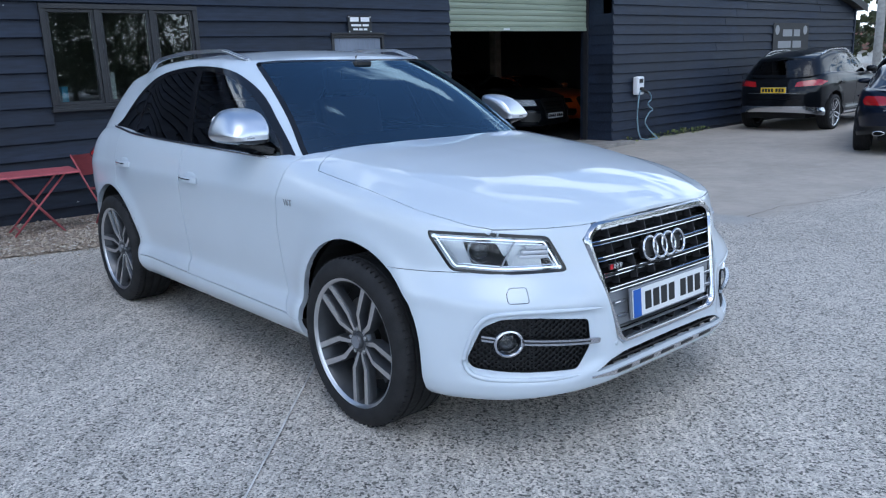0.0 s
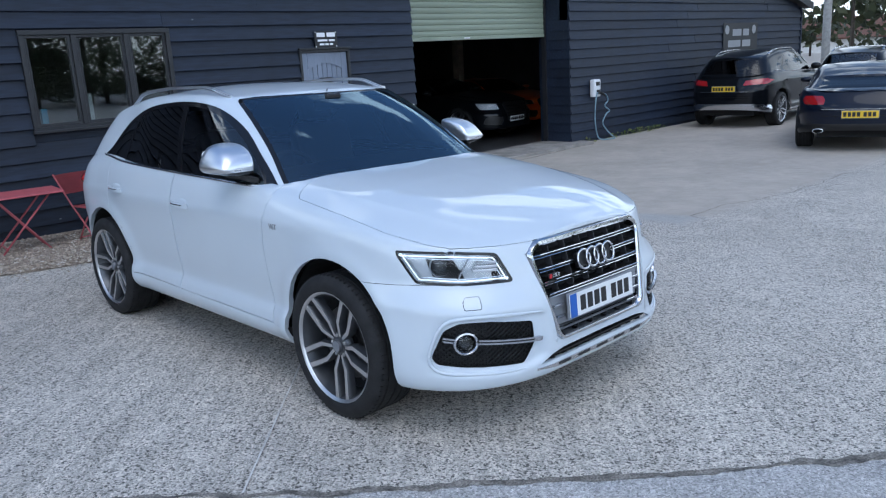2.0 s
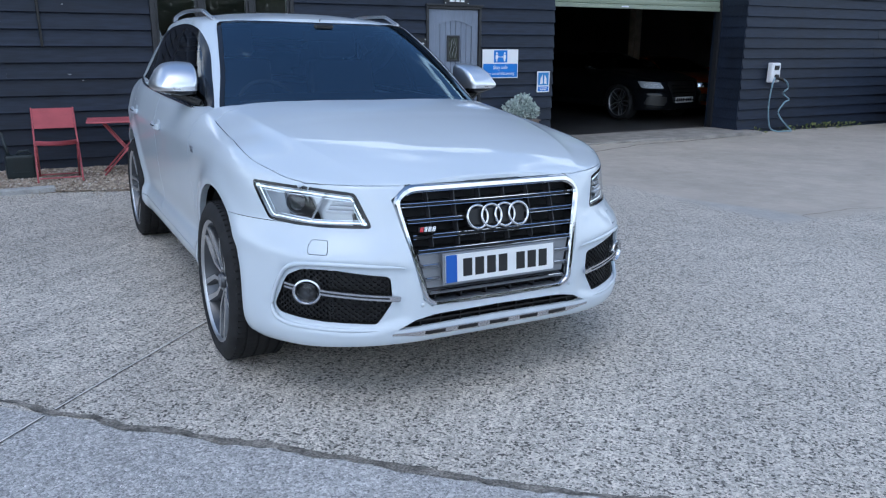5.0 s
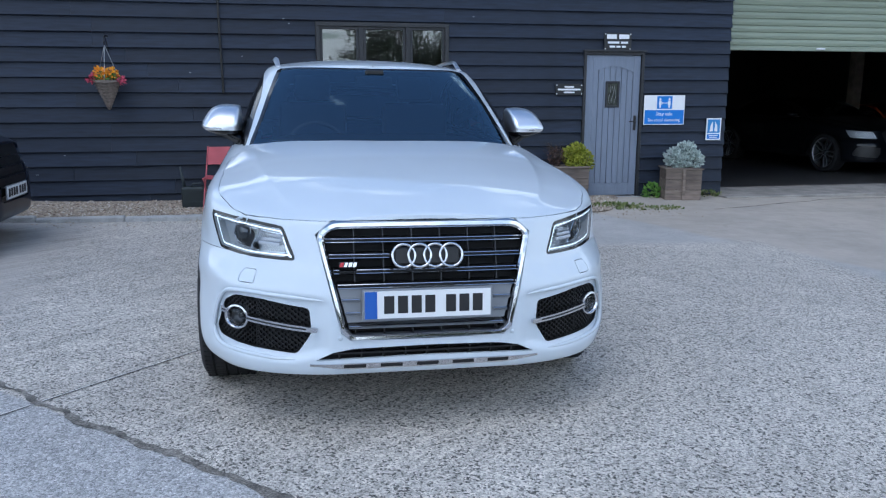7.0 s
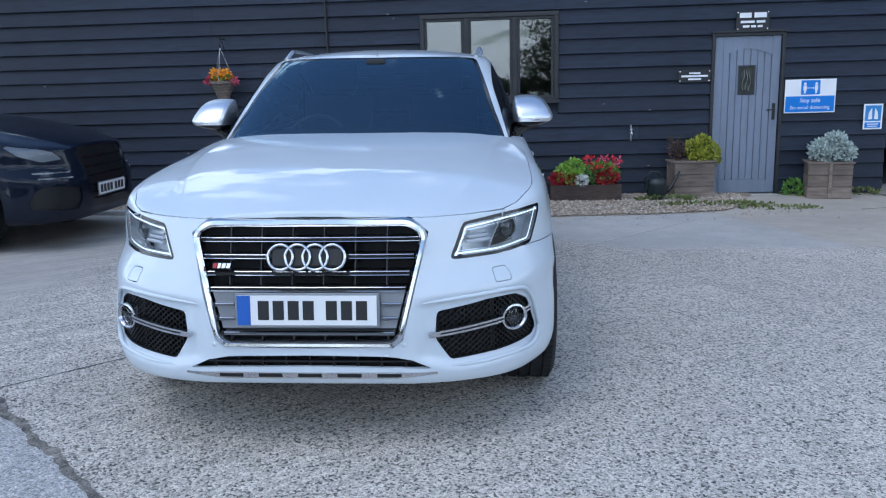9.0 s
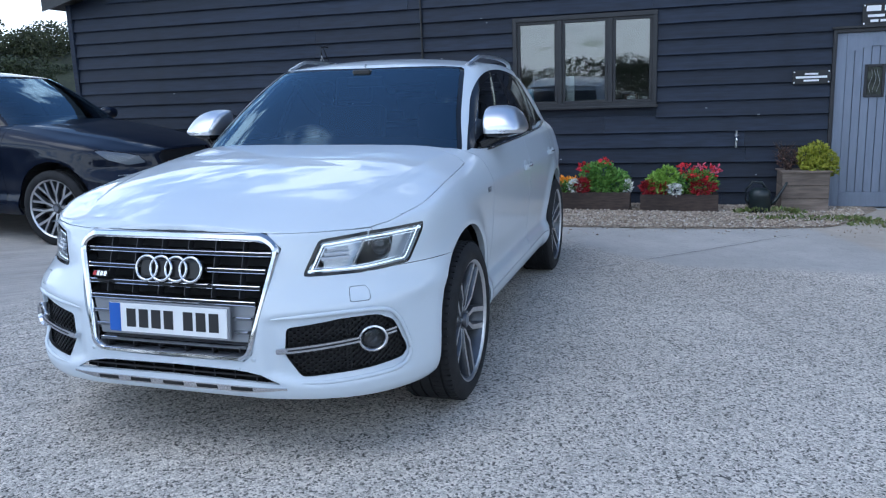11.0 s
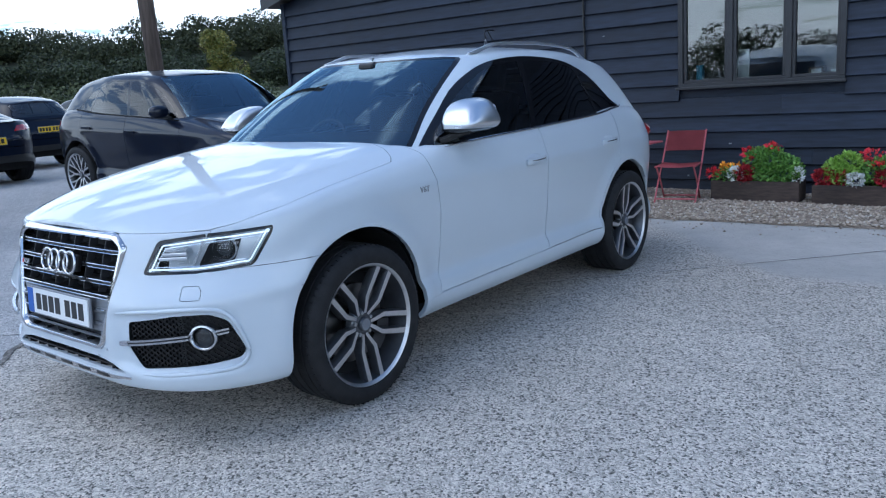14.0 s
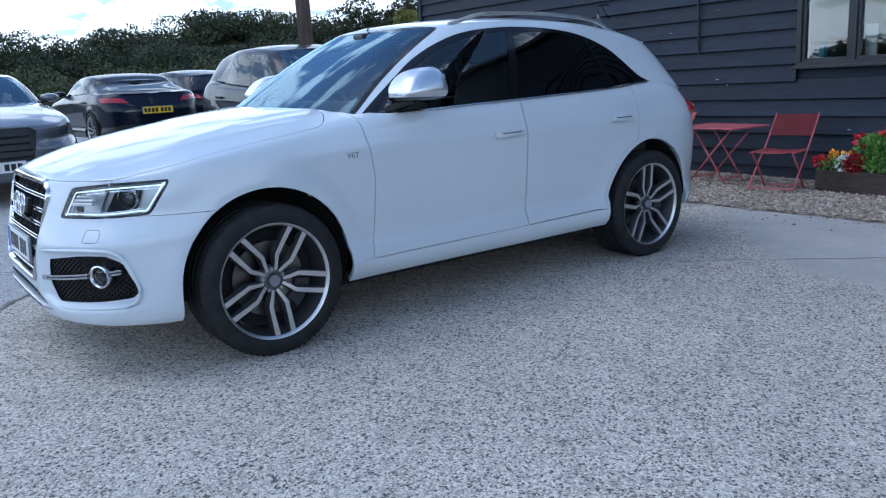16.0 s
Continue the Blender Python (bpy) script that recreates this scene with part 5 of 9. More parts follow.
upper = upper_sheet()
upper_ref = sheet_normals(upper)
sheet_side = lambda c, n: c.x > 0.4 and n.x > 0.3
DLO = flow([(0.615, 1.094), (0.72, 1.172), (0.83, 1.250), (1.02, 1.378), (1.21, 1.468), (1.40, 1.525), (1.63, 1.551), (1.86, 1.557), (2.14, 1.540), (2.37, 1.500), (2.59, 1.425), (2.73, 1.335), (2.85, 1.240), (2.945, 1.197)]) + [(2.90, 1.186), (2.5, 1.160), (1.7, 1.132), (1.1, 1.111)]
dlo = cut(upper, DLO, Y_, Z_, sheet_side)
FW = flow([(0.715, 1.110), (0.76, 1.162), (0.86, 1.238), (1.04, 1.355), (1.22, 1.440), (1.41, 1.497), (1.60, 1.522), (1.715, 1.528)]) + [(1.612, 1.138), (1.1, 1.120)]
RW = [(1.665, 1.140), (1.775, 1.530)] + flow([(1.86, 1.530), (2.14, 1.514), (2.362, 1.472)]) + [(2.545, 1.167)]
QW = [(2.590, 1.172)] + flow([(2.405, 1.464), (2.56, 1.408), (2.70, 1.325), (2.81, 1.240), (2.885, 1.198)])
glass_parts = [cut(dlo, rounded(q, 0.02, 3), Y_, Z_) for q in (FW, RW, QW)]
paint("side_window", glass_parts[0], "", gap=0, depth=0.003, material=M_SIDEGLASS)
paint("rear_side_window", glass_parts[1], "dark privacy glass", gap=0, depth=0.003, material=M_PRIVACY)
paint("quarter_window", glass_parts[2], "dark privacy glass", gap=0, depth=0.003, material=M_PRIVACY)
wframe = paint("window_surround", offset(dlo, 0.002), "gloss black window surround", gap=0, depth=0.01, material=M_GLOSSBLACK)
# windscreen: seen from the front
SCR = [(-0.1, 1.02), (0.60, 1.02)] + flow([(0.768, 1.10), (0.752, 1.15), (0.710, 1.26), (0.664, 1.40), (0.620, 1.520)]) + [(0.605, 1.550), (0.585, 1.562), (0.50, 1.570), (0.25, 1.570), (-0.1, 1.568)]
screen = cut(upper, SCR, X_, Z_, lambda c, n: n.y < -0.12 and c.y < 1.5)
band = rim_of(_join2(screen.copy()), 0.028, 0.0, 0.0006)
sc = part("windscreen", _join2(screen), M_SCREEN, car, smooth=True)
part("windscreen_border", band, M_GLOSSBLACK, car, smooth=True)
REAR = [(-0.1, 1.16), (0.60, 1.16), (0.55, 1.40), (-0.1, 1.42)]
rear_screen = cut(upper, REAR, X_, Z_, lambda c, n: n.y > 0.15 and c.y > 2.7)
part("rear_screen", _join2(rear_screen), M_PRIVACY, car, smooth=True)
part("headlining", offset(_join2(upper.copy()), -0.018), M_DASH, car, "dark cabin lining", smooth=True)
part("roof", lipped(_join2(upper), 0.02, 0), M_WHITE, car, smooth=True, sharp=55)

part("bonnet", lipped(_join2(bonnet), 0.018, 0.0030), M_WHITE, car, smooth=True, sharp=50)
part("windscreen_cowl", _join2(offset(cowl, -0.022)), M_BLACKPLASTIC, car, smooth=True)
part("front_bumper", lipped(_join2(bumper), 0.018, 0.0018), M_WHITE, car, smooth=True, sharp=50)
paint("front_door", door_f)
paint("rear_door", door_r)
paint("sill", sill, "painted sill skirt", gap=0.0004)
part("body", lipped(_join2(shell), 0.03, 0.0008), M_WHITE, car, smooth=True, sharp=50)
paint("washer_cover", washer, gap=0.0012, depth=0.008)
for ob in car.children:
    kind_ = ob.name.split(".")[0]
    if kind_ in ("bonnet", "front_bumper", "front_door", "rear_door", "sill", "body", "washer_cover"):
        settle(ob, [lower_ref])
    elif kind_ in ("side_window", "rear_side_window", "quarter_window", "window_surround", "windscreen", "rear_screen", "roof"):
        settle(ob, [upper_ref])

# ---- wheels ----
def make_tyre(r_out=0.368, r_rim=0.278, width=0.255, steps=96):
    """Tyre with grooved tread, along x, outer side at x = 0 and the inner at -width."""
    bm = bmesh.new()
    w = width
    prof = [(r_rim - 0.004, -0.006), (r_rim + 0.006, 0.004), (r_rim + 0.026, 0.010), (r_rim + 0.052, 0.008), (r_out - 0.022, 0.0), (r_out - 0.008, -0.010), (r_out - 0.002, -0.022)]
    x = -0.030
    for g in (0.052, 0.108, 0.158, 0.206):
        prof += [(r_out, x), (r_out, -g + 0.006), (r_out - 0.008, -g + 0.004), (r_out - 0.008, -g - 0.004), (r_out, -g - 0.006)]
        x = -g - 0.010
    prof += [(r_out - 0.002, -w + 0.02), (r_out - 0.03, -w), (r_rim, -w + 0.004)]
    lathe(bm, prof, steps, "x")
    bmesh.ops.recalc_face_normals(bm, faces=bm.faces)
    # cross cuts in the shoulder blocks are separate raised black bars
    return bm


# black bars just proud of the tread, painted as the shade in its cuts
def sipe_shade_bars(r_out=0.368, n=72):
    bm = bmesh.new()
    for i in range(n):
        a = 2 * math.pi * i / n
        m = Matrix.Rotation(a, 4, "X")
        box(bm, -0.047, -0.012, -0.0028, 0.0028, r_out - 0.010, r_out + 0.0008, m=m)
        box(bm, -0.102, -0.060, -0.0022, 0.0022, r_out - 0.006, r_out + 0.0006, m=m @ Matrix.Rotation(0.03, 4, "X"))
        box(bm, -0.232, -0.214, -0.0016, 0.0016, r_out - 0.006, r_out + 0.0008, m=m)
    return bm


def spoke_pair(th):
    """Two bars that leave the hub as a narrow fork and run side by side to the rim: face and flanks."""
    face, flank = bmesh.new(), bmesh.new()
    rot = Matrix.Rotation(th, 4, "X")
    for s in (-1, 1):
        path = [(0.048, s * 0.010, -0.040), (0.075, s * 0.020, -0.034), (0.118, s * 0.0405, -0.026), (0.180, s * 0.0410, -0.019), (0.262, s * 0.0400, -0.010)]
        halfs = [0.009, 0.010, 0.0125, 0.0135, 0.0150]
        rows_f, rows_b = [], []
        for k, (r, o, x) in enumerate(path):
            a = path[max(k - 1, 0)]
            b = path[min(k + 1, len(path) - 1)]
            d = Vector((0, b[1] - a[1], b[0] - a[0])).normalized()
            n = Vector((0, d.z, -d.y))
            p = Vector((x, o, r))
            h = halfs[k]
            rows_f.append([rot @ (p + n * h * 0.82), rot @ (p - n * h * 0.82)])
            rows_b.append([rot @ (p + n * h * 1.25 + Vector((-0.012, 0, 0))), rot @ (p + n * h * 1.15 + Vector((-0.045, 0, 0))), rot @ (p - n * h * 1.15 + Vector((-0.045, 0, 0))), rot @ (p - n * h * 1.25 + Vector((-0.012, 0, 0)))])
        fv = [[face.verts.new(q) for q in row] for row in rows_f]
        for a, b in zip(fv, fv[1:]):
            face.faces.new((a[0], a[1], b[1], b[0]))
        gv_ = [[flank.verts.new(f[0])] + [flank.verts.new(q) for q in bk] + [flank.verts.new(f[1])] for f, bk in zip(rows_f, rows_b)]
        for a, b in zip(gv_, gv_[1:]):
            for k in range(5):
                flank.faces.new((a[k], b[k], b[k + 1], a[k + 1]))
    bmesh.ops.recalc_face_normals(face, faces=face.faces)
    bmesh.ops.recalc_face_normals(flank, faces=flank.faces)
    for f in face.faces:
        if f.normal.x < 0:
            f.normal_flip()
    return face, flank


def make_wheel(parent, spin=0.0, calliper=None, name="wheel", r_out=0.368, outer_tyre=True):
    """A five twin-spoke wheel with its tyre, disc and calliper; outer face towards +x."""
    wheel = new(name)
    wheel.parent = parent
    bm = make_tyre(r_out)
    tyre = part("tyre", bm, M_RUBBER, wheel, "low profile black tyre", smooth=True, sharp=40)
    tagged(part("tread_cut", sipe_shade_bars(r_out), M_DARK, tyre), kind="stuff")
    bm = bmesh.new()
    lathe(bm, [(0.283, -0.012), (0.285, 0.001), (0.281, 0.004), (0.268, -0.001), (0.263, -0.010)], 72, "x")
    bmesh.ops.recalc_face_normals(bm, faces=bm.faces)
    part("rim_lip", bm, M_RIMFACE, wheel, "machined rim edge", smooth=True, sharp=45)
    bm = bmesh.new()
    lathe(bm, [(0.264, -0.009), (0.258, -0.030), (0.250, -0.060), (0.243, -0.10), (0.243, -0.22), (0.27, -0.245)], 72, "x")
    bmesh.ops.recalc_face_normals(bm, faces=bm.faces)
    rim = part("rim", bm, M_RIMSIDE, wheel, "grey alloy rim barrel", smooth=True, sharp=45)
    for i in range(5):
        face, flank = spoke_pair(spin + 2 * math.pi * i / 5)
        sp = part("spoke", flank, M_RIMSIDE, wheel, "grey twin spoke with a machined face", smooth=True, sharp=35)
        part("spoke_face", face, M_RIMFACE, sp)
    bm = bmesh.new()
    lathe(bm, [(0.0, -0.022), (0.030, -0.022), (0.033, -0.026), (0.034, -0.040), (0.060, -0.044), (0.068, -0.052), (0.072, -0.080)], 40, "x")
    bmesh.ops.recalc_face_normals(bm, faces=bm.faces)
    hub = part("hub", bm, M_RIMSIDE, wheel, smooth=True, sharp=40)
    bm = bmesh.new()
    lathe(bm, [(0.0, -0.0205), (0.026, -0.0210), (0.027, -0.024)], 32, "x")
    part("centre_cap", bm, M_GREYTRIM, hub, "grey centre cap")
    for i in range(5):
        a = spin + 2 * math.pi * (i + 0.5) / 5
        bm = bmesh.new()
        lathe(bm, [(0.0, -0.034), (0.008, -0.034), (0.0095, -0.037), (0.0095, -0.06)], 8, "x")
        for v in bm.verts:
            v.co += Vector((0, 0.052 * math.sin(a), 0.052 * math.cos(a)))
        part("wheel_bolt", bm, M_STEEL, hub)
    bm = bmesh.new()
    lathe(bm, [(0.075, -0.105), (0.085, -0.098), (0.178, -0.098), (0.180, -0.102), (0.180, -0.128)], 56, "x")
    bmesh.ops.recalc_face_normals(bm, faces=bm.faces)
    part("brake_disc", bm, M_DISC, wheel, smooth=True, sharp=40)
    # black disc behind the spokes, its colour standing in for shade in the gaps
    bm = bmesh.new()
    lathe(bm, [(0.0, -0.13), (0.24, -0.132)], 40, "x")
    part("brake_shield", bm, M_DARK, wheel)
    if calliper:
        bm = bmesh.new()
        arc = [1.2 + k * 0.075 for k in range(11)]
        prism(bm, [(0.205 * math.sin(a), 0.205 * math.cos(a)) for a in arc] + [(0.128 * math.sin(a), 0.128 * math.cos(a)) for a in reversed(arc)], lambda u, w, d: (-0.115 + d, u, w), 0.043)
        bmesh.ops.recalc_face_normals(bm, faces=bm.faces)
        part("brake_calliper", bm, calliper, wheel)
    for ob in wheel.children_recursive:
        if not ob.name.startswith(("tyre", "tread_cut")):
            for v in ob.data.vertices:
                v.co.y *= 1.02
                v.co.z *= 1.02
    return wheel


M_CALIPER = mat("grey black calliper", (0.03, 0.03, 0.032), 0.4, noise_amt=0.1)
XO = 0.950
w_fl = make_wheel(car, 0.0, M_CALIPER)
SPIN = lambda d: pose(0, 0, 0, d)
w_fl.matrix_basis = pose(XO + 0.016, 0, HUB_Z) @ SPIN(-30)
copy_thing(w_fl, pose(XO - 0.006, WHEELBASE, HUB_Z) @ SPIN(4))
copy_thing(w_fl, pose(-XO - 0.016, 0, HUB_Z, 0, 0, 180) @ SPIN(-29))
copy_thing(w_fl, pose(-XO + 0.006, WHEELBASE, HUB_Z, 0, 0, 180) @ SPIN(17))

# wheel wells and floor
for sx in (-1, 1):
    for hy in (0.0, WHEELBASE):
        bm = bmesh.new()
        n = 24
        last = None
        for i in range(n + 1):
            t = -0.25 + (math.pi + 0.5) * i / n
            p = (hy - 0.434 * math.cos(t), HUB_Z + 0.012 + 0.434 * math.sin(t))
            row = [bm.verts.new((sx * q, p[0], p[1])) for q in (0.895 - 0.03 * smooth01((0.42 - p[1]) / 0.15), 0.60)]
            if last:
                bm.faces.new((last[0], last[1], row[1], row[0]))
            last = row
        bm.faces.new([bm.verts.new((sx * 0.60, hy - 0.434 * math.cos(t), HUB_Z + 0.434 * math.sin(t))) for t in [-0.25 + (math.pi + 0.5) * i / 12 for i in range(13)]])
        part("wheel_well", bm, M_LINER, car, smooth=False)
boxpart("underbody", (-0.80, 0.80, 0.44, 2.36, 0.23, 0.30), M_LINER, car)
boxpart("underbody", (-0.58, 0.58, -0.70, 0.44, 0.275, 0.32), M_LINER, car)
boxpart("underbody", (-0.58, 0.58, 2.36, 3.5, 0.24, 0.34), M_LINER, car)
boxpart("engine_block", (-0.57, 0.57, -0.74, 0.40, 0.30, 0.84), M_LINER, car)

# ---- grille ----
def on_front(x, z, out=0.0):
    """A point on the leaning front plane of the grille."""
    return Vector((x, front_y(min(abs(x), 0.44), z) - out, z))


outl = rounded([(-0.449, 0.843), (-0.388, 0.898), (0.388, 0.898), (0.449, 0.843), (0.354, 0.452), (0.318, 0.424), (-0.318, 0.424), (-0.354, 0.452)], 0.035, 4)
inl = rounded([(-0.420, 0.838), (-0.373, 0.866), (0.373, 0.866), (0.420, 0.838), (0.332, 0.468), (0.304, 0.447), (-0.304, 0.447), (-0.332, 0.468)], 0.028, 4)
bm = bmesh.new()
ra = []
for (a, b), (c, d) in zip(outl, inl):
    ra.append([bm.verts.new(on_front(a, b, -0.012)), bm.verts.new(on_front(a, b, 0.004)), bm.verts.new(on_front(a * 0.75 + c * 0.25, b * 0.75 + d * 0.25, 0.014)), bm.verts.new(on_front(a * 0.3 + c * 0.7, b * 0.3 + d * 0.7, 0.012)), bm.verts.new(on_front(c, d, 0.002)), bm.verts.new(on_front(c, d, -0.05))])
for i in range(len(ra)):
    a, b = ra[i], ra[(i + 1) % len(ra)]
    for k in range(5):
        bm.faces.new((a[k], b[k], b[k + 1], a[k + 1]))
bmesh.ops.recalc_face_normals(bm, faces=bm.faces)
grille = part("grille", bm, M_CHROME, car, "chrome framed grille with twin bars", smooth=True, sharp=40)
# black sheet behind the bars, painted as the shade inside the grille
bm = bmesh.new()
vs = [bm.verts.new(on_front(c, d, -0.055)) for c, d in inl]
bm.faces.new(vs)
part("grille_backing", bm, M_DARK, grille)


def g_half(z):
    """Half width of the opening at a height."""
    t = (z - 0.447) / (0.866 - 0.447)
    w = 0.318 + (0.420 - 0.318) * min(1, t / 0.93)
    return w if z < 0.838 else 0.420 - (z - 0.838) * 1.6


def bar(z, h, x0, x1, out, back, material, name, n=18):
    bm = bmesh.new()
    rows_ = []
    for i in range(n + 1):
        x = x0 + (x1 - x0) * i / n
        f = on_front(x, z, out)
        rows_.append([bm.verts.new(f + Vector((0, back, -h))), bm.verts.new(f + Vector((0, 0.003, -h * 0.8))), bm.verts.new(f + Vector((0, 0, 0))), bm.verts.new(f + Vector((0, 0.003, h * 0.8))), bm.verts.new(f + Vector((0, back, h)))])
    for a, b in zip(rows_, rows_[1:]):
        for k in range(4):
            bm.faces.new((a[k], b[k], b[k + 1], a[k + 1]))
    for r in (rows_[0], rows_[-1]):
        bm.faces.new(r)
    bmesh.ops.recalc_face_normals(bm, faces=bm.faces)
    return part(name, bm, material, grille, smooth=False)


for z in (0.818, 0.757, 0.697, 0.640):
    w = g_half(z) - 0.004
    bar(z, 0.0095, -w, w, -0.014, 0.05, M_BLACKPLASTIC, "grille_bar")
    spans = ((-w, w),) if z != 0.757 else ((-w, -0.155), (0.155, w))
    for a, b in spans:
        bar(z + 0.0065, 0.0034, a, b, -0.003, 0.014, M_CHROME, "chrome_strip")
        bar(z - 0.0065, 0.0028, a, b, -0.003, 0.014, M_CHROME, "grey_strip")
for z in (0.583, 0.530, 0.474):
    w = g_half(z) - 0.004
    for s in (-1, 1):
        a, b = sorted((s * w, s * (0.278 if z > 0.5 else 0.0)))
        bar(z, 0.0085, a, b, -0.012, 0.05, M_GREYTRIM, "grille_bar", 8)
        bar(z + 0.005, 0.0028, a, b, -0.004, 0.012, M_CHROME, "chrome_strip", 8)
        bar(z - 0.005, 0.0018, a, b, -0.006, 0.012, M_GREYTRIM, "grey_strip", 8)
# grey panel behind the number plate, fins
bm = bmesh.new()
n = 20
pv = []
for z in (0.492, 0.635):
    w = g_half(z) - 0.003
    pv.append([bm.verts.new(on_front(-w + 2 * w * i / n, z, -0.020)) for i in range(n + 1)])
for i in range(n):
    bm.faces.new((pv[0][i], pv[0][i + 1], pv[1][i + 1], pv[1][i]))
part("plate_panel", bm, M_GREYTRIM, grille, "grey centre panel")
for k in range(-4, 4):
    x = (k + 0.5) * 0.118
    for z0, z1 in ((0.651, 0.866), (0.449, 0.470)):
        zt_ = z1
        while g_half(zt_) < abs(x) + 0.004 and zt_ > z0:
            zt_ -= 0.006
        zb_ = z0
        while g_half(zb_) < abs(x) + 0.004 and zb_ < z1:
            zb_ += 0.006
        if zt_ - zb_ < 0.02:
            continue
        bm = bmesh.new()
        strip(bm, [on_front(x, zb_ + (zt_ - zb_) * i / 5, -0.030) for i in range(6)], (0, -1, 0), 0.0035, 0.035)
        part("grille_fin", bm, M_FIN, grille)
# ring emblem on a dark disc
badge = boxpart("badge", (-0.135, 0.135, -0.006, 0.02, -0.036, 0.036), M_BLACKPLASTIC, grille, "four ring chrome emblem", bevel=0.006)
badge.matrix_basis = Matrix.Translation(on_front(0, 0.757, 0.0)) @ pose(0, 0, 0, -13)
for k in range(4):
    bm = bmesh.new()
    prof = [(0.0465 + 0.0062 * math.cos(t), -0.014 - 0.0062 * math.sin(t)) for t in [2 * math.pi * i / 8 for i in range(8)]]
    lathe(bm, prof, 44, "y", closed=True)
    for v in bm.verts:
        v.co.x += -0.0975 + 0.065 * k
        v.co.y += -0.002 * (k % 2)
    bmesh.ops.recalc_face_normals(bm, faces=bm.faces)
    part("ring", bm, M_CHROME, badge, smooth=True)
# model badge: a red slanted bar and pale bars
mb = boxpart("model_badge", (-0.036, 0.036, -0.003, 0.006, -0.011, 0.011), M_BLACKPLASTIC, grille, "small badge of red and pale bars", bevel=0.002)
mb.matrix_basis = Matrix.Translation(on_front(-0.322, 0.727, 0.004)) @ pose(0, 0, 0, -12, 0, -4)
for a, b, mt in ((-0.034, -0.020, M_REDBADGE), (-0.016, -0.004, M_SATIN), (0.0, 0.014, M_SATIN), (0.018, 0.032, M_SATIN)):
    bm = bmesh.new()
    prism(bm, [(a, -0.009), (b, -0.009), (b + 0.005, 0.009), (a + 0.005, 0.009)], lambda u, w, d: (u, -0.0035 - d, w), 0.003)
    bmesh.ops.recalc_face_normals(bm, faces=bm.faces)
    part("badge_bar", bm, mt, mb)


def number_plate(parent, m, face, w=0.52, h=0.111, blue=True, chars=7, name="number_plate"):
    """A plate in its holder, the characters as plain dark bars; faces -y."""
    holder = boxpart(name, (-w / 2 - 0.010, w / 2 + 0.010, 0.002, 0.014, -h / 2 - 0.008, h / 2 + 0.008), M_GREYTRIM, parent, "number plate with plain bars", bevel=0.003)
    holder.matrix_basis = m
    boxpart("plate", (-w / 2, w / 2, -0.003, 0.002, -h / 2, h / 2), face, holder)
    x0 = -w / 2 + 0.02
    if blue:
        boxpart("blue_band", (-w / 2, -w / 2 + 0.05, -0.0045, -0.003, -h / 2, h / 2), M_PLATEBLUE, holder)
        x0 = -w / 2 + 0.078
    step = (w / 2 - 0.02 - x0 - 0.03) / chars
    for k in range(chars):
        a = x0 + step * k + (0.03 if k >= 4 else 0)
        boxpart("plate_bar", (a, a + step * 0.74, -0.0045, -0.003, -0.036, 0.036), M_PLATEINK, holder)
    return holder


number_plate(grille, Matrix.Translation(on_front(0, 0.567, 0.006)) @ pose(0, 0, 0, -4), M_PLATEWHITE)

# lower intake: black back sheet for its inner shade, thin fins, silver skid strip
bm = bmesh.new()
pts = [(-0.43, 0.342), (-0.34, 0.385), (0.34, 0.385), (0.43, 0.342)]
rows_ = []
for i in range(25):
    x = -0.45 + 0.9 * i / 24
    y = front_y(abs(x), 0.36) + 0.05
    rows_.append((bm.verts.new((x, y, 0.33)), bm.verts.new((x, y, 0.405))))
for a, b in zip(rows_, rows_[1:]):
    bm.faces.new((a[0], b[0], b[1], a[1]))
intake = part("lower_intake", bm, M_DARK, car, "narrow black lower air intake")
for i in range(9):
    x = -0.36 + 0.09 * i
    y = front_y(abs(x), 0.36)
    boxpart("intake_fin", (x - 0.003, x + 0.003, y + 0.012, y + 0.06, 0.335, 0.40), M_BLACKPLASTIC, intake)
bm = bmesh.new()
strip(bm, [Vector((-0.40 + 0.8 * i / 20, front_y(abs(-0.40 + 0.8 * i / 20), 0.37) + 0.018, 0.368)) for i in range(21)], (0, 0, 1), 0.03, 0.006)
part("intake_blade", bm, M_BLACKPLASTIC, intake)
def lip_band(x0, x1, z0, z1, out, n):
    bm = bmesh.new()
    rr = []
    for j in range(n + 1):
        x = x0 + (x1 - x0) * j / n
        k = 1 - 0.65 * smooth01((abs(x) - 0.30) / 0.18)
        zm, hh = (z0 + z1) / 2 + 0.010 * (1 - k), (z1 - z0) / 2 * k
        rr.append([bm.verts.new((x, front_y(abs(x), zz) - o, zz)) for zz, o in ((zm - hh, -0.004), (zm - hh * 0.8, out), (zm + hh * 0.8, out), (zm + hh, -0.004))])
    for a, b in zip(rr, rr[1:]):
        for k in range(3):
            bm.faces.new((a[k], b[k], b[k + 1], a[k + 1]))
    return bm
skid = part("skid_strip", lip_band(-0.48, 0.48, 0.296, 0.328, 0.004, 40), M_SATIN, car, "satin silver lower lip strip", smooth=True, sharp=40)
for i in range(5):
    x0 = -0.345 + 0.150 * i
    part("skid_window", lip_band(x0, x0 + 0.09, 0.304, 0.322, 0.0055, 5), M_BLACKPLASTIC, skid)
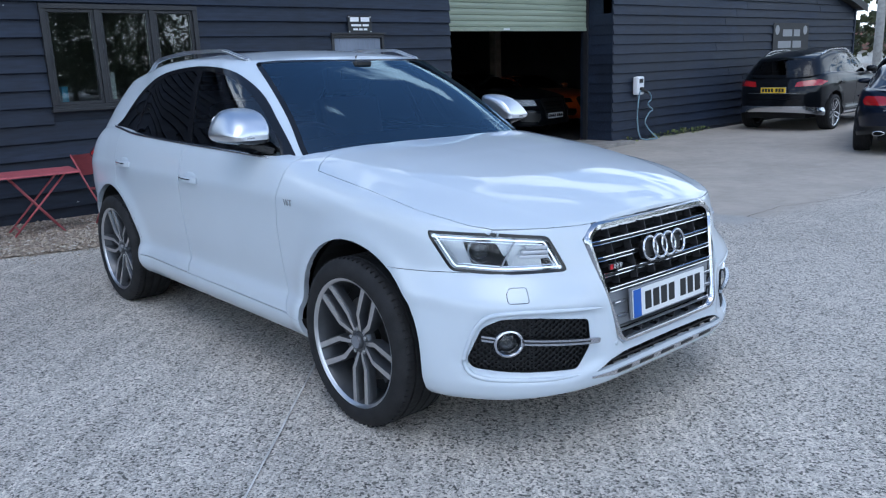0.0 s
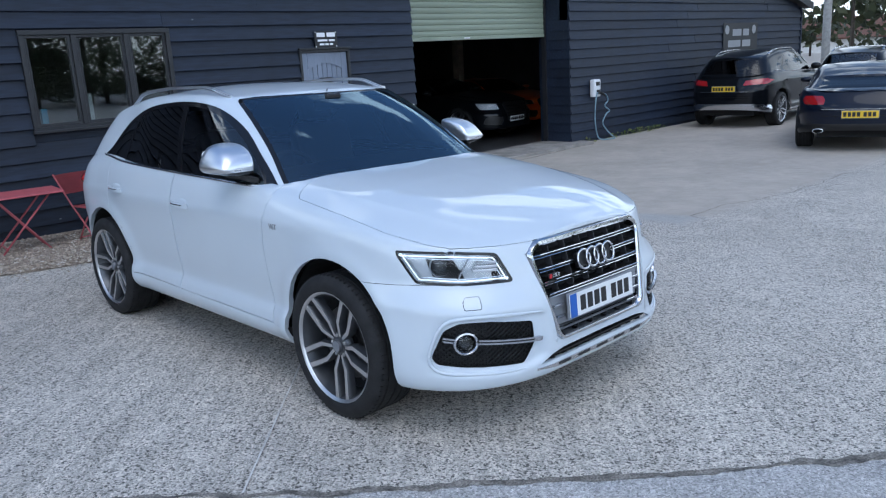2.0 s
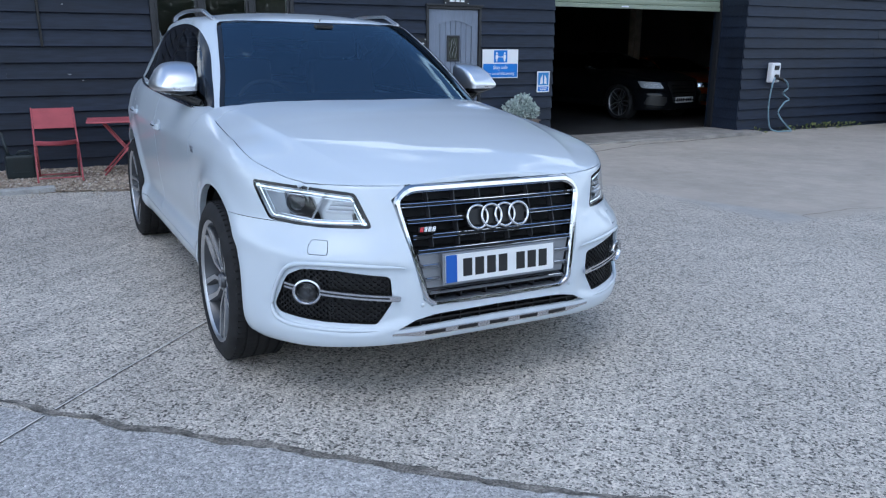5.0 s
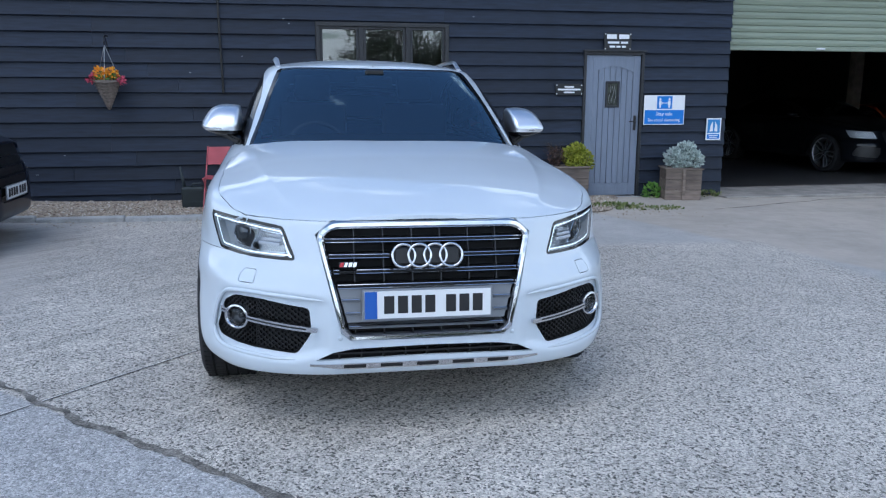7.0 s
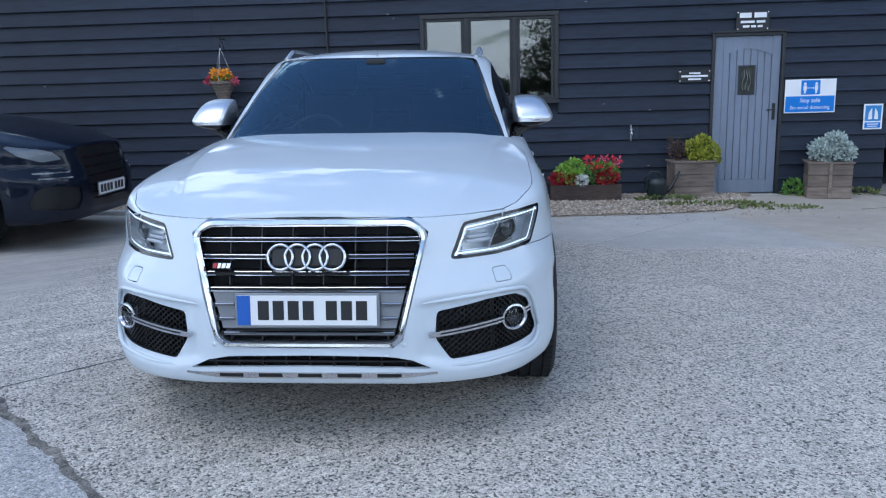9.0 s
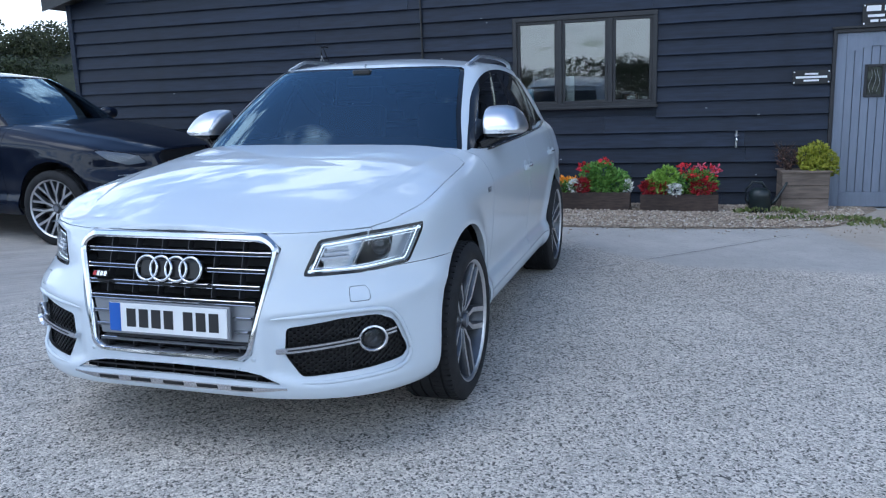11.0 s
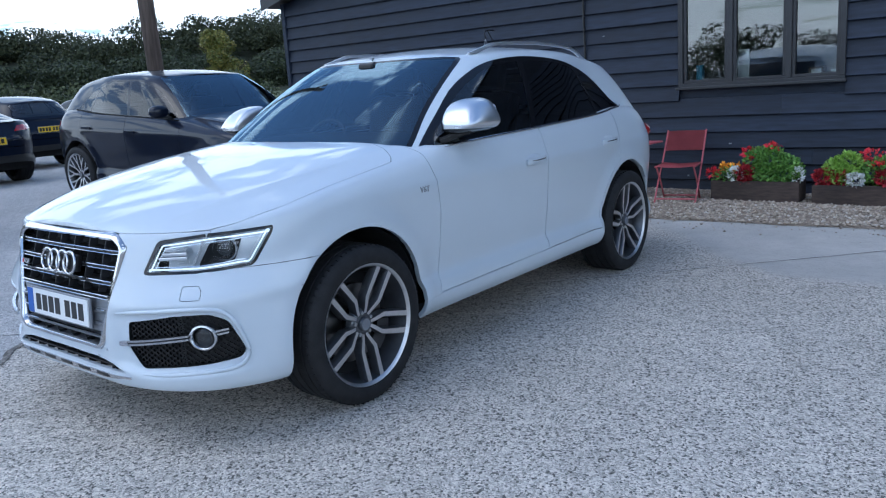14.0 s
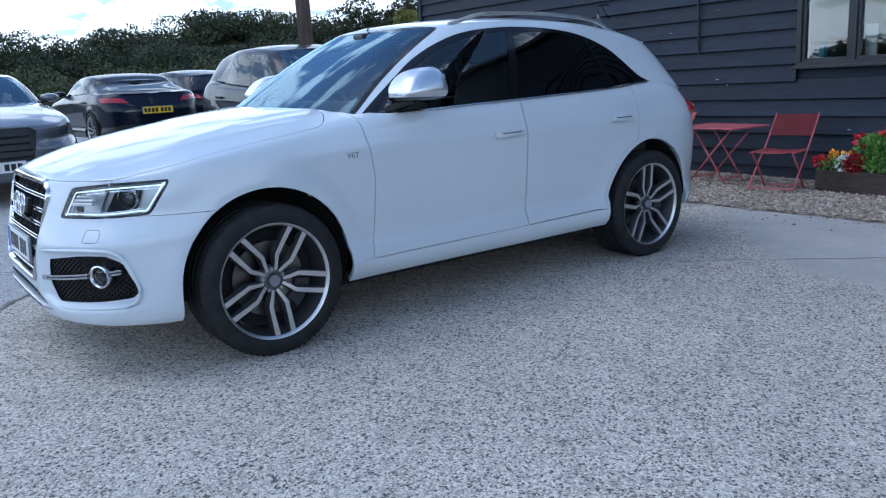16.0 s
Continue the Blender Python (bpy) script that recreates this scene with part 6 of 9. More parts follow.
for s in (-1, 1):
    bm = bmesh.new()
    lathe(bm, [(0.0, -0.0015), (0.0085, -0.0015), (0.0095, 0.002)], 20, "y")
    ob = part("parking_sensor", bm, M_WHITE, car, smooth=True)
    ob.matrix_basis = pose(s * 0.358, front_y(0.358, 0.432) - 0.0005, 0.432)

# ---- headlamps ----
lens_full = lens
for s in (1, -1):
    piece = lens_full.copy() if s == 1 else mirrored(lens_full)
    back = piece.copy()
    edge = rim_of(piece.copy(), 0.011, 0.001, -0.001)
    lamp = part("headlamp", offset(piece, -0.0015), M_CLEAR, car, "clear headlamp with a white light guide", smooth=True)
    lamp.visible_shadow = False
    part("lamp_gasket", edge, M_GLOSSBLACK, lamp)
    # housing: a bowl behind the lens
    back.normal_update()
    bowl = offset(back, -0.055)
    bm2 = lens_full.copy() if s == 1 else mirrored(lens_full)
    bm2.normal_update()
    ring = [e for e in bm2.edges if len(e.link_faces) == 1]
    nor = {v: v.normal.copy() for v in bm2.verts}
    wallm = bmesh.new()
    seen = {}
    for e in ring:
        q = []
        for v in e.verts:
            if v not in seen:
                seen[v] = (wallm.verts.new(v.co - nor[v] * 0.002), wallm.verts.new(v.co - nor[v] * 0.058))
            q.append(seen[v])
        wallm.faces.new((q[0][0], q[1][0], q[1][1], q[0][1]))
    part("lamp_housing", joined(bowl, wallm), M_LAMPGREY, lamp, "silver grey lamp housing", smooth=True)
    # light guide: a band set in from the border, along the bottom and the outer end, and a second under the top
    guide = rim_of(bm2.copy(), 0.024, -0.018, -0.010)
    part("light_guide", guide, M_DRL, lamp, "white light guide")
    guide2 = rim_of(bm2.copy(), 0.033, -0.030, -0.020)
    part("chrome_bezel", guide2, M_LAMPSILVER, lamp)
    bm2.free()
    # dark trapezium behind the projector
    panel = lens_full.copy()
    bez = cut(panel, rounded([(0.02, 0.758), (0.095, 0.850), (0.285, 0.862), (0.235, 0.768)], 0.012, 3), DIAG, Z_)
    panel.free()
    if s == -1:
        flipped = mirrored(bez)
        bez.free()
        bez = flipped
    part("projector_panel", offset(bez, -0.045), M_DARK, lamp, "dark projector surround", smooth=True)
    # projector and inner reflector, set in the corner's own directions
    base = Vector((s * 0.735, -0.560, 0.815))
    dirv = Vector((s * 0.62, -0.78, 0.0)).normalized()
    rotm = dirv.to_track_quat("Z", "Y").to_matrix().to_4x4()
    bm = bmesh.new()
    lathe(bm, [(0.050, 0.0), (0.052, 0.012), (0.046, 0.020), (0.041, 0.014), (0.040, 0.0)], 36, "z")
    ob = part("projector_ring", bm, M_LAMPSILVER, lamp, smooth=True, sharp=40)
    ob.matrix_basis = Matrix.Translation(base) @ rotm
    bm = bmesh.new()
    lathe(bm, [(0.040, 0.0), (0.034, 0.014), (0.022, 0.022), (0.0, 0.026)], 32, "z")
    ob = part("projector_lens", bm, mat("dark projector glass", (0.015, 0.018, 0.022), 0.05, noise_amt=0.05, coat=1.0), lamp, smooth=True)
    ob.matrix_basis = Matrix.Translation(base) @ rotm
    base2 = Vector((s * 0.615, -0.715, 0.810))
    for k in range(3):
        bm = bmesh.new()
        box(bm, -0.055 + 0.012 * k, 0.055, -0.020 + k * 0.016, -0.008 + k * 0.016, 0.0, 0.030 - 0.006 * k, bevel=0.002)
        ob = part("reflector_fin", bm, M_LAMPGREY, lamp)
        ob.matrix_basis = Matrix.Translation(base2) @ rotm
    bm = bmesh.new()
    box(bm, -0.06, 0.06, -0.004, 0.004, -0.03, 0.028, bevel=0.001)
    ob = part("lamp_divider", bm, M_LAMPSILVER, lamp)
    ob.matrix_basis = Matrix.Translation((s * 0.675, -0.640, 0.806)) @ rotm @ pose(0, 0, 0, 0, 0, 62)

# rounded crease that frames the lower corner of the bumper
def on_corner(u, z):
    """The bumper's surface where x + y = u."""
    lo, hi = 0.0, math.pi / 2
    for _ in range(30):
        m = (lo + hi) / 2
        x, y = front_point(m, z)
        lo, hi = (m, hi) if x + y < u else (lo, m)
    x, y = front_point(lo, z)
    return Vector((x + flare(y, z) * smooth01((x - 0.6) / 0.25) - (c_dside(z) - c_dcorner(z)) * smooth01((y + 0.42) / 0.4), y, z))


loop = [(-0.50, 0.583), (-0.40, 0.592), (-0.25, 0.600), (-0.10, 0.606), (0.0, 0.606), (0.095, 0.602), (0.15, 0.590), (0.195, 0.562), (0.23, 0.512), (0.262, 0.455), (0.272, 0.42), (0.258, 0.378), (0.20, 0.356), (0.10, 0.349), (-0.10, 0.341), (-0.30, 0.335), (-0.45, 0.345)]
for s in (1, -1):
    line = [on_corner(u, z) for u, z in loop]
    fine = []
    for a, b in zip(line, line[1:]):
        fine += [a.lerp(b, k / 4) for k in range(4)]
    fine = [sum((fine[min(max(i + d, 0), len(fine) - 1)] for d in (-3, -2, -1, 0, 1, 2, 3)), Vector()) / 7 for i in range(len(fine))]
    n_ = len(fine)
    bm = bmesh.new()
    tube(bm, [(s * p.x, p.y + 0.0035, p.z) for p in fine], [0.009 * min(1.0, 0.15 + min(i, n_ - 1 - i) / 7) for i in range(n_)], 10)
    part("bumper_crease", bm, M_WHITE, car, smooth=True)

# ---- fog lamp recesses ----
for s in (1, -1):
    piece = fogpiece.copy() if s == 1 else mirrored(fogpiece)
    piece.normal_update()
    nor = {v: v.normal.copy() for v in piece.verts}
    wallm = bmesh.new()
    seen = {}
    for e in [e for e in piece.edges if len(e.link_faces) == 1]:
        q = []
        for v in e.verts:
            if v not in seen:
                seen[v] = (wallm.verts.new(v.co - nor[v] * 0.001), wallm.verts.new(v.co - nor[v] * 0.045))
            q.append(seen[v])
        wallm.faces.new((q[0][0], q[1][0], q[1][1], q[0][1]))
    recess = part("fog_recess", joined(offset(piece.copy(), -0.042), wallm), M_BLACKPLASTIC, car, "black honeycomb fog lamp recess", smooth=False)
    # honeycomb on the recess, clipped to its outline
    hexes = bmesh.new()
    rad = 0.0125
    for r in range(-2, 18):
        for c in range(-2, 46):
            u = -0.42 + c * rad * 1.5
            w = 0.35 + r * rad * 1.732 + (rad * 0.866 if c % 2 else 0)
            if not inside(FOG, u, w):
                continue
            # the point of the corner's surface with x + y = u
            lo, hi = 0.2, 0.93
            for _ in range(22):
                mid = (lo + hi) / 2
                if mid + front_y(mid, w) < u:
                    lo = mid
                else:
                    hi = mid
            x = lo
            y = front_y(x, w)
            nn = Vector((0.45, -0.89, 0)) if x < 0.7 else Vector((0.72, -0.69, 0))
            tan = Vector((-nn.y, nn.x, 0))
            c0 = Vector((x, y, w)) - nn * 0.030
            ring_o, ring_i = [], []
            for k in range(6):
                a = math.pi / 3 * k
                dv = (tan * math.cos(a) * 1.0 + Vector((0, 0, 1)) * math.sin(a)) * rad
                ring_o.append(c0 + dv * 0.98)
                ring_i.append(c0 + dv * 0.72)
            vo = [hexes.verts.new((q.x * s, q.y, q.z)) for q in ring_o]
            vi = [hexes.verts.new((q.x * s, q.y, q.z)) for q in ring_i]
            vb = [hexes.verts.new(((q.x - nn.x * 0.012) * s, q.y - nn.y * 0.012, q.z)) for q in ring_i]
            for k in range(6):
                q = (k + 1) % 6
                hexes.faces.new((vo[k], vo[q], vi[q], vi[k]))
                hexes.faces.new((vi[k], vi[q], vb[q], vb[k]))
    bmesh.ops.recalc_face_normals(hexes, faces=hexes.faces)
    part("honeycomb", hexes, M_BLACKPLASTIC, recess)
    # lamp with its chrome ring
    x = 0.772
    y = front_y(x, 0.492)
    nn = Vector((s * 0.50, -0.866, 0)).normalized()
    rotm = nn.to_track_quat("Z", "Y").to_matrix().to_4x4()
    base = Vector((s * x, y, 0.492)) + nn * -0.004
    bm = bmesh.new()
    lathe(bm, [(0.050, -0.03), (0.053, 0.0), (0.051, 0.006), (0.045, 0.008), (0.041, 0.004), (0.039, -0.012)], 44, "z")
    for v in bm.verts:
        v.co.x *= 1.10
    ob = part("fog_lamp", bm, M_SATIN, recess, "round fog lamp in a chrome ring", smooth=True, sharp=40)
    ob.matrix_basis = Matrix.Translation(base) @ rotm
    bm = bmesh.new()
    lathe(bm, [(0.041, -0.010), (0.030, -0.002), (0.015, 0.002), (0.0, 0.003)], 32, "z")
    o2 = part("fog_lens", bm, M_CLEAR, ob, smooth=True)
    bm = bmesh.new()
    lathe(bm, [(0.041, -0.011), (0.030, -0.022), (0.012, -0.03), (0.0, -0.031)], 32, "z")
    part("fog_reflector", bm, M_FOGDARK, ob, smooth=True)
    # twin chrome blades, from the grille side past the lamp
    def blade(u0, u1, dz, h, out):
        pts = []
        for i in range(13):
            u = u0 + (u1 - u0) * i / 12
            w = 0.470 + 0.045 * (i / 12 * (u1 - u0) + u0 + 0.42) / 0.62 + dz
            lo, hi = 0.2, 0.93
            for _ in range(22):
                mid = (lo + hi) / 2
                if mid + front_y(mid, w) < u:
                    lo = mid
                else:
                    hi = mid
            nn_ = Vector((0.42, -0.9, 0)).normalized()
            p = Vector((lo, front_y(lo, w), w)) + nn_ * out
            pts.append(Vector((s * p.x, p.y, p.z)))
        b = bmesh.new()
        strip(b, pts, Vector((s * 0.42, -0.9, 0)), h, 0.014)
        return b
    for u0, u1 in ((-0.40, -0.045), (0.105, 0.175)):
        part("chrome_blade", blade(u0, u1, 0.006, 0.0075, -0.002), M_SATIN, recess)
        part("chrome_blade", blade(u0, u1, -0.008, 0.0075, -0.002), M_SATIN, recess)
        part("blade_core", blade(u0, u1, -0.001, 0.010, -0.008), M_BLACKPLASTIC, recess)
    tip = blade(-0.452, -0.398, -0.001, 0.020, 0.0)
    for v in tip.verts:
        k = smooth01((abs(v.co.x) - 0.415) / 0.05)
        v.co.z = 0.468 + (v.co.z - 0.468) * (0.25 + 0.75 * k)
    part("blade_tip", tip, M_SATIN, recess)
fogpiece.free()

# ---- door handles, mirrors, trims ----
def side_x(y, z):
    x = C_W - c_dside(z) + flare(y, z)
    if y > 2.3:
        x -= 0.035 * smooth01((y - 2.3) / 0.9)
    u = ((z - c_zb(y)) / (c_zt(y) - c_zb(y)) - 0.8) / 0.2
    if u > 0:
        x -= c_it(y) * (1 - math.sqrt(max(0.0, 1 - min(u, 1.0) ** 2 * 0.97)))
    return x


for s in (1, -1):
    for y0, z0 in ((1.515, 0.947), (2.505, 0.972)):
        hx = side_x(y0, z0)
        bm = bmesh.new()
        bmesh.ops.create_uvsphere(bm, u_segments=24, v_segments=12, radius=1)
        for v in bm.verts:
            v.co = Vector((s * (hx - 0.010 + 0.012 * v.co.x), y0 + 0.098 * v.co.y, z0 + 0.008 + 0.032 * v.co.z))
        cup = part("handle_cup", bm, M_WHITE, car, smooth=True)
        bm = bmesh.new()
        pts = [Vector((s * (hx + 0.006 + 0.020 * math.sin(math.pi * i / 12) ** 0.6), y0 - 0.105 + 0.215 * i / 12, z0 + 0.004 * i / 12)) for i in range(13)]
        strip(bm, pts, (0, 0, 1), 0.014, 0.034)
        bmesh.ops.bevel(bm, geom=bm.edges[:], offset=0.004, segments=2, affect="EDGES")
        h = part("door_handle", bm, M_WHITE, car, "body colour door handle with a bright edge", smooth=True, sharp=40)
        bm = bmesh.new()
        strip(bm, [p + Vector((s * 0.008, 0, 0.005)) for p in pts[2:11]], (0, 0, 1), 0.003, 0.006)
        part("handle_strip", bm, M_SATIN, h)
    # mirror: bright domed cap, flat underneath, over a black foot
    bm = bmesh.new()
    outl_m = flow([(0.822, 1.205), (0.818, 1.26), (0.824, 1.318), (0.848, 1.333), (0.93, 1.335), (0.985, 1.318), (1.020, 1.280), (1.046, 1.228), (1.040, 1.196), (1.0, 1.174), (0.92, 1.156), (0.845, 1.152), (0.826, 1.165), (0.822, 1.205)], 3)[:-1]
    rings_m = []
    for y, kx, kz, kl in ((1.005, 0.965, 0.95, 0.92), (0.996, 1.0, 1.0, 1.0), (0.960, 1.0, 0.99, 1.0), (0.915, 0.99, 0.945, 1.0), (0.870, 0.965, 0.855, 0.98), (0.830, 0.925, 0.70, 0.93), (0.798, 0.865, 0.49, 0.84), (0.776, 0.77, 0.26, 0.68), (0.766, 0.60, 0.08, 0.45)):
        rings_m.append([bm.verts.new((s * (0.925 + (u - 0.925) * kx), y + 0.05 * (u - 0.925), 1.205 + (w - 1.205) * (kz if w > 1.205 else kl))) for u, w in outl_m])
    for ra_, rb_ in zip(rings_m, rings_m[1:]):
        for k in range(len(outl_m)):
            q = (k + 1) % len(outl_m)
            bm.faces.new((ra_[k], ra_[q], rb_[q], rb_[k]))
    bm.faces.new(rings_m[0])
    bm.faces.new(rings_m[-1])
    bmesh.ops.recalc_face_normals(bm, faces=bm.faces)
    cap_b = bm
    lowb = cap_b.copy()
    bmesh.ops.bisect_plane(cap_b, geom=cap_b.verts[:] + cap_b.edges[:] + cap_b.faces[:], plane_co=(0, 0, 1.203), plane_no=(0, 0.02, 1), clear_inner=True)
    bmesh.ops.bisect_plane(lowb, geom=lowb.verts[:] + lowb.edges[:] + lowb.faces[:], plane_co=(0, 0, 1.203), plane_no=(0, 0.02, 1), clear_outer=True)
    mirror = part("door_mirror", cap_b, M_MIRRORCAP, car, "brushed aluminium door mirror cap", smooth=True, sharp=50)
    part("mirror_base", lowb, M_GLOSSBLACK, mirror, "gloss black mirror base", smooth=True, sharp=50)
    bm = bmesh.new()
    strip(bm, [(s * 0.80, 0.79, 1.122), (s * 0.845, 0.82, 1.140), (s * 0.89, 0.86, 1.162), (s * 0.96, 0.88, 1.176)], (0, 0, 1), 0.09, 0.034)
    bmesh.ops.bevel(bm, geom=bm.edges[:], offset=0.010, segments=2, affect="EDGES")
    part("mirror_foot", bm, M_BLACKPLASTIC, mirror, smooth=True, sharp=50)
    bm = bmesh.new()
    strip(bm, [(s * (0.85 + 0.17 * i / 8), 0.768 + 0.035 * (i / 4 - 1) ** 2, 1.199) for i in range(9)], (0, 0, 1), 0.006, 0.007)
    part("indicator_strip", bm, M_SATIN, mirror)
    bm = bmesh.new()
    prism(bm, rounded([(-0.095, -0.058), (0.095, -0.05), (0.088, 0.056), (-0.085, 0.062)], 0.03, 4), lambda u, w, d: (s * (0.930 + u), 1.0065 + 0.05 * u + d, 1.246 + w), 0.004)
    bmesh.ops.recalc_face_normals(bm, faces=bm.faces)
    part("mirror_glass", bm, M_CHROME, mirror)
    # bright strip along the waist
    bm = bmesh.new()
    pts = []
    for i in range(41):
        y = 0.76 + (2.90 - 0.76) * i / 40
        z = c_zt(y) - 0.003
        pts.append(Vector((s * (side_x(y, c_zt(y) - 0.004) + 0.003), y, z)))
    pts.append(pts[-1] + Vector((-s * 0.012, 0.05, 0.010)))
    tube(bm, pts, [0.003, 0.006] + [0.0085] * 38 + [0.007, 0.004], 8)
    part("waist_strip", bm, M_SATIN, car, "bright aluminium waist strip", smooth=True)
    # roof rail
    bm = bmesh.new()
    pts = []
    for i in range(31):
        t = i / 30
        y = 1.36 + (2.90 - 1.36) * t
        lift = 0.046 * min(1, math.sin(math.pi * t) * 2.2)
        x = 0.600 + 0.030 * math.sin(math.pi * min(1, t * 1.1)) - 0.035 * smooth01((t - 0.7) / 0.3)
        pts.append(Vector((s * x, y, g_roofz(y) + 0.004 + lift)))
    strip(bm, pts, (0, 0, 1), 0.030, 0.020)
    bmesh.ops.bevel(bm, geom=[e for e in bm.edges], offset=0.008, segments=2, affect="EDGES")
    part("roof_rail", bm, M_MIRRORCAP, car, "satin aluminium roof rail", smooth=True, sharp=50)
    # engine badge on the wing, plain small letters
    wx = side_x(0.475, 0.918)
    text_part("V6T", 0.042, pose(s * (wx + 0.001), 0.475, 0.918, 0, 0, 90 * s), M_GREYTRIM, car, "wing_lettering", 0.0015)
    # tail lamp wrapping the rear corner
    bm = bmesh.new()
    bmesh.ops.create_uvsphere(bm, u_segments=20, v_segments=12, radius=1)
    for v in bm.verts:
        v.co = Vector((s * (0.66 + 0.20 * v.co.x), 3.47 + 0.13 * v.co.y - 0.10 * v.co.x, 0.98 + 0.075 * v.co.z))
    part("tail_lamp", bm, M_RED, car, "red wrap round tail lamp", smooth=True)
# rear spoiler
bm = bmesh.new()
rr = []
for i in range(17):
    x = -0.53 + 1.06 * i / 16
    y = 3.27 - 0.10 * (x / 0.53) ** 2
    z = 1.494 - 0.025 * (x / 0.53) ** 2
    rr.append([bm.verts.new((x, y - 0.22, z + 0.022)), bm.verts.new((x, y + 0.05, z)), bm.verts.new((x, y + 0.045, z - 0.022)), bm.verts.new((x, y - 0.15, z - 0.05))])
for a, b in zip(rr, rr[1:]):
    for k in range(3):
        bm.faces.new((a[k], b[k], b[k + 1], a[k + 1]))
bm.faces.new(rr[0]), bm.faces.new(rr[-1])
bmesh.ops.recalc_face_normals(bm, faces=bm.faces)
part("spoiler", bm, M_WHITE, car, smooth=True, sharp=40)
# wipers
for xa, ya, xb, yb in ((0.55, 0.50, -0.12, 0.46), (-0.05, 0.44, -0.66, 0.56)):
    bm = bmesh.new()
    tube(bm, [(xa, ya + 0.03, 1.122), ((xa + xb) / 2, (ya + yb) / 2 + 0.04, 1.142), (xb, yb + 0.03, 1.140)], [0.009, 0.007, 0.005], 6)
    part("wiper", bm, M_BLACKPLASTIC, car)

# ---- cabin ----
boxpart("cabin_floor", (-0.78, 0.78, 0.55, 3.2, 0.42, 0.46), M_DASH, car)
bm = bmesh.new()
rr = []
for i in range(13):
    x = -0.74 + 1.48 * i / 12
    dome = 0.05 * math.exp(-((x + 0.37) / 0.16) ** 2)
    rr.append([bm.verts.new((x, 0.42 + 0.22 * (x / 0.74) ** 2, 1.085)), bm.verts.new((x, 0.70, 1.095 + dome * 0.6)), bm.verts.new((x, 0.93, 1.075 + dome)), bm.verts.new((x, 1.02, 1.02)), bm.verts.new((x, 0.98, 0.72))])
for a, b in zip(rr, rr[1:]):
    for k in range(4):
        bm.faces.new((a[k], b[k], b[k + 1], a[k + 1]))
bmesh.ops.recalc_face_normals(bm, faces=bm.faces)
part("dashboard", bm, M_DASH, car, smooth=True, sharp=50)
for s in (1, -1):
    boxpart("door_card", (s * 0.80 - 0.03, s * 0.80 + 0.03, 0.75, 2.9, 0.5, 1.10), M_DASH, car, bevel=0.01)
    seat = boxpart("front_seat", (s * 0.37 - 0.25, s * 0.37 + 0.25, 1.20, 1.72, 0.60, 0.78), M_SEAT, car, "dark leather front seat", bevel=0.05, seg=3)
    m = pose(s * 0.37, 1.72, 0.78, -14)
    o = boxpart("seat_back", (-0.24, 0.24, -0.06, 0.07, -0.05, 0.58), M_SEAT, seat, bevel=0.045, seg=3)
    o.matrix_basis = m
    o = boxpart("headrest", (-0.13, 0.13, -0.05, 0.05, 0.60, 0.78), M_SEAT, seat, bevel=0.035, seg=3)
    o.matrix_basis = m
    o = boxpart("rear_headrest", (s * 0.42 - 0.12, s * 0.42 + 0.12, 2.72, 2.80, 1.14, 1.28), M_SEAT, car, bevel=0.03, seg=2)
boxpart("rear_bench", (-0.68, 0.68, 2.05, 2.62, 0.55, 0.76), M_SEAT, car, bevel=0.05, seg=2)
o = boxpart("rear_backrest", (-0.68, 0.68, -0.06, 0.08, 0.0, 0.52), M_SEAT, car, bevel=0.04, seg=2)
o.matrix_basis = pose(0, 2.62, 0.72, -16)
bm = bmesh.new()
lathe(bm, [(0.185 + 0.014 * math.cos(t), 0.014 * math.sin(t)) for t in [2 * math.pi * i / 8 for i in range(8)]], 36, "z", closed=True)
wheel_s = part("steering_wheel", bm, M_SEAT, car, smooth=True)
wheel_s.matrix_basis = pose(-0.37, 1.08, 1.055, 64)
boxpart("steering_hub", (-0.07, 0.07, -0.06, 0.06, -0.02, 0.02), M_SEAT, wheel_s, bevel=0.015)
boxpart("steering_spoke", (-0.18, 0.18, -0.02, 0.02, -0.012, 0.008), M_SEAT, wheel_s, bevel=0.005)
boxpart("inner_mirror", (-0.12, 0.12, 1.17, 1.20, 1.455, 1.52), M_BLACKPLASTIC, car, bevel=0.015, seg=2)
boxpart("sensor_housing", (-0.06, 0.06, 1.12, 1.22, 1.525, 1.56), M_BLACKPLASTIC, car, bevel=0.01)

# ---- the other parked cars ----
TAILS = {"wide": [(0.40, 0.905), (0.84, 0.93), (0.90, 1.00), (0.80, 1.045), (0.44, 1.005)],
         "round": [(0.52, 0.86), (0.80, 0.86), (0.84, 0.93), (0.80, 1.01), (0.54, 1.01), (0.50, 0.93)],
         "slim": [(0.46, 0.92), (0.86, 0.95), (0.86, 1.04), (0.55, 1.02)]}


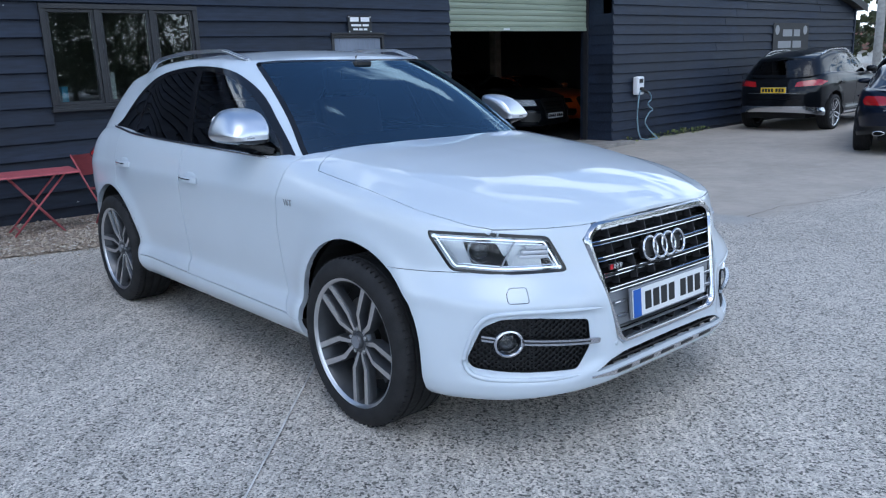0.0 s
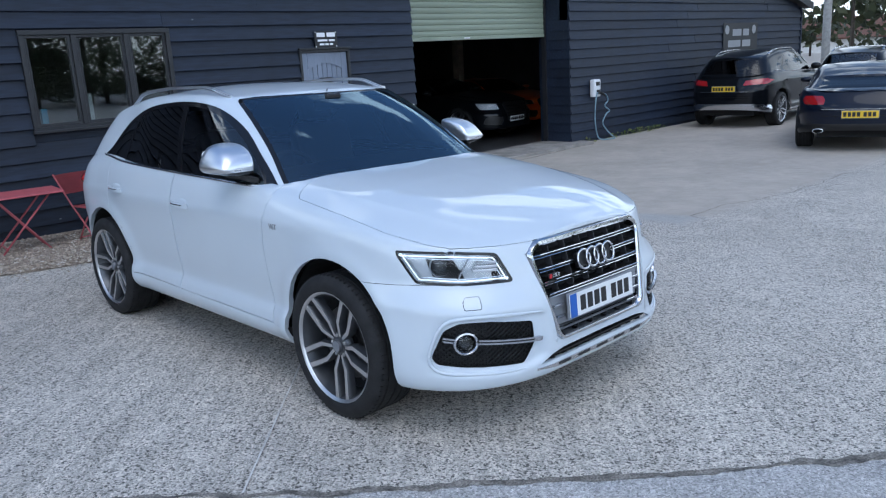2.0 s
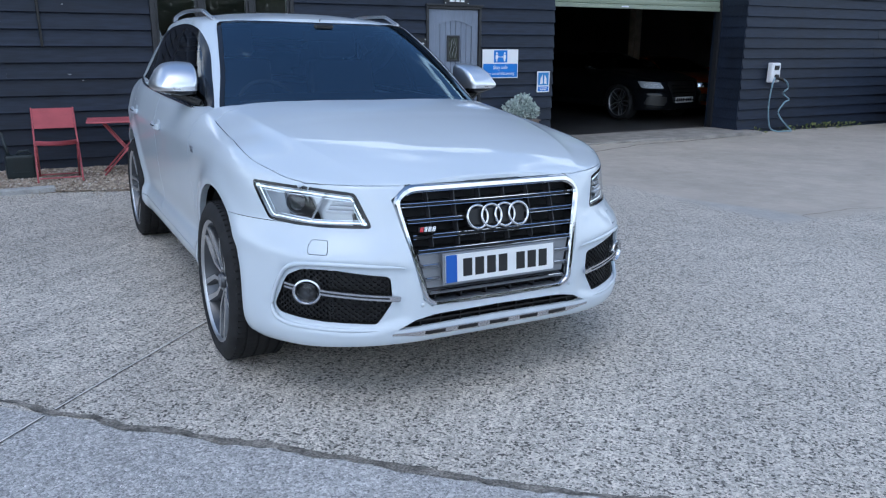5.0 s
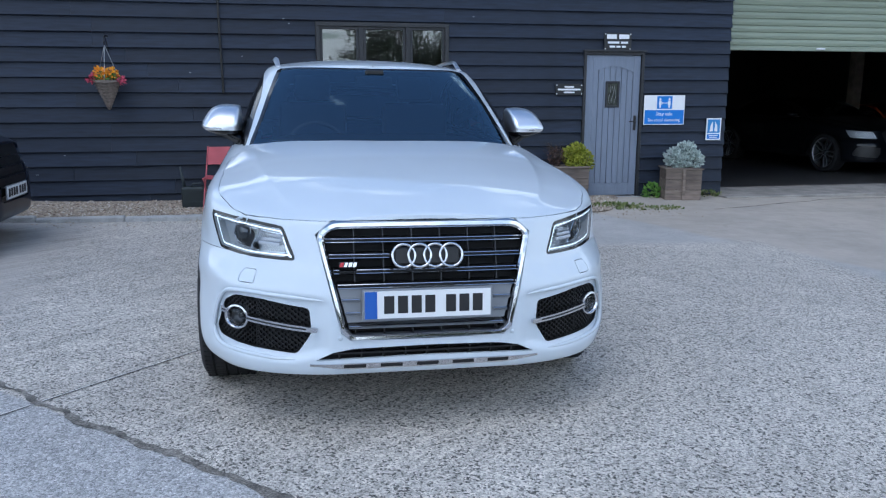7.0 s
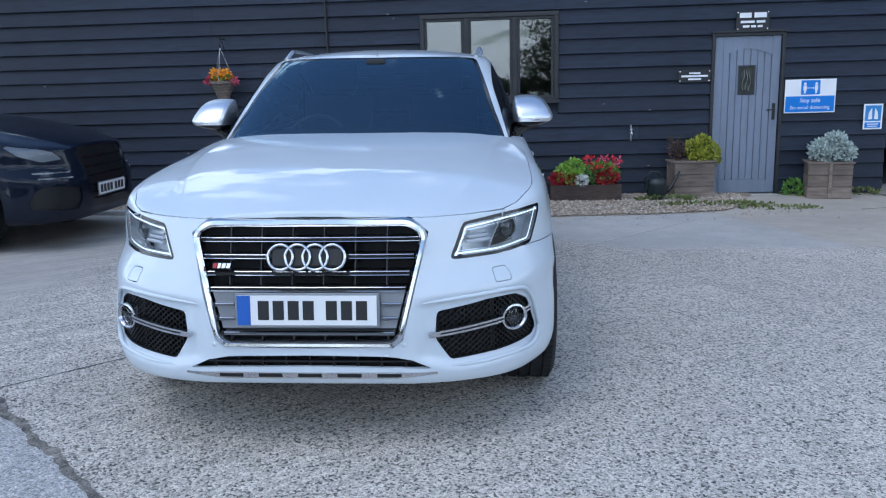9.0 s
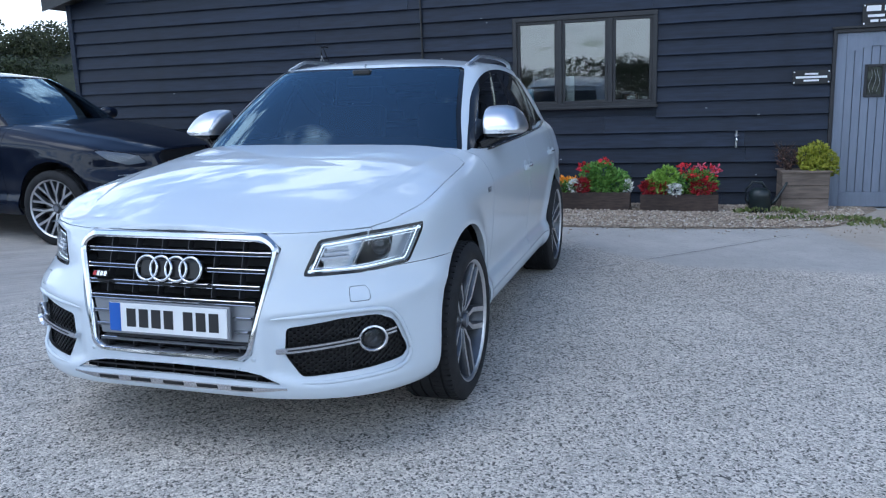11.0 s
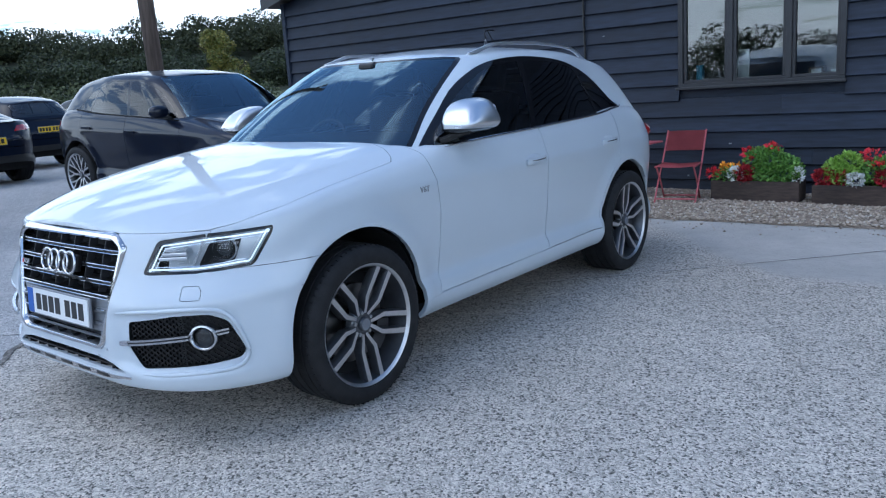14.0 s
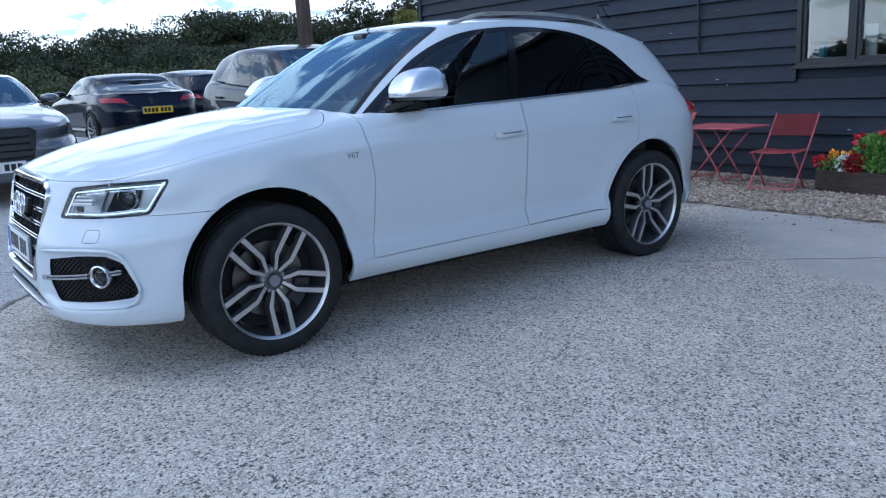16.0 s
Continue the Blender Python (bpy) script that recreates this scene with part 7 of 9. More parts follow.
def other_car(name, label, paint_mat, m, warp, tail=None, face=False, plate=None, glass_mat=None, roof_rails=False, wheel_scale=1.0, spoke_mat=None, exhausts=False, trim=None, grille_mat=None, caliper=None, base=None, track=0.943, lamp_mat=None, lamp_line=None, many_spokes=False):
    """A parked car cut from the same kind of sheets as the white one, in its own proportions."""
    glass_mat = glass_mat or M_PRIVACY
    body = thing(name, label, "car", group="parked cars", m=m)
    lo, up = lower_sheet(0.5), upper_sheet(0.5)

    def put(nm, half, material, lab="", lip=0.0, gap=0.0, parent=None):
        if nm in ("side_window", "window_surround", "headlamp", "lamp_reflector", "tail_lamp", "side_intake"):
            other = mirrored(half)
            for bmq in (half, other):
                if lip:
                    lipped(bmq, lip, gap)
                for v in bmq.verts:
                    v.co = warp(v.co)
                one = part(nm, bmq, material, parent or body, lab, smooth=True, sharp=50)
            return one
        full = _join2(half)
        if lip:
            lipped(full, lip, gap)
        for v in full.verts:
            v.co = warp(v.co)
        return part(nm, full, material, parent or body, lab, smooth=True, sharp=50)

    for hy in (-0.005, WHEELBASE + 0.005):
        cut(lo, arch_poly(hy, 0.43), Y_, Z_, lambda c, n: c.x > 0.5).free()
    d = cut(up, DLO, Y_, Z_, sheet_side)
    panes = [cut(d, q, Y_, Z_) for q in (FW, RW, QW)]
    for q in panes:
        put("side_window", q, glass_mat)
    put("window_surround", d, M_GLOSSBLACK)
    put("windscreen", cut(up, SCR, X_, Z_, lambda c, n: n.y < -0.12 and c.y < 1.5), M_SCREEN if face else glass_mat)
    put("rear_screen", cut(up, [(-0.1, 1.15), (0.62, 1.15), (0.56, 1.43), (-0.1, 1.45)], X_, Z_, lambda c, n: n.y > 0.15 and c.y > 2.7), glass_mat)
    if face:
        lamp = cut(lo, lamp_line or HL, DIAG, Z_, front)
        put("lamp_reflector", offset(lamp.copy(), -0.012), lamp_mat or M_LAMPSILVER, "silver lamp reflector")
        put("headlamp", lamp, M_CLEAR)
        g = cut(lo, GHALF, X_, Z_, lambda c, n: c.y < -0.55 and n.y < 0.2 and n.z < 0.75)
        gp = put("grille", offset(g, -0.02), M_BLACKPLASTIC, "dark slatted grille")
        for z in (0.80, 0.72, 0.64, 0.56, 0.48):
            b2 = bmesh.new()
            strip(b2, [on_front(-0.36 + 0.72 * i / 12, z, 0.0) for i in range(13)], (0, 0, 1), 0.012, 0.014)
            for v in b2.verts:
                v.co = warp(v.co)
            part("grille_slat", b2, grille_mat or M_GLOSSBLACK, gp)
        f = cut(lo, FOG, DIAG, Z_, lambda c, n: c.y < -0.35 and c.x > 0.25)
        put("side_intake", offset(f, -0.02), M_BLACKPLASTIC, "black side air intake")
    if tail:
        tl = cut(lo, rounded(TAILS[tail], 0.02, 3), X_, Z_, lambda c, n: c.y > 2.9 and c.x > 0.2)
        put("tail_lamp", offset(tl, 0.006), M_RED, "red tail lamp", lip=0.02)
        low = cut(lo, [(-0.1, 0.30), (0.95, 0.30), (0.95, 0.47), (0.62, 0.52), (-0.1, 0.52)], X_, Z_, lambda c, n: c.y > 3.25)
        put("rear_valance", low, trim or M_BLACKPLASTIC, "lower rear valance")
        for z in (0.66, 0.78):
            b2 = bmesh.new()
            strip(b2, [Vector((x, 3.735 - 0.16 * smooth01((z - 0.75) / 0.4) - 0.05 * (x / 0.6) ** 2, z)) for x in [-0.55 + 1.1 * i / 10 for i in range(11)]], (0, 0, 1), 0.006, 0.008)
            for v in b2.verts:
                v.co = warp(v.co)
            part("boot_crease", b2, M_GLOSSBLACK if z < 0.7 else M_SATIN, body)
    if trim:
        for s in (1, -1):
            b2 = bmesh.new()
            strip(b2, [Vector((s * 0.93, y, 0.33)) for y in (0.45, 1.2, 2.3)], (0, 0, 1), 0.03, 0.035)
            for v in b2.verts:
                v.co = warp(v.co)
            part("sill_trim", b2, trim, body)
    doors = [cut(lo, q, Y_, Z_, side) for q in (DOOR_F, DOOR_R)]
    put("body", lo, paint_mat, lip=0.02)
    for nm, q in zip(("front_door", "rear_door"), doors):
        o2 = mirrored(q)
        for sgn, bmq in ((1, q), (-1, o2)):
            lipped(bmq, 0.012, 0.003)
            for v in bmq.verts:
                v.co = warp(v.co)
            dd = part(nm, bmq, paint_mat, body, smooth=True, sharp=50)
            y0, z0 = (1.515, 0.947) if nm == "front_door" else (2.505, 0.972)
            b2 = bmesh.new()
            strip(b2, [Vector((sgn * (side_x(y0, z0) + 0.02), y0 - 0.10 + 0.2 * i / 6, z0)) for i in range(7)], (0, 0, 1), 0.02, 0.028)
            for v in b2.verts:
                v.co = warp(v.co)
            part("door_handle", b2, paint_mat, dd)
    put("roof", up, paint_mat)
    for s in (1, -1):
        b2 = bmesh.new()
        bmesh.ops.create_uvsphere(b2, u_segments=20, v_segments=14, radius=1)
        for v in b2.verts:
            c = v.co.copy()
            v.co = warp(Vector((s * (0.965 + 0.115 * math.copysign(abs(c.x) ** 0.8, c.x)), 0.86 + 0.085 * c.y, 1.19 + 0.072 * math.copysign(abs(c.z) ** 0.8, c.z))))
        mr = part("door_mirror", b2, paint_mat, body, smooth=True)
        b2 = bmesh.new()
        strip(b2, [(s * 0.80, 0.84, 1.11), (s * 0.93, 0.86, 1.14)], (0, 0, 1), 0.08, 0.03)
        for v in b2.verts:
            v.co = warp(v.co)
        part("mirror_foot", b2, M_BLACKPLASTIC, mr)
        b2 = bmesh.new()
        strip(b2, [Vector((s * (side_x(0.64 + 2.26 * i / 20, c_zt(0.64 + 2.26 * i / 20) - 0.004) + 0.004), 0.64 + 2.26 * i / 20, c_zt(0.64 + 2.26 * i / 20) - 0.004)) for i in range(21)], (0, 0, 1), 0.008, 0.014)
        for v in b2.verts:
            v.co = warp(v.co)
        part("waist_strip", b2, M_SATIN if trim else M_GLOSSBLACK, body)
        if roof_rails:
            b2 = bmesh.new()
            strip(b2, [Vector((s * 0.61, 1.36 + 1.5 * i / 16, g_roofz(1.36 + 1.5 * i / 16) + 0.005 + 0.045 * min(1, 2.2 * math.sin(math.pi * i / 16)))) for i in range(17)], (0, 0, 1), 0.03, 0.022)
            for v in b2.verts:
                v.co = warp(v.co)
            part("roof_rail", b2, M_SATIN, body)
    # cabin and floor pan so that nothing shows through
    b2 = bmesh.new()
    box(b2, -0.78, 0.78, 0.5, 3.1, 0.3, 1.05)
    for v in b2.verts:
        v.co = warp(v.co)
    part("cabin", b2, M_DASH, body)
    b2 = bmesh.new()
    box(b2, -0.60, 0.60, -0.72, 3.5, 0.26, 0.80)
    for v in b2.verts:
        v.co = warp(v.co)
    part("floor_pan", b2, M_LINER, body)
    for s in (1, -1):
        b2 = bmesh.new()
        box(b2, s * 0.37 - 0.24, s * 0.37 + 0.24, 1.72, 1.86, 0.75, 1.30, bevel=0.04)
        for v in b2.verts:
            v.co = warp(v.co)
        st = part("front_seat", b2, M_SEAT, body)
        b2 = bmesh.new()
        box(b2, s * 0.37 - 0.12, s * 0.37 + 0.12, 1.80, 1.89, 1.32, 1.46, bevel=0.03)
        for v in b2.verts:
            v.co = warp(v.co)
        part("headrest", b2, M_SEAT, st)
    if plate:
        ym, zm, yaw, fc = plate
        number_plate(body, pose(0, ym, zm, 0, 0, yaw), fc, blue=False)
    if exhausts:
        for s in (1, -1):
            b2 = bmesh.new()
            lathe(b2, [(0.040, 0.05), (0.046, 0.05), (0.046, -0.08), (0.036, -0.08), (0.034, 0.04)], 20, "y")
            for v in b2.verts:
                v.co = Vector((v.co.x * 1.9 + s * 0.60, 3.70 + v.co.y, v.co.z * 0.8 + 0.36))
            part("exhaust_tip", b2, M_CHROME, body, smooth=True)
    for sx, hy in ((1, 0.0), (1, WHEELBASE), (-1, 0.0), (-1, WHEELBASE)):
        p = warp(Vector((sx * track, hy, HUB_Z * wheel_scale)))
        w = copy_thing(w_fl, Matrix.Identity(4))
        w.parent = body
        w.matrix_basis = Matrix.Translation((p.x, p.y, HUB_Z * wheel_scale)) @ pose(0, 0, 0, 0, 0, 0 if sx > 0 else 180) @ SPIN(23 * (sx + 2 * hy)) @ Matrix.Diagonal((wheel_scale, wheel_scale, wheel_scale, 1))
        if many_spokes:
            for i in range(5):
                face_, flank_ = spoke_pair(math.pi / 5 + 2 * math.pi * i / 5)
                sp_ = part("spoke", flank_, M_RIMSIDE, w, smooth=True, sharp=35)
                part("spoke_face", face_, M_RIMFACE, sp_)
        if caliper:
            for c in w.children:
                if c.name.startswith("brake_calliper"):
                    c.data = c.data.copy()
                    c.data.materials.clear()
                    c.data.materials.append(caliper)
        bl = bmesh.new()
        last = None
        for i in range(15):
            t = -0.1 + (math.pi + 0.2) * i / 14
            q = (hy - 0.43 * math.cos(t), HUB_Z + 0.012 + 0.43 * math.sin(t))
            row = [bl.verts.new(warp(Vector((sx * k, q[0], q[1])))) for k in (0.92, 0.6)]
            if last:
                bl.faces.new((last[0], last[1], row[1], row[0]))
            last = row
        part("wheel_well", bl, M_LINER, body)
    return body


def warp_box(sx, sy, sz, roof=1.0, slope=0.0, tail_in=0.0, belt=1.1):
    """Proportions: widths, lengths, heights; roof scales the cabin; slope drops the rear roof; tail_in draws the rear screen forward."""
    def f(v):
        x, y, z = v
        if z > belt:
            k = smooth01((z - belt) / 0.35)
            z2 = belt + (z - belt) * roof * (1 - slope * smooth01((y - 1.7) / 1.5))
            y2 = y - tail_in * k * smooth01((y - 1.9) / 1.5) - 0.6 * tail_in * smooth01((y - 2.6) / 0.9) * smooth01((z - belt) / 0.04)
        else:
            z2, y2 = z, y
        return Vector((x * sx, y2 * sy, z2 * sz))
    return f


def stand(x, y, heading, lift=0.0, pitch=0.0):
    """Pose of a car whose front axle stands at x, y and whose nose points along heading (degrees from +x)."""
    return pose(x, y, ground_z(x, y) + lift, 0, 0, heading + 90) @ pose(0, 0, 0, pitch)


other_car("black_suv", "glossy black five door car with red brake callipers", M_NAVYPAINT, stand(-3.95, 3.75, 0, 0.0, 2.6), warp_box(1.02, 1.03, 1.03, 1.0),
          tail="slim", face=True, plate=(-0.955, 0.52, 0, M_PLATEWHITE), glass_mat=glass("dusk tint glass", (0.10, 0.12, 0.14)), wheel_scale=1.02, caliper=M_BRAKERED, track=0.96, trim=None, lamp_mat=M_GREYTRIM, many_spokes=True,
          lamp_line=rounded([(-0.20, 0.800), (-0.10, 0.868), (0.12, 0.905), (0.38, 0.930), (0.45, 0.918), (0.30, 0.835), (0.05, 0.780)], 0.03, 4))
suv = bpy.data.objects["black_suv"]
for s in (1, -1):
    for k in range(2):
        b2 = bmesh.new()
        strip(b2, [Vector((s * (0.56 + 0.25 * i / 8) * 1.02, (front_y(0.56 + 0.25 * i / 8, 0.69 - 0.045 * k) - 0.004) * 1.03, (0.69 - 0.045 * k) * 1.03)) for i in range(9)], (0, 0, 1), 0.008, 0.014)
        part("light_bar", b2, M_LAMPSILVER, suv, "white running light bar")
other_car("black_estate_car", "glossy black estate car with a yellow rear plate", M_BLACKPAINT, stand(17.35, 5.30, 2), warp_box(1.0, 1.0, 1.02), tail="wide",
          plate=(3.735, 0.86, 180, M_PLATEYELLOW), roof_rails=True, trim=M_SATIN, glass_mat=glass("dark rear glass", (0.05, 0.06, 0.08)))
other_car("dark_coupe", "low dark blue coupe with a yellow rear plate", M_NAVYPAINT, stand(14.0, 2.40, 17), warp_box(1.03, 1.0, 0.90, 0.82, 0.25, 0.25), tail="round",
          plate=(3.745, 0.62, 180, M_PLATEYELLOW), exhausts=True, glass_mat=glass("blue tint glass", (0.06, 0.09, 0.16)))
other_car("dark_saloon", "dark saloon car with a yellow rear plate", M_NAVYPAINT, stand(-13.8, 3.0, 180), warp_box(0.98, 1.04, 0.93, 0.78, 0.15, 0.42), tail="slim",
          plate=(3.895, 0.72, 180, M_PLATEYELLOW), glass_mat=glass("grey tint glass", (0.08, 0.09, 0.10)))
other_car("silver_saloon", "silver saloon car with dark headlamps", M_SILVERPAINT, stand(-6.15, -0.25, 0, 0, 2.0), warp_box(0.98, 1.0, 0.92, 0.80, 0.1, 0.35), face=True,
          plate=(-0.95, 0.42, 0, M_PLATEWHITE), lamp_mat=M_GREYTRIM,
          lamp_line=rounded([(-0.25, 0.745), (-0.08, 0.812), (0.20, 0.872), (0.43, 0.905), (0.44, 0.880), (0.27, 0.772), (0.05, 0.738)], 0.03, 4))
other_car("dark_hatchback", "dark grey hatchback beyond the saloon", M_NAVYPAINT, stand(-16.5, 5.2, 185), warp_box(0.95, 0.94, 0.93), tail="slim", plate=(3.5, 0.8, 180, M_PLATEYELLOW), glass_mat=M_SIDEGLASS)
other_car("dark_hatchback", "dark hatchback near the end of the barn", M_BLACKPAINT, stand(-15.0, 9.3, 10), warp_box(0.95, 0.94, 0.93), tail="slim", glass_mat=M_SIDEGLASS)
other_car("dark_estate_car", "dark estate car parked past the barn", M_BLACKPAINT, stand(22.5, 4.7, 5), warp_box(1.0, 1.0, 0.95), tail="wide", plate=(3.7, 0.8, 180, M_PLATEYELLOW), roof_rails=True, glass_mat=M_SIDEGLASS)


def garage_pose(x, y, heading):
    return pose(x, y, -0.10, 0, 0, heading + 90)


other_car("garage_saloon", "black saloon car inside the dark garage", M_BLACKPAINT, garage_pose(10.42, 9.42, -85), warp_box(0.98, 1.04, 0.91, 0.80, 0.1, 0.35), face=True,
          plate=(-0.95, 0.44, 0, M_PLATEWHITE), grille_mat=M_SATIN, lamp_mat=M_GREYTRIM)
other_car("garage_suv", "black car deep inside the garage", M_BLACKPAINT, garage_pose(7.6, 13.4, -80), warp_box(1.02, 1.0, 1.03), face=True)
other_car("orange_car", "orange sports car behind the garage jamb", M_ORANGEPAINT, garage_pose(12.75, 10.1, -92), warp_box(1.0, 0.96, 0.82, 0.8, 0.2, 0.2), face=True, plate=(-0.93, 0.45, 0, M_PLATEWHITE))

# ---- signs on the wall ----
def sign(name, label, x0, x1, z0, z1, base, y=None):
    y = FY - 0.022 if y is None else y
    s = thing(name, label, "sign")
    s.matrix_basis = pose((x0 + x1) / 2, y, (z0 + z1) / 2)
    w, h = x1 - x0, z1 - z0
    boxpart("sign_board", (-w / 2, w / 2, -0.004, 0.004, -h / 2, h / 2), base, s, bevel=0.001)
    return s, w, h


def bars(parent, rows, material):
    """Rows of writing that cannot be given, as plain bars: (z, height, [(x0, x1), ...])."""
    for z, h, spans in rows:
        for a, b in spans:
            boxpart("lettering_bar", (a, b, -0.0065, -0.0042, z - h / 2, z + h / 2), material, parent)


def screws(parent, w, h, material):
    for sx in (-1, 1):
        for sz in (-1, 1):
            bm = bmesh.new()
            lathe(bm, [(0.0, -0.008), (0.006, -0.007), (0.009, -0.004)], 10, "y")
            o = part("screw", bm, material, parent)
            o.matrix_basis = pose(sx * (w / 2 - 0.018), 0, sz * (h / 2 - 0.018))


def word_spans(widths, gap, total):
    x = -(sum(widths) + gap * (len(widths) - 1)) / 2
    out = []
    for w in widths:
        out.append((x, x + w))
        x += w + gap
    return out


s, w, h = sign("name_sign", "small black name sign with pale bars above the door", 3.835, 4.24, 1.975, 2.21, M_SIGNBLACK, FY - 0.03)
bars(s, [(0.065, 0.060, word_spans([0.030] * 4, 0.008, w) and [(-0.165, -0.020), (0.015, 0.165)]), (-0.015, 0.028, [(-0.15, 0.02), (0.045, 0.15)]), (-0.070, 0.026, [(-0.12, -0.04), (-0.02, 0.04), (0.06, 0.12)])], M_SIGNWHITE)
screws(s, w, h, M_SIGNWHITE)
s, w, h = sign("plaque", "narrow black plaque with three rows of pale bars", 3.147, 3.549, 1.356, 1.512, M_SIGNBLACK)
bars(s, [(0.036, 0.020, [(-0.07, 0.07)]), (0.0, 0.024, [(-0.165, 0.165)]), (-0.038, 0.020, [(-0.08, 0.08)])], M_SIGNWHITE)
screws(s, w, h, M_SIGNWHITE)
s, w, h = sign("distancing_sign", "blue and white distancing notice with two figures", 4.484, 5.114, 0.938, 1.356, M_SIGNWHITE)
boxpart("blue_panel", (-w / 2 + 0.012, w / 2 - 0.012, -0.0062, -0.0042, -h / 2 + 0.012, 0.0), M_BLUE, s)
boxpart("blue_square", (-0.118, 0.118, -0.0062, -0.0042, 0.018, h / 2 - 0.012), M_BLUE, s)
for sx in (-1, 1):
    bm = bmesh.new()
    lathe(bm, [(0.0, -0.0082), (0.015, -0.0080), (0.016, -0.0064)], 16, "y")
    o = part("symbol", bm, M_SIGNWHITE, s)
    o.matrix_basis = pose(sx * 0.070, 0, 0.152)
    boxpart("symbol", (sx * 0.070 - 0.020, sx * 0.070 + 0.020, -0.0082, -0.0064, 0.072, 0.132), M_SIGNWHITE, s)
    boxpart("symbol", (sx * 0.070 - 0.012, sx * 0.070 + 0.012, -0.0082, -0.0064, 0.034, 0.071), M_SIGNWHITE, s)
boxpart("arrow", (-0.030, 0.030, -0.0082, -0.0064, 0.096, 0.104), M_SIGNWHITE, s)
for sx in (-1, 1):
    bm = bmesh.new()
    prism(bm, [(sx * 0.030, 0.114), (sx * 0.046, 0.100), (sx * 0.030, 0.086)], lambda u, w_, d: (u, -0.0082 + d, w_), 0.0018)
    bmesh.ops.recalc_face_normals(bm, faces=bm.faces)
    part("arrow", bm, M_SIGNWHITE, s)
text_part("Stay safe", 0.074, pose(0, -0.0066, -0.055), M_SIGNWHITE, s, "lettering", 0.0008)
text_part("2m social distancing", 0.062, pose(0, -0.0066, -0.142), M_SIGNWHITE, s, "lettering", 0.0008)
s, w, h = sign("hygiene_notice", "small white notice with a blue washing symbol", 5.478, 5.713, 0.71, 1.028, M_SIGNWHITE)
s["label"] = "small white notice with a blue symbol panel"
boxpart("blue_panel", (-0.098, 0.098, -0.0062, -0.0042, -0.055, 0.140), mat("mid blue print", (0.04, 0.22, 0.52), 0.4, noise_amt=0.04), s)
for sx in (-1, 1):
    bm = bmesh.new()
    prism(bm, [(sx * 0.012, -0.03), (sx * 0.062, -0.035), (sx * 0.055, 0.05), (sx * 0.020, 0.11)], lambda u, w_, d: (u, -0.0082 + d, w_), 0.0018)
    bmesh.ops.recalc_face_normals(bm, faces=bm.faces)
    part("symbol", bm, M_SIGNWHITE, s)
boxpart("blue_footer", (-0.098, 0.098, -0.0062, -0.0042, -0.140, -0.072), M_BLUE, s)
bars(s, [(-0.094, 0.012, [(-0.07, 0.07)]), (-0.120, 0.010, [(-0.06, 0.06)])], M_SIGNWHITE)
s, w, h = sign("yard_sign", "large black yard sign with pale bars and round marks", 16.5, 18.47, 1.45, 2.19, M_SIGNBLACK)
bars(s, [(0.13, 0.17, [(-0.48, 0.02), (0.12, 0.46)]), (-0.15, 0.17, [(-0.72, -0.02), (0.08, 0.56)])], M_SIGNGREY)
for x, z in ((-0.78, 0.2), (0.76, 0.2)):
    bm = bmesh.new()
    lathe(bm, [(0.0, -0.008), (0.11, -0.008), (0.115, -0.004)], 24, "y")
    o = part("round_mark", bm, M_SIGNGREY, s)
    o.matrix_basis = pose(x, 0, z)

# ---- charger ----
charger = thing("wall_charger", "white wall charger with a hanging pale blue cable", "charger", m=pose(10.77, FY - 0.02, 0.945))
boxpart("charger_body", (-0.12, 0.12, -0.12, 0.0, -0.18, 0.18), M_SIGNWHITE, charger, bevel=0.04, seg=4)
boxpart("charger_panel", (-0.06, 0.06, -0.126, -0.118, 0.05, 0.13), M_BLACKPLASTIC, charger, bevel=0.01)
boxpart("socket", (-0.05, 0.05, -0.16, -0.118, -0.12, -0.03), M_BLACKPLASTIC, charger, bevel=0.02, seg=2)
bm = bmesh.new()
pts = [(-0.03, -0.14, -0.08), (-0.12, -0.16, -0.2), (-0.15, -0.15, -0.6), (-0.05, -0.14, -0.98), (0.12, -0.16, -1.075), (0.36, -0.20, -1.08), (0.5, -0.2, -1.08), (0.42, -0.16, -1.0), (0.28, -0.12, -0.86), (0.20, -0.1, -0.72), (0.34, -0.1, -0.55), (0.46, -0.1, -0.50), (0.28, -0.1, -0.38), (0.40, -0.1, -0.28), (0.30, -0.12, -0.16), (0.12, -0.15, -0.10)]
sm = []
for i in range(len(pts) - 1):
    p0, p1, p2, p3 = [Vector(pts[min(max(i + k, 0), len(pts) - 1)]) for k in (-1, 0, 1, 2)]
    for j in range(5):
        t = j / 5
        sm.append(0.5 * ((2 * p1) + (p2 - p0) * t + (2 * p0 - 5 * p1 + 4 * p2 - p3) * t * t + (3 * p1 - p0 - 3 * p2 + p3) * t ** 3))
tube(bm, sm, 0.014, 8)
part("cable", bm, M_CABLE, charger, "pale blue cable", smooth=True)
bm = bmesh.new()
tube(bm, [(0.04, -0.15, -0.10), (0.11, -0.18, -0.12), (0.19, -0.17, -0.17)], [0.03, 0.026, 0.018], 10)
part("plug", bm, M_BLACKPLASTIC, charger, smooth=True)

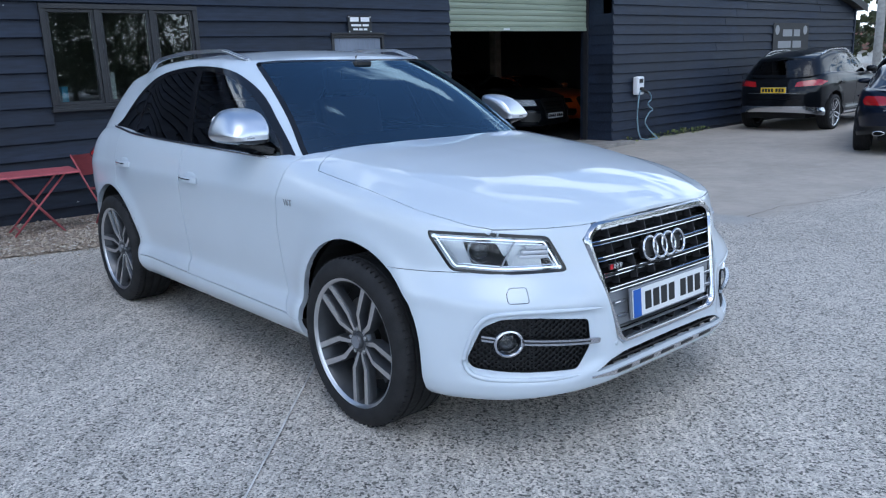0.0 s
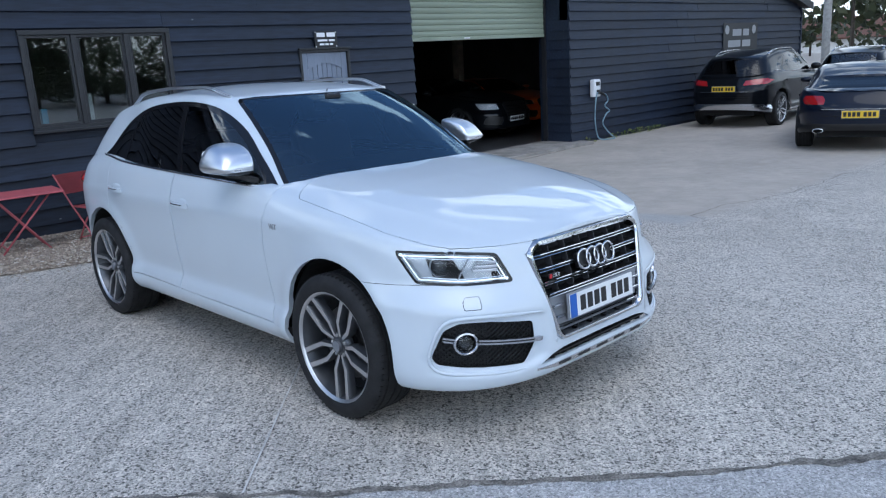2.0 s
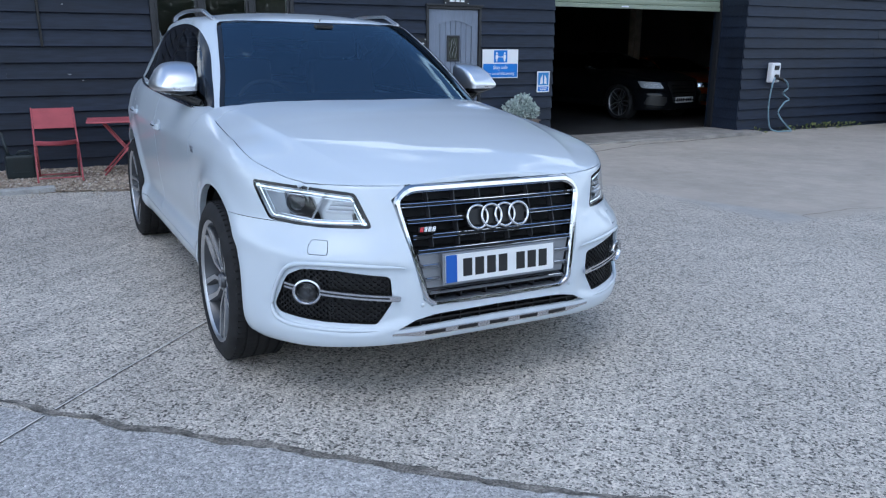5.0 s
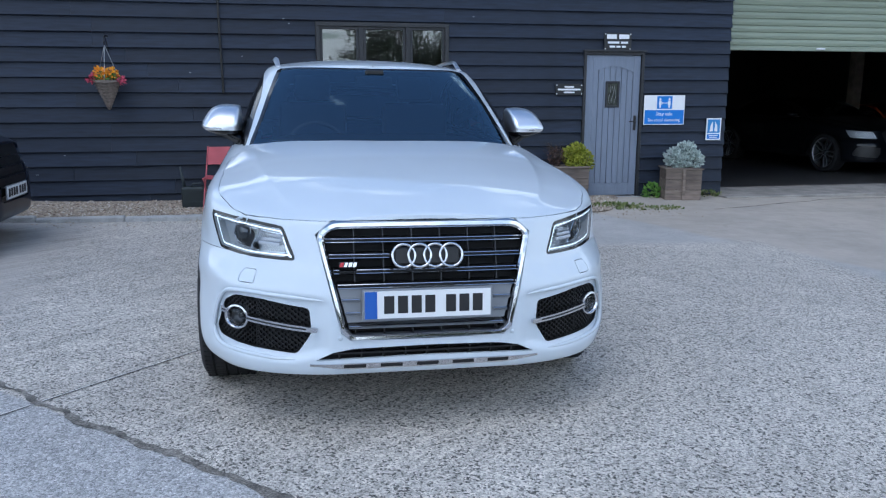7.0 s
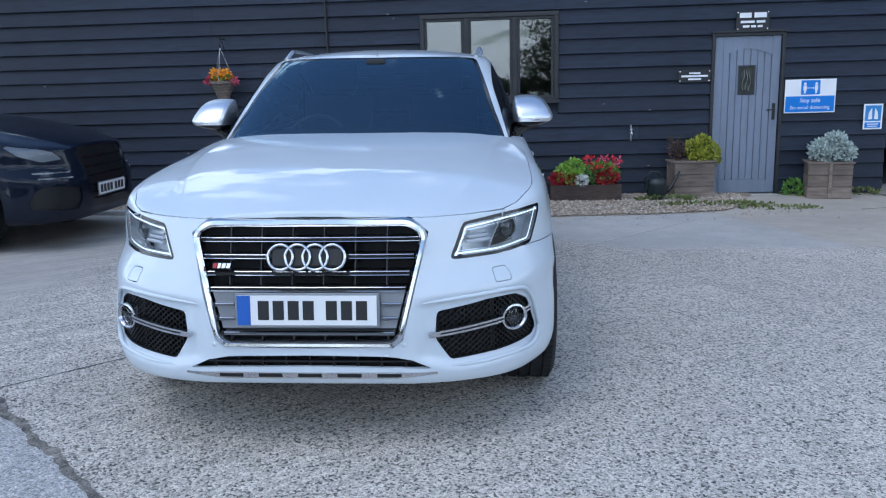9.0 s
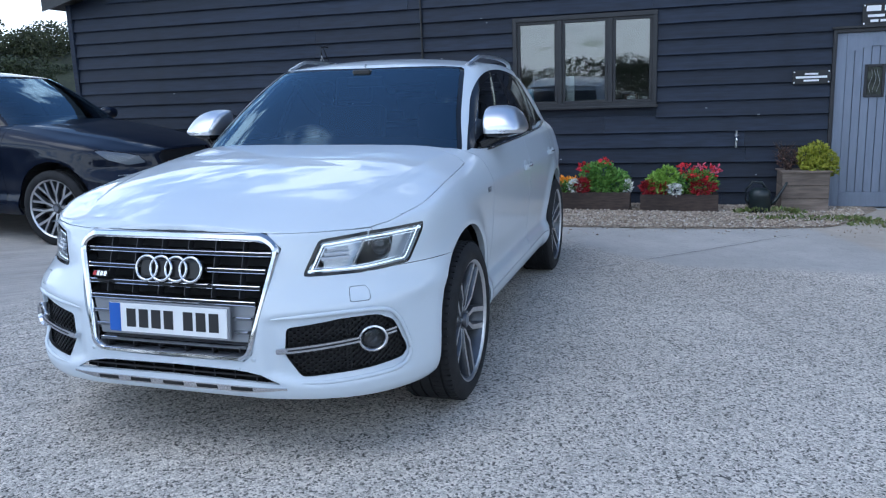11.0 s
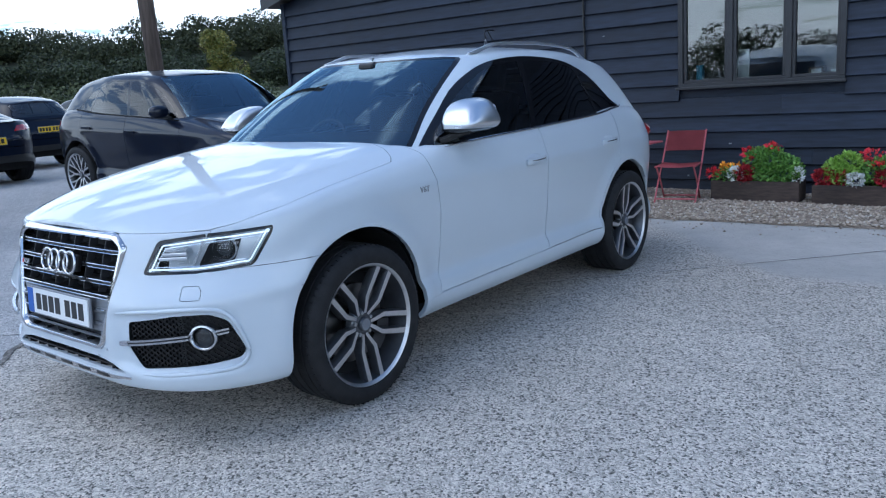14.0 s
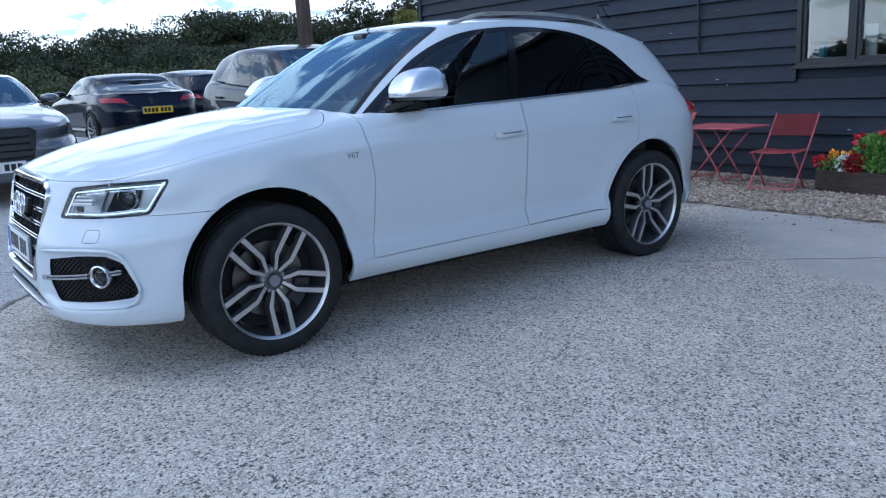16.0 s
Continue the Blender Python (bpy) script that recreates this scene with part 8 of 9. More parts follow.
# ---- chair and table ----
def folding_chair(m):
    """Folding steel chair with a fabric seat and back; front towards -y, seat 0.43 m high."""
    ch = thing("folding_chair", "faded red folding garden chair", "chair", group="garden chairs", m=m)
    for s in (-1, 1):
        bm = bmesh.new()
        tube(bm, [(s * 0.215, -0.22, 0.0), (s * 0.215, 0.02, 0.24), (s * 0.212, 0.22, 0.42), (s * 0.210, 0.50, 0.725)], 0.0095, 8)
        part("front_leg", bm, M_REDMETAL, ch, smooth=True)
        bm = bmesh.new()
        tube(bm, [(s * 0.195, 0.18, 0.0), (s * 0.195, 0.0, 0.22), (s * 0.195, -0.18, 0.385)], 0.0095, 8)
        part("back_leg", bm, M_REDMETAL, ch, smooth=True)
        bm = bmesh.new()
        tube(bm, [(s * 0.205, -0.20, 0.388), (s * 0.205, 0.20, 0.385)], 0.009, 8)
        part("seat_rail", bm, M_REDMETAL, ch, smooth=True)
    for y, z in ((-0.18, 0.04), (0.165, 0.03)):
        bm = bmesh.new()
        tube(bm, [(-0.2, y, z), (0.2, y, z)], 0.007, 8)
        part("stretcher", bm, M_REDMETAL, ch)
    bm = bmesh.new()
    rows_ = []
    for i in range(9):
        y = -0.22 + 0.43 * i / 8
        rows_.append([bm.verts.new((-0.20 + 0.4 * j / 6, y, 0.396 - 0.014 * math.sin(math.pi * j / 6) - 0.006 * math.sin(math.pi * i / 8))) for j in range(7)])
    for a, b in zip(rows_, rows_[1:]):
        for j in range(6):
            bm.faces.new((a[j], a[j + 1], b[j + 1], b[j]))
    bmesh.ops.solidify(bm, geom=bm.faces[:], thickness=0.004)
    part("seat", bm, M_REDFABRIC, ch, "red mesh fabric seat", smooth=True, sharp=60)
    bm = bmesh.new()
    rows_ = []
    for i in range(7):
        t = i / 6
        z = 0.515 + 0.205 * t
        y = 0.222 + (z - 0.42) / 0.305 * 0.28
        rows_.append([bm.verts.new((-0.20 + 0.4 * j / 6, y + 0.016 * math.sin(math.pi * j / 6), z)) for j in range(7)])
    for a, b in zip(rows_, rows_[1:]):
        for j in range(6):
            bm.faces.new((a[j], a[j + 1], b[j + 1], b[j]))
    bmesh.ops.solidify(bm, geom=bm.faces[:], thickness=0.004)
    part("backrest", bm, M_REDFABRIC, ch, "red mesh fabric back", smooth=True, sharp=60)
    return ch


ch = folding_chair(pose(0.162, 5.83, ground_z(0.16, 5.83) + 0.018, 0, 0, 9.6))
copy_thing(ch, pose(-1.33, 5.80, ground_z(-1.33, 5.80) + 0.018, 0, 0, -1.5))
# plastic can with a spout beside the chair
can2 = thing("jerry_can", "dark grey plastic jerry can with an upright spout", "jerry can", m=pose(-1.70, 6.02, ground_z(-1.70, 6.0) + 0.018, 0, 0, 4))
boxpart("tank", (-0.14, 0.14, -0.08, 0.08, 0.0, 0.255), M_CAN, can2, bevel=0.03, seg=3)
bm = bmesh.new()
tube(bm, [(-0.02, 0, 0.245), (0.0, 0, 0.285), (0.09, 0, 0.29), (0.12, 0, 0.245)], 0.014, 10)
part("handle", bm, M_CAN, can2, smooth=True)
bm = bmesh.new()
tube(bm, [(-0.10, 0, 0.24), (-0.11, 0, 0.30), (-0.14, 0.0, 0.50)], [0.026, 0.018, 0.012], 10)
part("spout", bm, M_CAN, can2, smooth=True)
for s_ in (-1, 1):
    boxpart("side_rib", (-0.09, 0.09, s_ * 0.081 - 0.003, s_ * 0.081 + 0.003, 0.06, 0.075), M_CAN, can2, bevel=0.002)
table = thing("folding_table", "faded red folding garden table", "table", m=pose(-0.60, 5.99, ground_z(-0.5, 6.0) + 0.018, 0, 0, -6))
boxpart("tabletop", (-0.40, 0.40, -0.29, 0.29, 0.592, 0.610), M_REDMETAL, table, bevel=0.008, seg=2)
for s in (-1, 1):
    bm = bmesh.new()
    tube(bm, [(-0.27, s * 0.17, 0.0), (0.27, s * 0.17, 0.59)], 0.010, 8)
    part("leg", bm, M_REDMETAL, table, smooth=True)
    bm = bmesh.new()
    tube(bm, [(0.20, s * 0.15, 0.0), (-0.24, s * 0.15, 0.59)], 0.010, 8)
    part("leg", bm, M_REDMETAL, table, smooth=True)
for x in (-0.215, 0.155):
    bm = bmesh.new()
    tube(bm, [(x, -0.17, 0.06), (x, 0.17, 0.06)], 0.008, 8)
    part("stretcher", bm, M_REDMETAL, table)

# ---- plants ----
def leaf_mat(name, cols, rough=0.55):
    m = bpy.data.materials.new(name)
    m.use_nodes = True
    n, l = m.node_tree.nodes, m.node_tree.links
    g = n.new("ShaderNodeNewGeometry")
    r = n.new("ShaderNodeValToRGB")
    r.color_ramp.elements[0].color, r.color_ramp.elements[1].color = (*cols[0], 1), (*cols[-1], 1)
    for i, c in enumerate(cols[1:-1]):
        r.color_ramp.elements.new((i + 1) / (len(cols) - 1)).color = (*c, 1)
    l.new(g.outputs["Random Per Island"], r.inputs[0])
    b = n["Principled BSDF"]
    l.new(r.outputs[0], b.inputs["Base Color"])
    b.inputs["Roughness"].default_value = rough
    b.inputs["Transmission Weight"].default_value = 0.0
    return m


L_GREEN = leaf_mat("mid green leaves", [(0.06, 0.16, 0.02), (0.13, 0.27, 0.04), (0.20, 0.36, 0.07)])
L_LIME = leaf_mat("lime green leaves", [(0.14, 0.27, 0.02), (0.25, 0.42, 0.05), (0.33, 0.50, 0.10)])
L_YELLOW = leaf_mat("yellow green leaves", [(0.16, 0.20, 0.015), (0.32, 0.34, 0.03), (0.42, 0.42, 0.06)])
L_SILVER = leaf_mat("silver grey leaves", [(0.28, 0.34, 0.31), (0.45, 0.52, 0.49), (0.60, 0.66, 0.63)])
L_RED = leaf_mat("red flowers", [(0.45, 0.01, 0.015), (0.70, 0.02, 0.03), (0.55, 0.015, 0.06)])
L_DEEPRED = leaf_mat("deep red leaves", [(0.20, 0.005, 0.01), (0.36, 0.01, 0.02)])
L_PINK = leaf_mat("pink flowers", [(0.50, 0.05, 0.10), (0.62, 0.12, 0.20)])
L_ORANGE = leaf_mat("orange flowers", [(0.80, 0.25, 0.01), (0.85, 0.42, 0.02)])
L_WHITE = leaf_mat("white flowers", [(0.62, 0.64, 0.60), (0.80, 0.80, 0.78)])
L_BROWN = leaf_mat("dry brown twigs", [(0.08, 0.04, 0.03), (0.15, 0.08, 0.06)])
L_GRASS = leaf_mat("rough grass", [(0.06, 0.10, 0.02), (0.14, 0.18, 0.05), (0.22, 0.21, 0.09)])


def leaves(name, blobs, count, size, material, parent, seed, label="", up=0.3, long=1.7):
    """Many small folded leaves filling ellipsoid blobs (x, y, z, rx, ry, rz), denser towards the outside."""
    rnd = random.Random(seed)
    verts, faces = [], []
    vol = [b[3] * b[4] * b[5] for b in blobs]
    for _ in range(count):
        b = rnd.choices(blobs, vol)[0]
        d = Vector((rnd.gauss(0, 1), rnd.gauss(0, 1), rnd.gauss(0, 1))).normalized()
        r = rnd.uniform(0.45, 1.0) ** 0.5
        p = Vector((b[0] + d.x * b[3] * r, b[1] + d.y * b[4] * r, b[2] + d.z * b[5] * r))
        q = (d + Vector((rnd.gauss(0, 0.6), rnd.gauss(0, 0.6), rnd.gauss(up, 0.5)))).normalized()
        t = q.cross(Vector((rnd.gauss(0, 1), rnd.gauss(0, 1), rnd.gauss(0, 1)))).normalized()
        n = q.cross(t)
        s = size * rnd.uniform(0.6, 1.3)
        k = len(verts)
        verts += [tuple(p), tuple(p + q * s * long * 0.5 + t * s * 0.5), tuple(p + q * s * long - n * s * 0.2), tuple(p + q * s * long * 0.5 - t * s * 0.5 + n * s * 0.15)]
        faces += [(k, k + 1, k + 2), (k, k + 2, k + 3)]
    me = bpy.data.meshes.new(name)
    me.from_pydata(verts, [], faces)
    me.materials.append(material)
    ob = new(name, me)
    ob.parent = parent
    if label:
        tagged(ob, label)
    tagged(ob, kind="stuff")
    return ob


def stems(name, pts, r, material, parent):
    bm = bmesh.new()
    for p in pts:
        tube(bm, p, r, 5)
    return part(name, bm, material, parent)


def plank_box(name, label, m, w, d, h, material, planks=3, wall=0.028):
    """A square planter of boards with corner posts and soil."""
    t = thing(name, label, "planter", m=m)
    ph = h / planks
    for k in range(planks):
        z0, z1 = k * ph + 0.002, (k + 1) * ph - 0.002
        boxpart("plank", (-w / 2, w / 2, -d / 2, -d / 2 + wall, z0, z1), material, t, bevel=0.004)
        boxpart("plank", (-w / 2, w / 2, d / 2 - wall, d / 2, z0, z1), material, t, bevel=0.004)
        boxpart("plank", (-w / 2, -w / 2 + wall, -d / 2 + wall + 0.001, d / 2 - wall - 0.001, z0, z1), material, t, bevel=0.004)
        boxpart("plank", (w / 2 - wall, w / 2, -d / 2 + wall + 0.001, d / 2 - wall - 0.001, z0, z1), material, t, bevel=0.004)
    boxpart("soil", (-w / 2 + wall, w / 2 - wall, -d / 2 + wall, d / 2 - wall, h * 0.3, h - 0.03), M_SOIL, t)
    return t


# long low sleeper planters with summer bedding
p1 = plank_box("trough_planter", "dark timber trough of mixed bedding flowers", pose(0.91, 6.14, ground_z(0.9, 6.1) + 0.012), 0.90, 0.30, 0.215, M_SLEEPER, 1, 0.05)
leaves("foliage", [(0.28, 0, 0.32, 0.17, 0.15, 0.15), (0.12, 0.02, 0.40, 0.16, 0.14, 0.16), (-0.02, 0.02, 0.38, 0.12, 0.13, 0.17), (0.18, -0.08, 0.29, 0.22, 0.08, 0.10), (0.05, 0, 0.50, 0.07, 0.08, 0.06)], 2200, 0.026, L_GREEN, p1, 1, "green bushy foliage")
leaves("low_foliage", [(-0.30, 0, 0.25, 0.18, 0.15, 0.09)], 500, 0.024, L_GREEN, p1, 2)
leaves("deep_red_leaves", [(-0.10, -0.10, 0.28, 0.075, 0.06, 0.09)], 340, 0.026, L_DEEPRED, p1, 3, "deep red leaves")
leaves("white_flower_cluster", [(-0.20, -0.10, 0.28, 0.07, 0.05, 0.075), (0.42, -0.08, 0.27, 0.05, 0.05, 0.08)], 230, 0.022, L_WHITE, p1, 4, "white flowers")
leaves("orange_flower_cluster", [(-0.27, 0.0, 0.345, 0.12, 0.08, 0.03)], 90, 0.030, L_ORANGE, p1, 5, "orange and yellow flowers")
leaves("red_flower_cluster", [(-0.46, -0.06, 0.28, 0.055, 0.05, 0.05), (-0.10, 0.05, 0.50, 0.06, 0.05, 0.05), (0.15, 0.0, 0.57, 0.05, 0.05, 0.03)], 150, 0.030, L_RED, p1, 6, "red flowers")
p2 = plank_box("trough_planter", "black timber trough of red and green plants", pose(1.915, 6.15, ground_z(1.9, 6.1) + 0.012), 0.87, 0.30, 0.20, M_SLEEPER, 1, 0.05)
leaves("lime_foliage", [(-0.25, 0, 0.33, 0.11, 0.13, 0.12), (-0.13, 0, 0.38, 0.12, 0.13, 0.13), (-0.19, -0.06, 0.30, 0.13, 0.09, 0.10)], 1200, 0.026, L_LIME, p2, 7, "lime green mound")
leaves("foliage", [(0.20, 0, 0.32, 0.22, 0.15, 0.15)], 1000, 0.026, L_GREEN, p2, 8)
leaves("deep_red_leaves", [(-0.34, -0.08, 0.27, 0.09, 0.06, 0.08), (-0.17, -0.11, 0.26, 0.05, 0.04, 0.06), (0.26, -0.12, 0.28, 0.14, 0.05, 0.08)], 620, 0.026, L_DEEPRED, p2, 9, "deep red leaves")
leaves("silver_foliage", [(-0.05, -0.11, 0.25, 0.07, 0.05, 0.07)], 240, 0.024, L_WHITE, p2, 10, "silver white foliage")
leaves("red_flower_cluster", [(0.08, 0, 0.48, 0.10, 0.08, 0.05), (0.34, 0, 0.45, 0.10, 0.08, 0.06), (0.2, -0.08, 0.38, 0.14, 0.05, 0.05)], 170, 0.026, L_RED, p2, 11, "bright red flowers")
leaves("pink_flower_cluster", [(0.24, 0.02, 0.50, 0.06, 0.05, 0.03), (0.40, 0.02, 0.47, 0.06, 0.05, 0.04)], 50, 0.026, L_PINK, p2, 12, "pink flowers")

# square timber planters beside the door
bx = plank_box("box_planter", "weathered square timber planter with a yellow green shrub", pose(3.285, 6.42, ground_z(3.3, 6.4) + 0.004, 0, 0, 3), 0.50, 0.36, 0.45, M_OLDWOOD, 3)
boxpart("rim_board", (-0.27, 0.27, -0.20, 0.20, 0.45, 0.468), M_OLDWOOD, bx, bevel=0.003)
leaves("shrub", [(0.05, 0, 0.60, 0.12, 0.13, 0.13), (0.15, 0.03, 0.66, 0.10, 0.11, 0.12), (0.24, -0.03, 0.56, 0.10, 0.12, 0.13), (0.30, 0, 0.48, 0.07, 0.10, 0.08), (0.10, -0.08, 0.52, 0.12, 0.08, 0.09)], 1900, 0.026, L_YELLOW, bx, 13, "yellow green shrub")
rt = random.Random(4)
stems("dry_twigs", [[(-0.16 + rt.uniform(-0.04, 0.05), rt.uniform(-0.06, 0.06), 0.46), (-0.18 + rt.uniform(-0.08, 0.10), rt.uniform(-0.1, 0.1), 0.60), (-0.20 + rt.uniform(-0.14, 0.14), rt.uniform(-0.12, 0.12), 0.72 + rt.uniform(-0.05, 0.08))] for _ in range(46)], 0.0025, M_SLEEPER, bx)
leaves("dry_leaves", [(-0.18, 0, 0.60, 0.12, 0.12, 0.12)], 330, 0.014, L_BROWN, bx, 14, "brown dry sprigs")
bx = plank_box("box_planter", "weathered square timber planter with silver foliage", pose(4.955, 6.32, ground_z(4.9, 6.3) + 0.004, 0, 0, -14), 0.50, 0.40, 0.43, M_OLDWOOD, 3)
boxpart("rim_board", (-0.27, 0.27, -0.22, 0.22, 0.43, 0.448), M_OLDWOOD, bx, bevel=0.003)
boxpart("corner_batten", (-0.02, 0.02, -0.225, -0.201, 0.0, 0.43), M_OLDWOOD, bx, bevel=0.003)
leaves("silver_foliage", [(-0.10, 0, 0.58, 0.13, 0.14, 0.12), (0.06, 0.02, 0.66, 0.13, 0.13, 0.13), (0.17, -0.03, 0.56, 0.11, 0.13, 0.11), (-0.02, -0.08, 0.54, 0.14, 0.08, 0.09)], 2100, 0.030, L_SILVER, bx, 15, "silver grey felted leaves")

# hanging basket on its bracket
hb = thing("hanging_basket", "wicker cone basket with orange and pink flowers", "basket", m=pose(-2.675, FY - 0.24, 1.53))
bm = bmesh.new()
lathe(bm, [(0.0, -0.355), (0.02, -0.34), (0.055, -0.25), (0.10, -0.14), (0.145, -0.03), (0.165, 0.0), (0.155, 0.005), (0.14, -0.02)], 28, "z")
bmesh.ops.recalc_face_normals(bm, faces=bm.faces)
part("cone", bm, M_WICKER, hb, smooth=True)
for k in range(9):
    z = -0.31 + k * 0.036
    r = 0.165 * (z + 0.36) / 0.36 + 0.006
    bm = bmesh.new()
    tube(bm, [(r * math.cos(a), r * math.sin(a), z + 0.004 * math.sin(a * 5)) for a in [2 * math.pi * i / 24 for i in range(25)]], 0.006, 5, cap=False)
    part("wicker_ring", bm, M_WICKER, hb)
for k in range(3):
    a = 2.1 * k + 0.5
    bm = bmesh.new()
    tube(bm, [(0.155 * math.cos(a), 0.155 * math.sin(a), 0.0), (0, 0, 0.42)], 0.0035, 5)
    part("chain", bm, M_STEEL, hb)
bm = bmesh.new()
tube(bm, [(0, 0.22, 0.53), (0, 0.10, 0.54), (0, 0.0, 0.52), (0, -0.01, 0.46), (0, 0.02, 0.43)], 0.008, 6)
tube(bm, [(0, 0.22, 0.36), (0, 0.12, 0.46), (0, 0.06, 0.53)], 0.006, 6)
part("bracket", bm, M_BLACKPLASTIC, hb)
leaves("foliage", [(0, 0, 0.03, 0.14, 0.14, 0.05)], 260, 0.024, L_GREEN, hb, 20)
leaves("orange_flower_cluster", [(-0.05, -0.05, 0.09, 0.07, 0.07, 0.05), (0.07, -0.04, 0.085, 0.06, 0.06, 0.045)], 190, 0.030, L_ORANGE, hb, 21, "orange yellow flowers")
leaves("pink_flower_cluster", [(-0.15, -0.04, 0.02, 0.07, 0.06, 0.035), (0.17, -0.04, 0.0, 0.05, 0.05, 0.035)], 150, 0.026, L_PINK, hb, 22, "trailing pink flowers")

# watering can
can = thing("watering_can", "dark green plastic watering can on the gravel", "watering can", m=pose(2.80, 6.12, ground_z(2.8, 6.1) + 0.018, 0, 0, 8))
bm = bmesh.new()
lathe(bm, [(0.0, 0.0), (0.115, 0.0), (0.122, 0.015), (0.115, 0.16), (0.122, 0.19), (0.108, 0.235), (0.075, 0.265), (0.02, 0.27), (0.0, 0.27)], 28, "z")
bmesh.ops.recalc_face_normals(bm, faces=bm.faces)
part("can_body", bm, M_CAN, can, smooth=True, sharp=60)
bm = bmesh.new()
tube(bm, [(0.10, 0, 0.07), (0.17, 0, 0.12), (0.25, 0, 0.25), (0.29, 0, 0.33)], [0.03, 0.022, 0.015, 0.013], 10)
part("spout", bm, M_CAN, can, smooth=True)
bm = bmesh.new()
tube(bm, [(0.07, 0, 0.25), (0.02, 0, 0.33), (-0.08, 0, 0.34), (-0.15, 0, 0.26), (-0.15, 0, 0.14), (-0.11, 0, 0.08)], 0.014, 8)
part("handle", bm, M_CAN, can, smooth=True)
# tap on its pipe, downpipe cable, small fittings
tap = thing("wall_tap", "small brass wall tap on a short pipe", "tap", m=pose(2.56, FY - 0.03, 0.74))
bm = bmesh.new()
tube(bm, [(0, 0, -0.10), (0, 0, 0.10)], 0.012, 8)
part("pipe", bm, M_STEEL, tap)
bm = bmesh.new()
tube(bm, [(0, 0.0, 0.02), (0, -0.07, 0.02), (0, -0.09, -0.03)], [0.014, 0.014, 0.011], 8)
part("spout", bm, M_SATIN, tap, smooth=True)
boxpart("tap_lever", (-0.03, 0.03, -0.06, -0.045, 0.045, 0.055), M_SATIN, tap, bevel=0.003)
cable = thing("wall_cable", "black cable clipped down the boarded wall", "cable")
bm = bmesh.new()
tube(bm, [(-1.345, FY - 0.03, 3.4), (-1.34, FY - 0.028, 2.6), (-1.335, FY - 0.03, 2.0), (-1.325, FY - 0.028, 1.38)], 0.014, 8)
part("cable_run", bm, M_BLACKPLASTIC, cable)
# pale fixing spots left on the boards
fx = thing("wall_fixings", "few pale screw heads on the boards", "fixing", kind="stuff")
rf = random.Random(9)
bm = bmesh.new()
for _ in range(34):
    x, z = rf.uniform(-6.5, 5.5), rf.uniform(0.1, 2.5)
    if WIN[0] - 0.1 < x < WIN[1] + 0.1 and z > 1.1 or 3.1 < x < 5.7:
        continue
    box(bm, x - 0.008, x + 0.008 + rf.random() * 0.02, FY - 0.024, FY - 0.016, z, z + 0.009)
part("screw_heads", bm, M_SIGNGREY, fx)
# items on the window board
def sill_box(name, label, x0, x1, h, material, y0=FY + 0.13, d=0.08):
    t = thing(name, label, "ornament")
    boxpart("item_body", (x0, x1, y0, y0 + d, WIN[2] + 0.05, WIN[2] + 0.05 + h), material, t, bevel=0.004)
    return t
sill_box("blue_bottle", "blue bottle on the window board", 0.02, 0.09, 0.20, mat("pale blue plastic", (0.10, 0.35, 0.55), 0.4, noise_amt=0.1))
sill_box("white_card", "white card leaning in the window", 0.50, 0.62, 0.34, M_SIGNWHITE, d=0.02)
t = sill_box("wood_box", "small wooden box in the window", 1.24, 1.40, 0.10, M_OLDWOOD)
boxpart("box_inset", (1.27, 1.37, FY + 0.124, FY + 0.129, WIN[2] + 0.075, WIN[2] + 0.125), M_SIGNWHITE, t)
sill_box("cup", "white cup on the window board", 1.46, 1.52, 0.06, M_SIGNWHITE)
# weeds along the wall foot and by the opening
weeds = thing("weeds", "weeds and rough grass along the wall foot", "grass", kind="stuff")
leaves("grass_tufts", [(4.62, 6.50, -0.03, 0.14, 0.06, 0.14)], 260, 0.030, L_GREEN, weeds, 30, up=0.9)
leaves("grass_tufts", [(5.45, 6.52, -0.09, 0.28, 0.05, 0.06), (3.3, 5.6, -0.075, 0.75, 0.14, 0.03), (4.0, 5.35, -0.085, 0.5, 0.12, 0.02), (2.9, 6.0, -0.06, 0.4, 0.10, 0.05)], 1500, 0.026, L_GRASS, weeds, 31, up=0.9)
leaves("grass_tufts", [(12.3, 6.55, -0.12, 1.3, 0.08, 0.06), (10.4, 6.52, -0.12, 0.25, 0.06, 0.05)], 170, 0.036, L_GRASS, weeds, 32, up=0.9)

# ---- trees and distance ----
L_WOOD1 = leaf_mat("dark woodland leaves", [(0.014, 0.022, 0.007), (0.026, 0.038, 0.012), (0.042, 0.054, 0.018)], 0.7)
L_WOOD2 = leaf_mat("mixed woodland leaves", [(0.018, 0.026, 0.008), (0.034, 0.044, 0.014), (0.055, 0.060, 0.022)], 0.7)
L_HEDGE = leaf_mat("hedge leaves", [(0.028, 0.042, 0.011), (0.050, 0.066, 0.020), (0.080, 0.090, 0.034)], 0.7)
L_GOLD = leaf_mat("turning tree leaves", [(0.07, 0.085, 0.012), (0.13, 0.135, 0.018), (0.20, 0.17, 0.03)], 0.65)
M_BARK = mat("tree bark", (0.045, 0.036, 0.028), 0.9, noise_amt=0.4, noise_scale=5, bump=0.6, bump_scale=20)


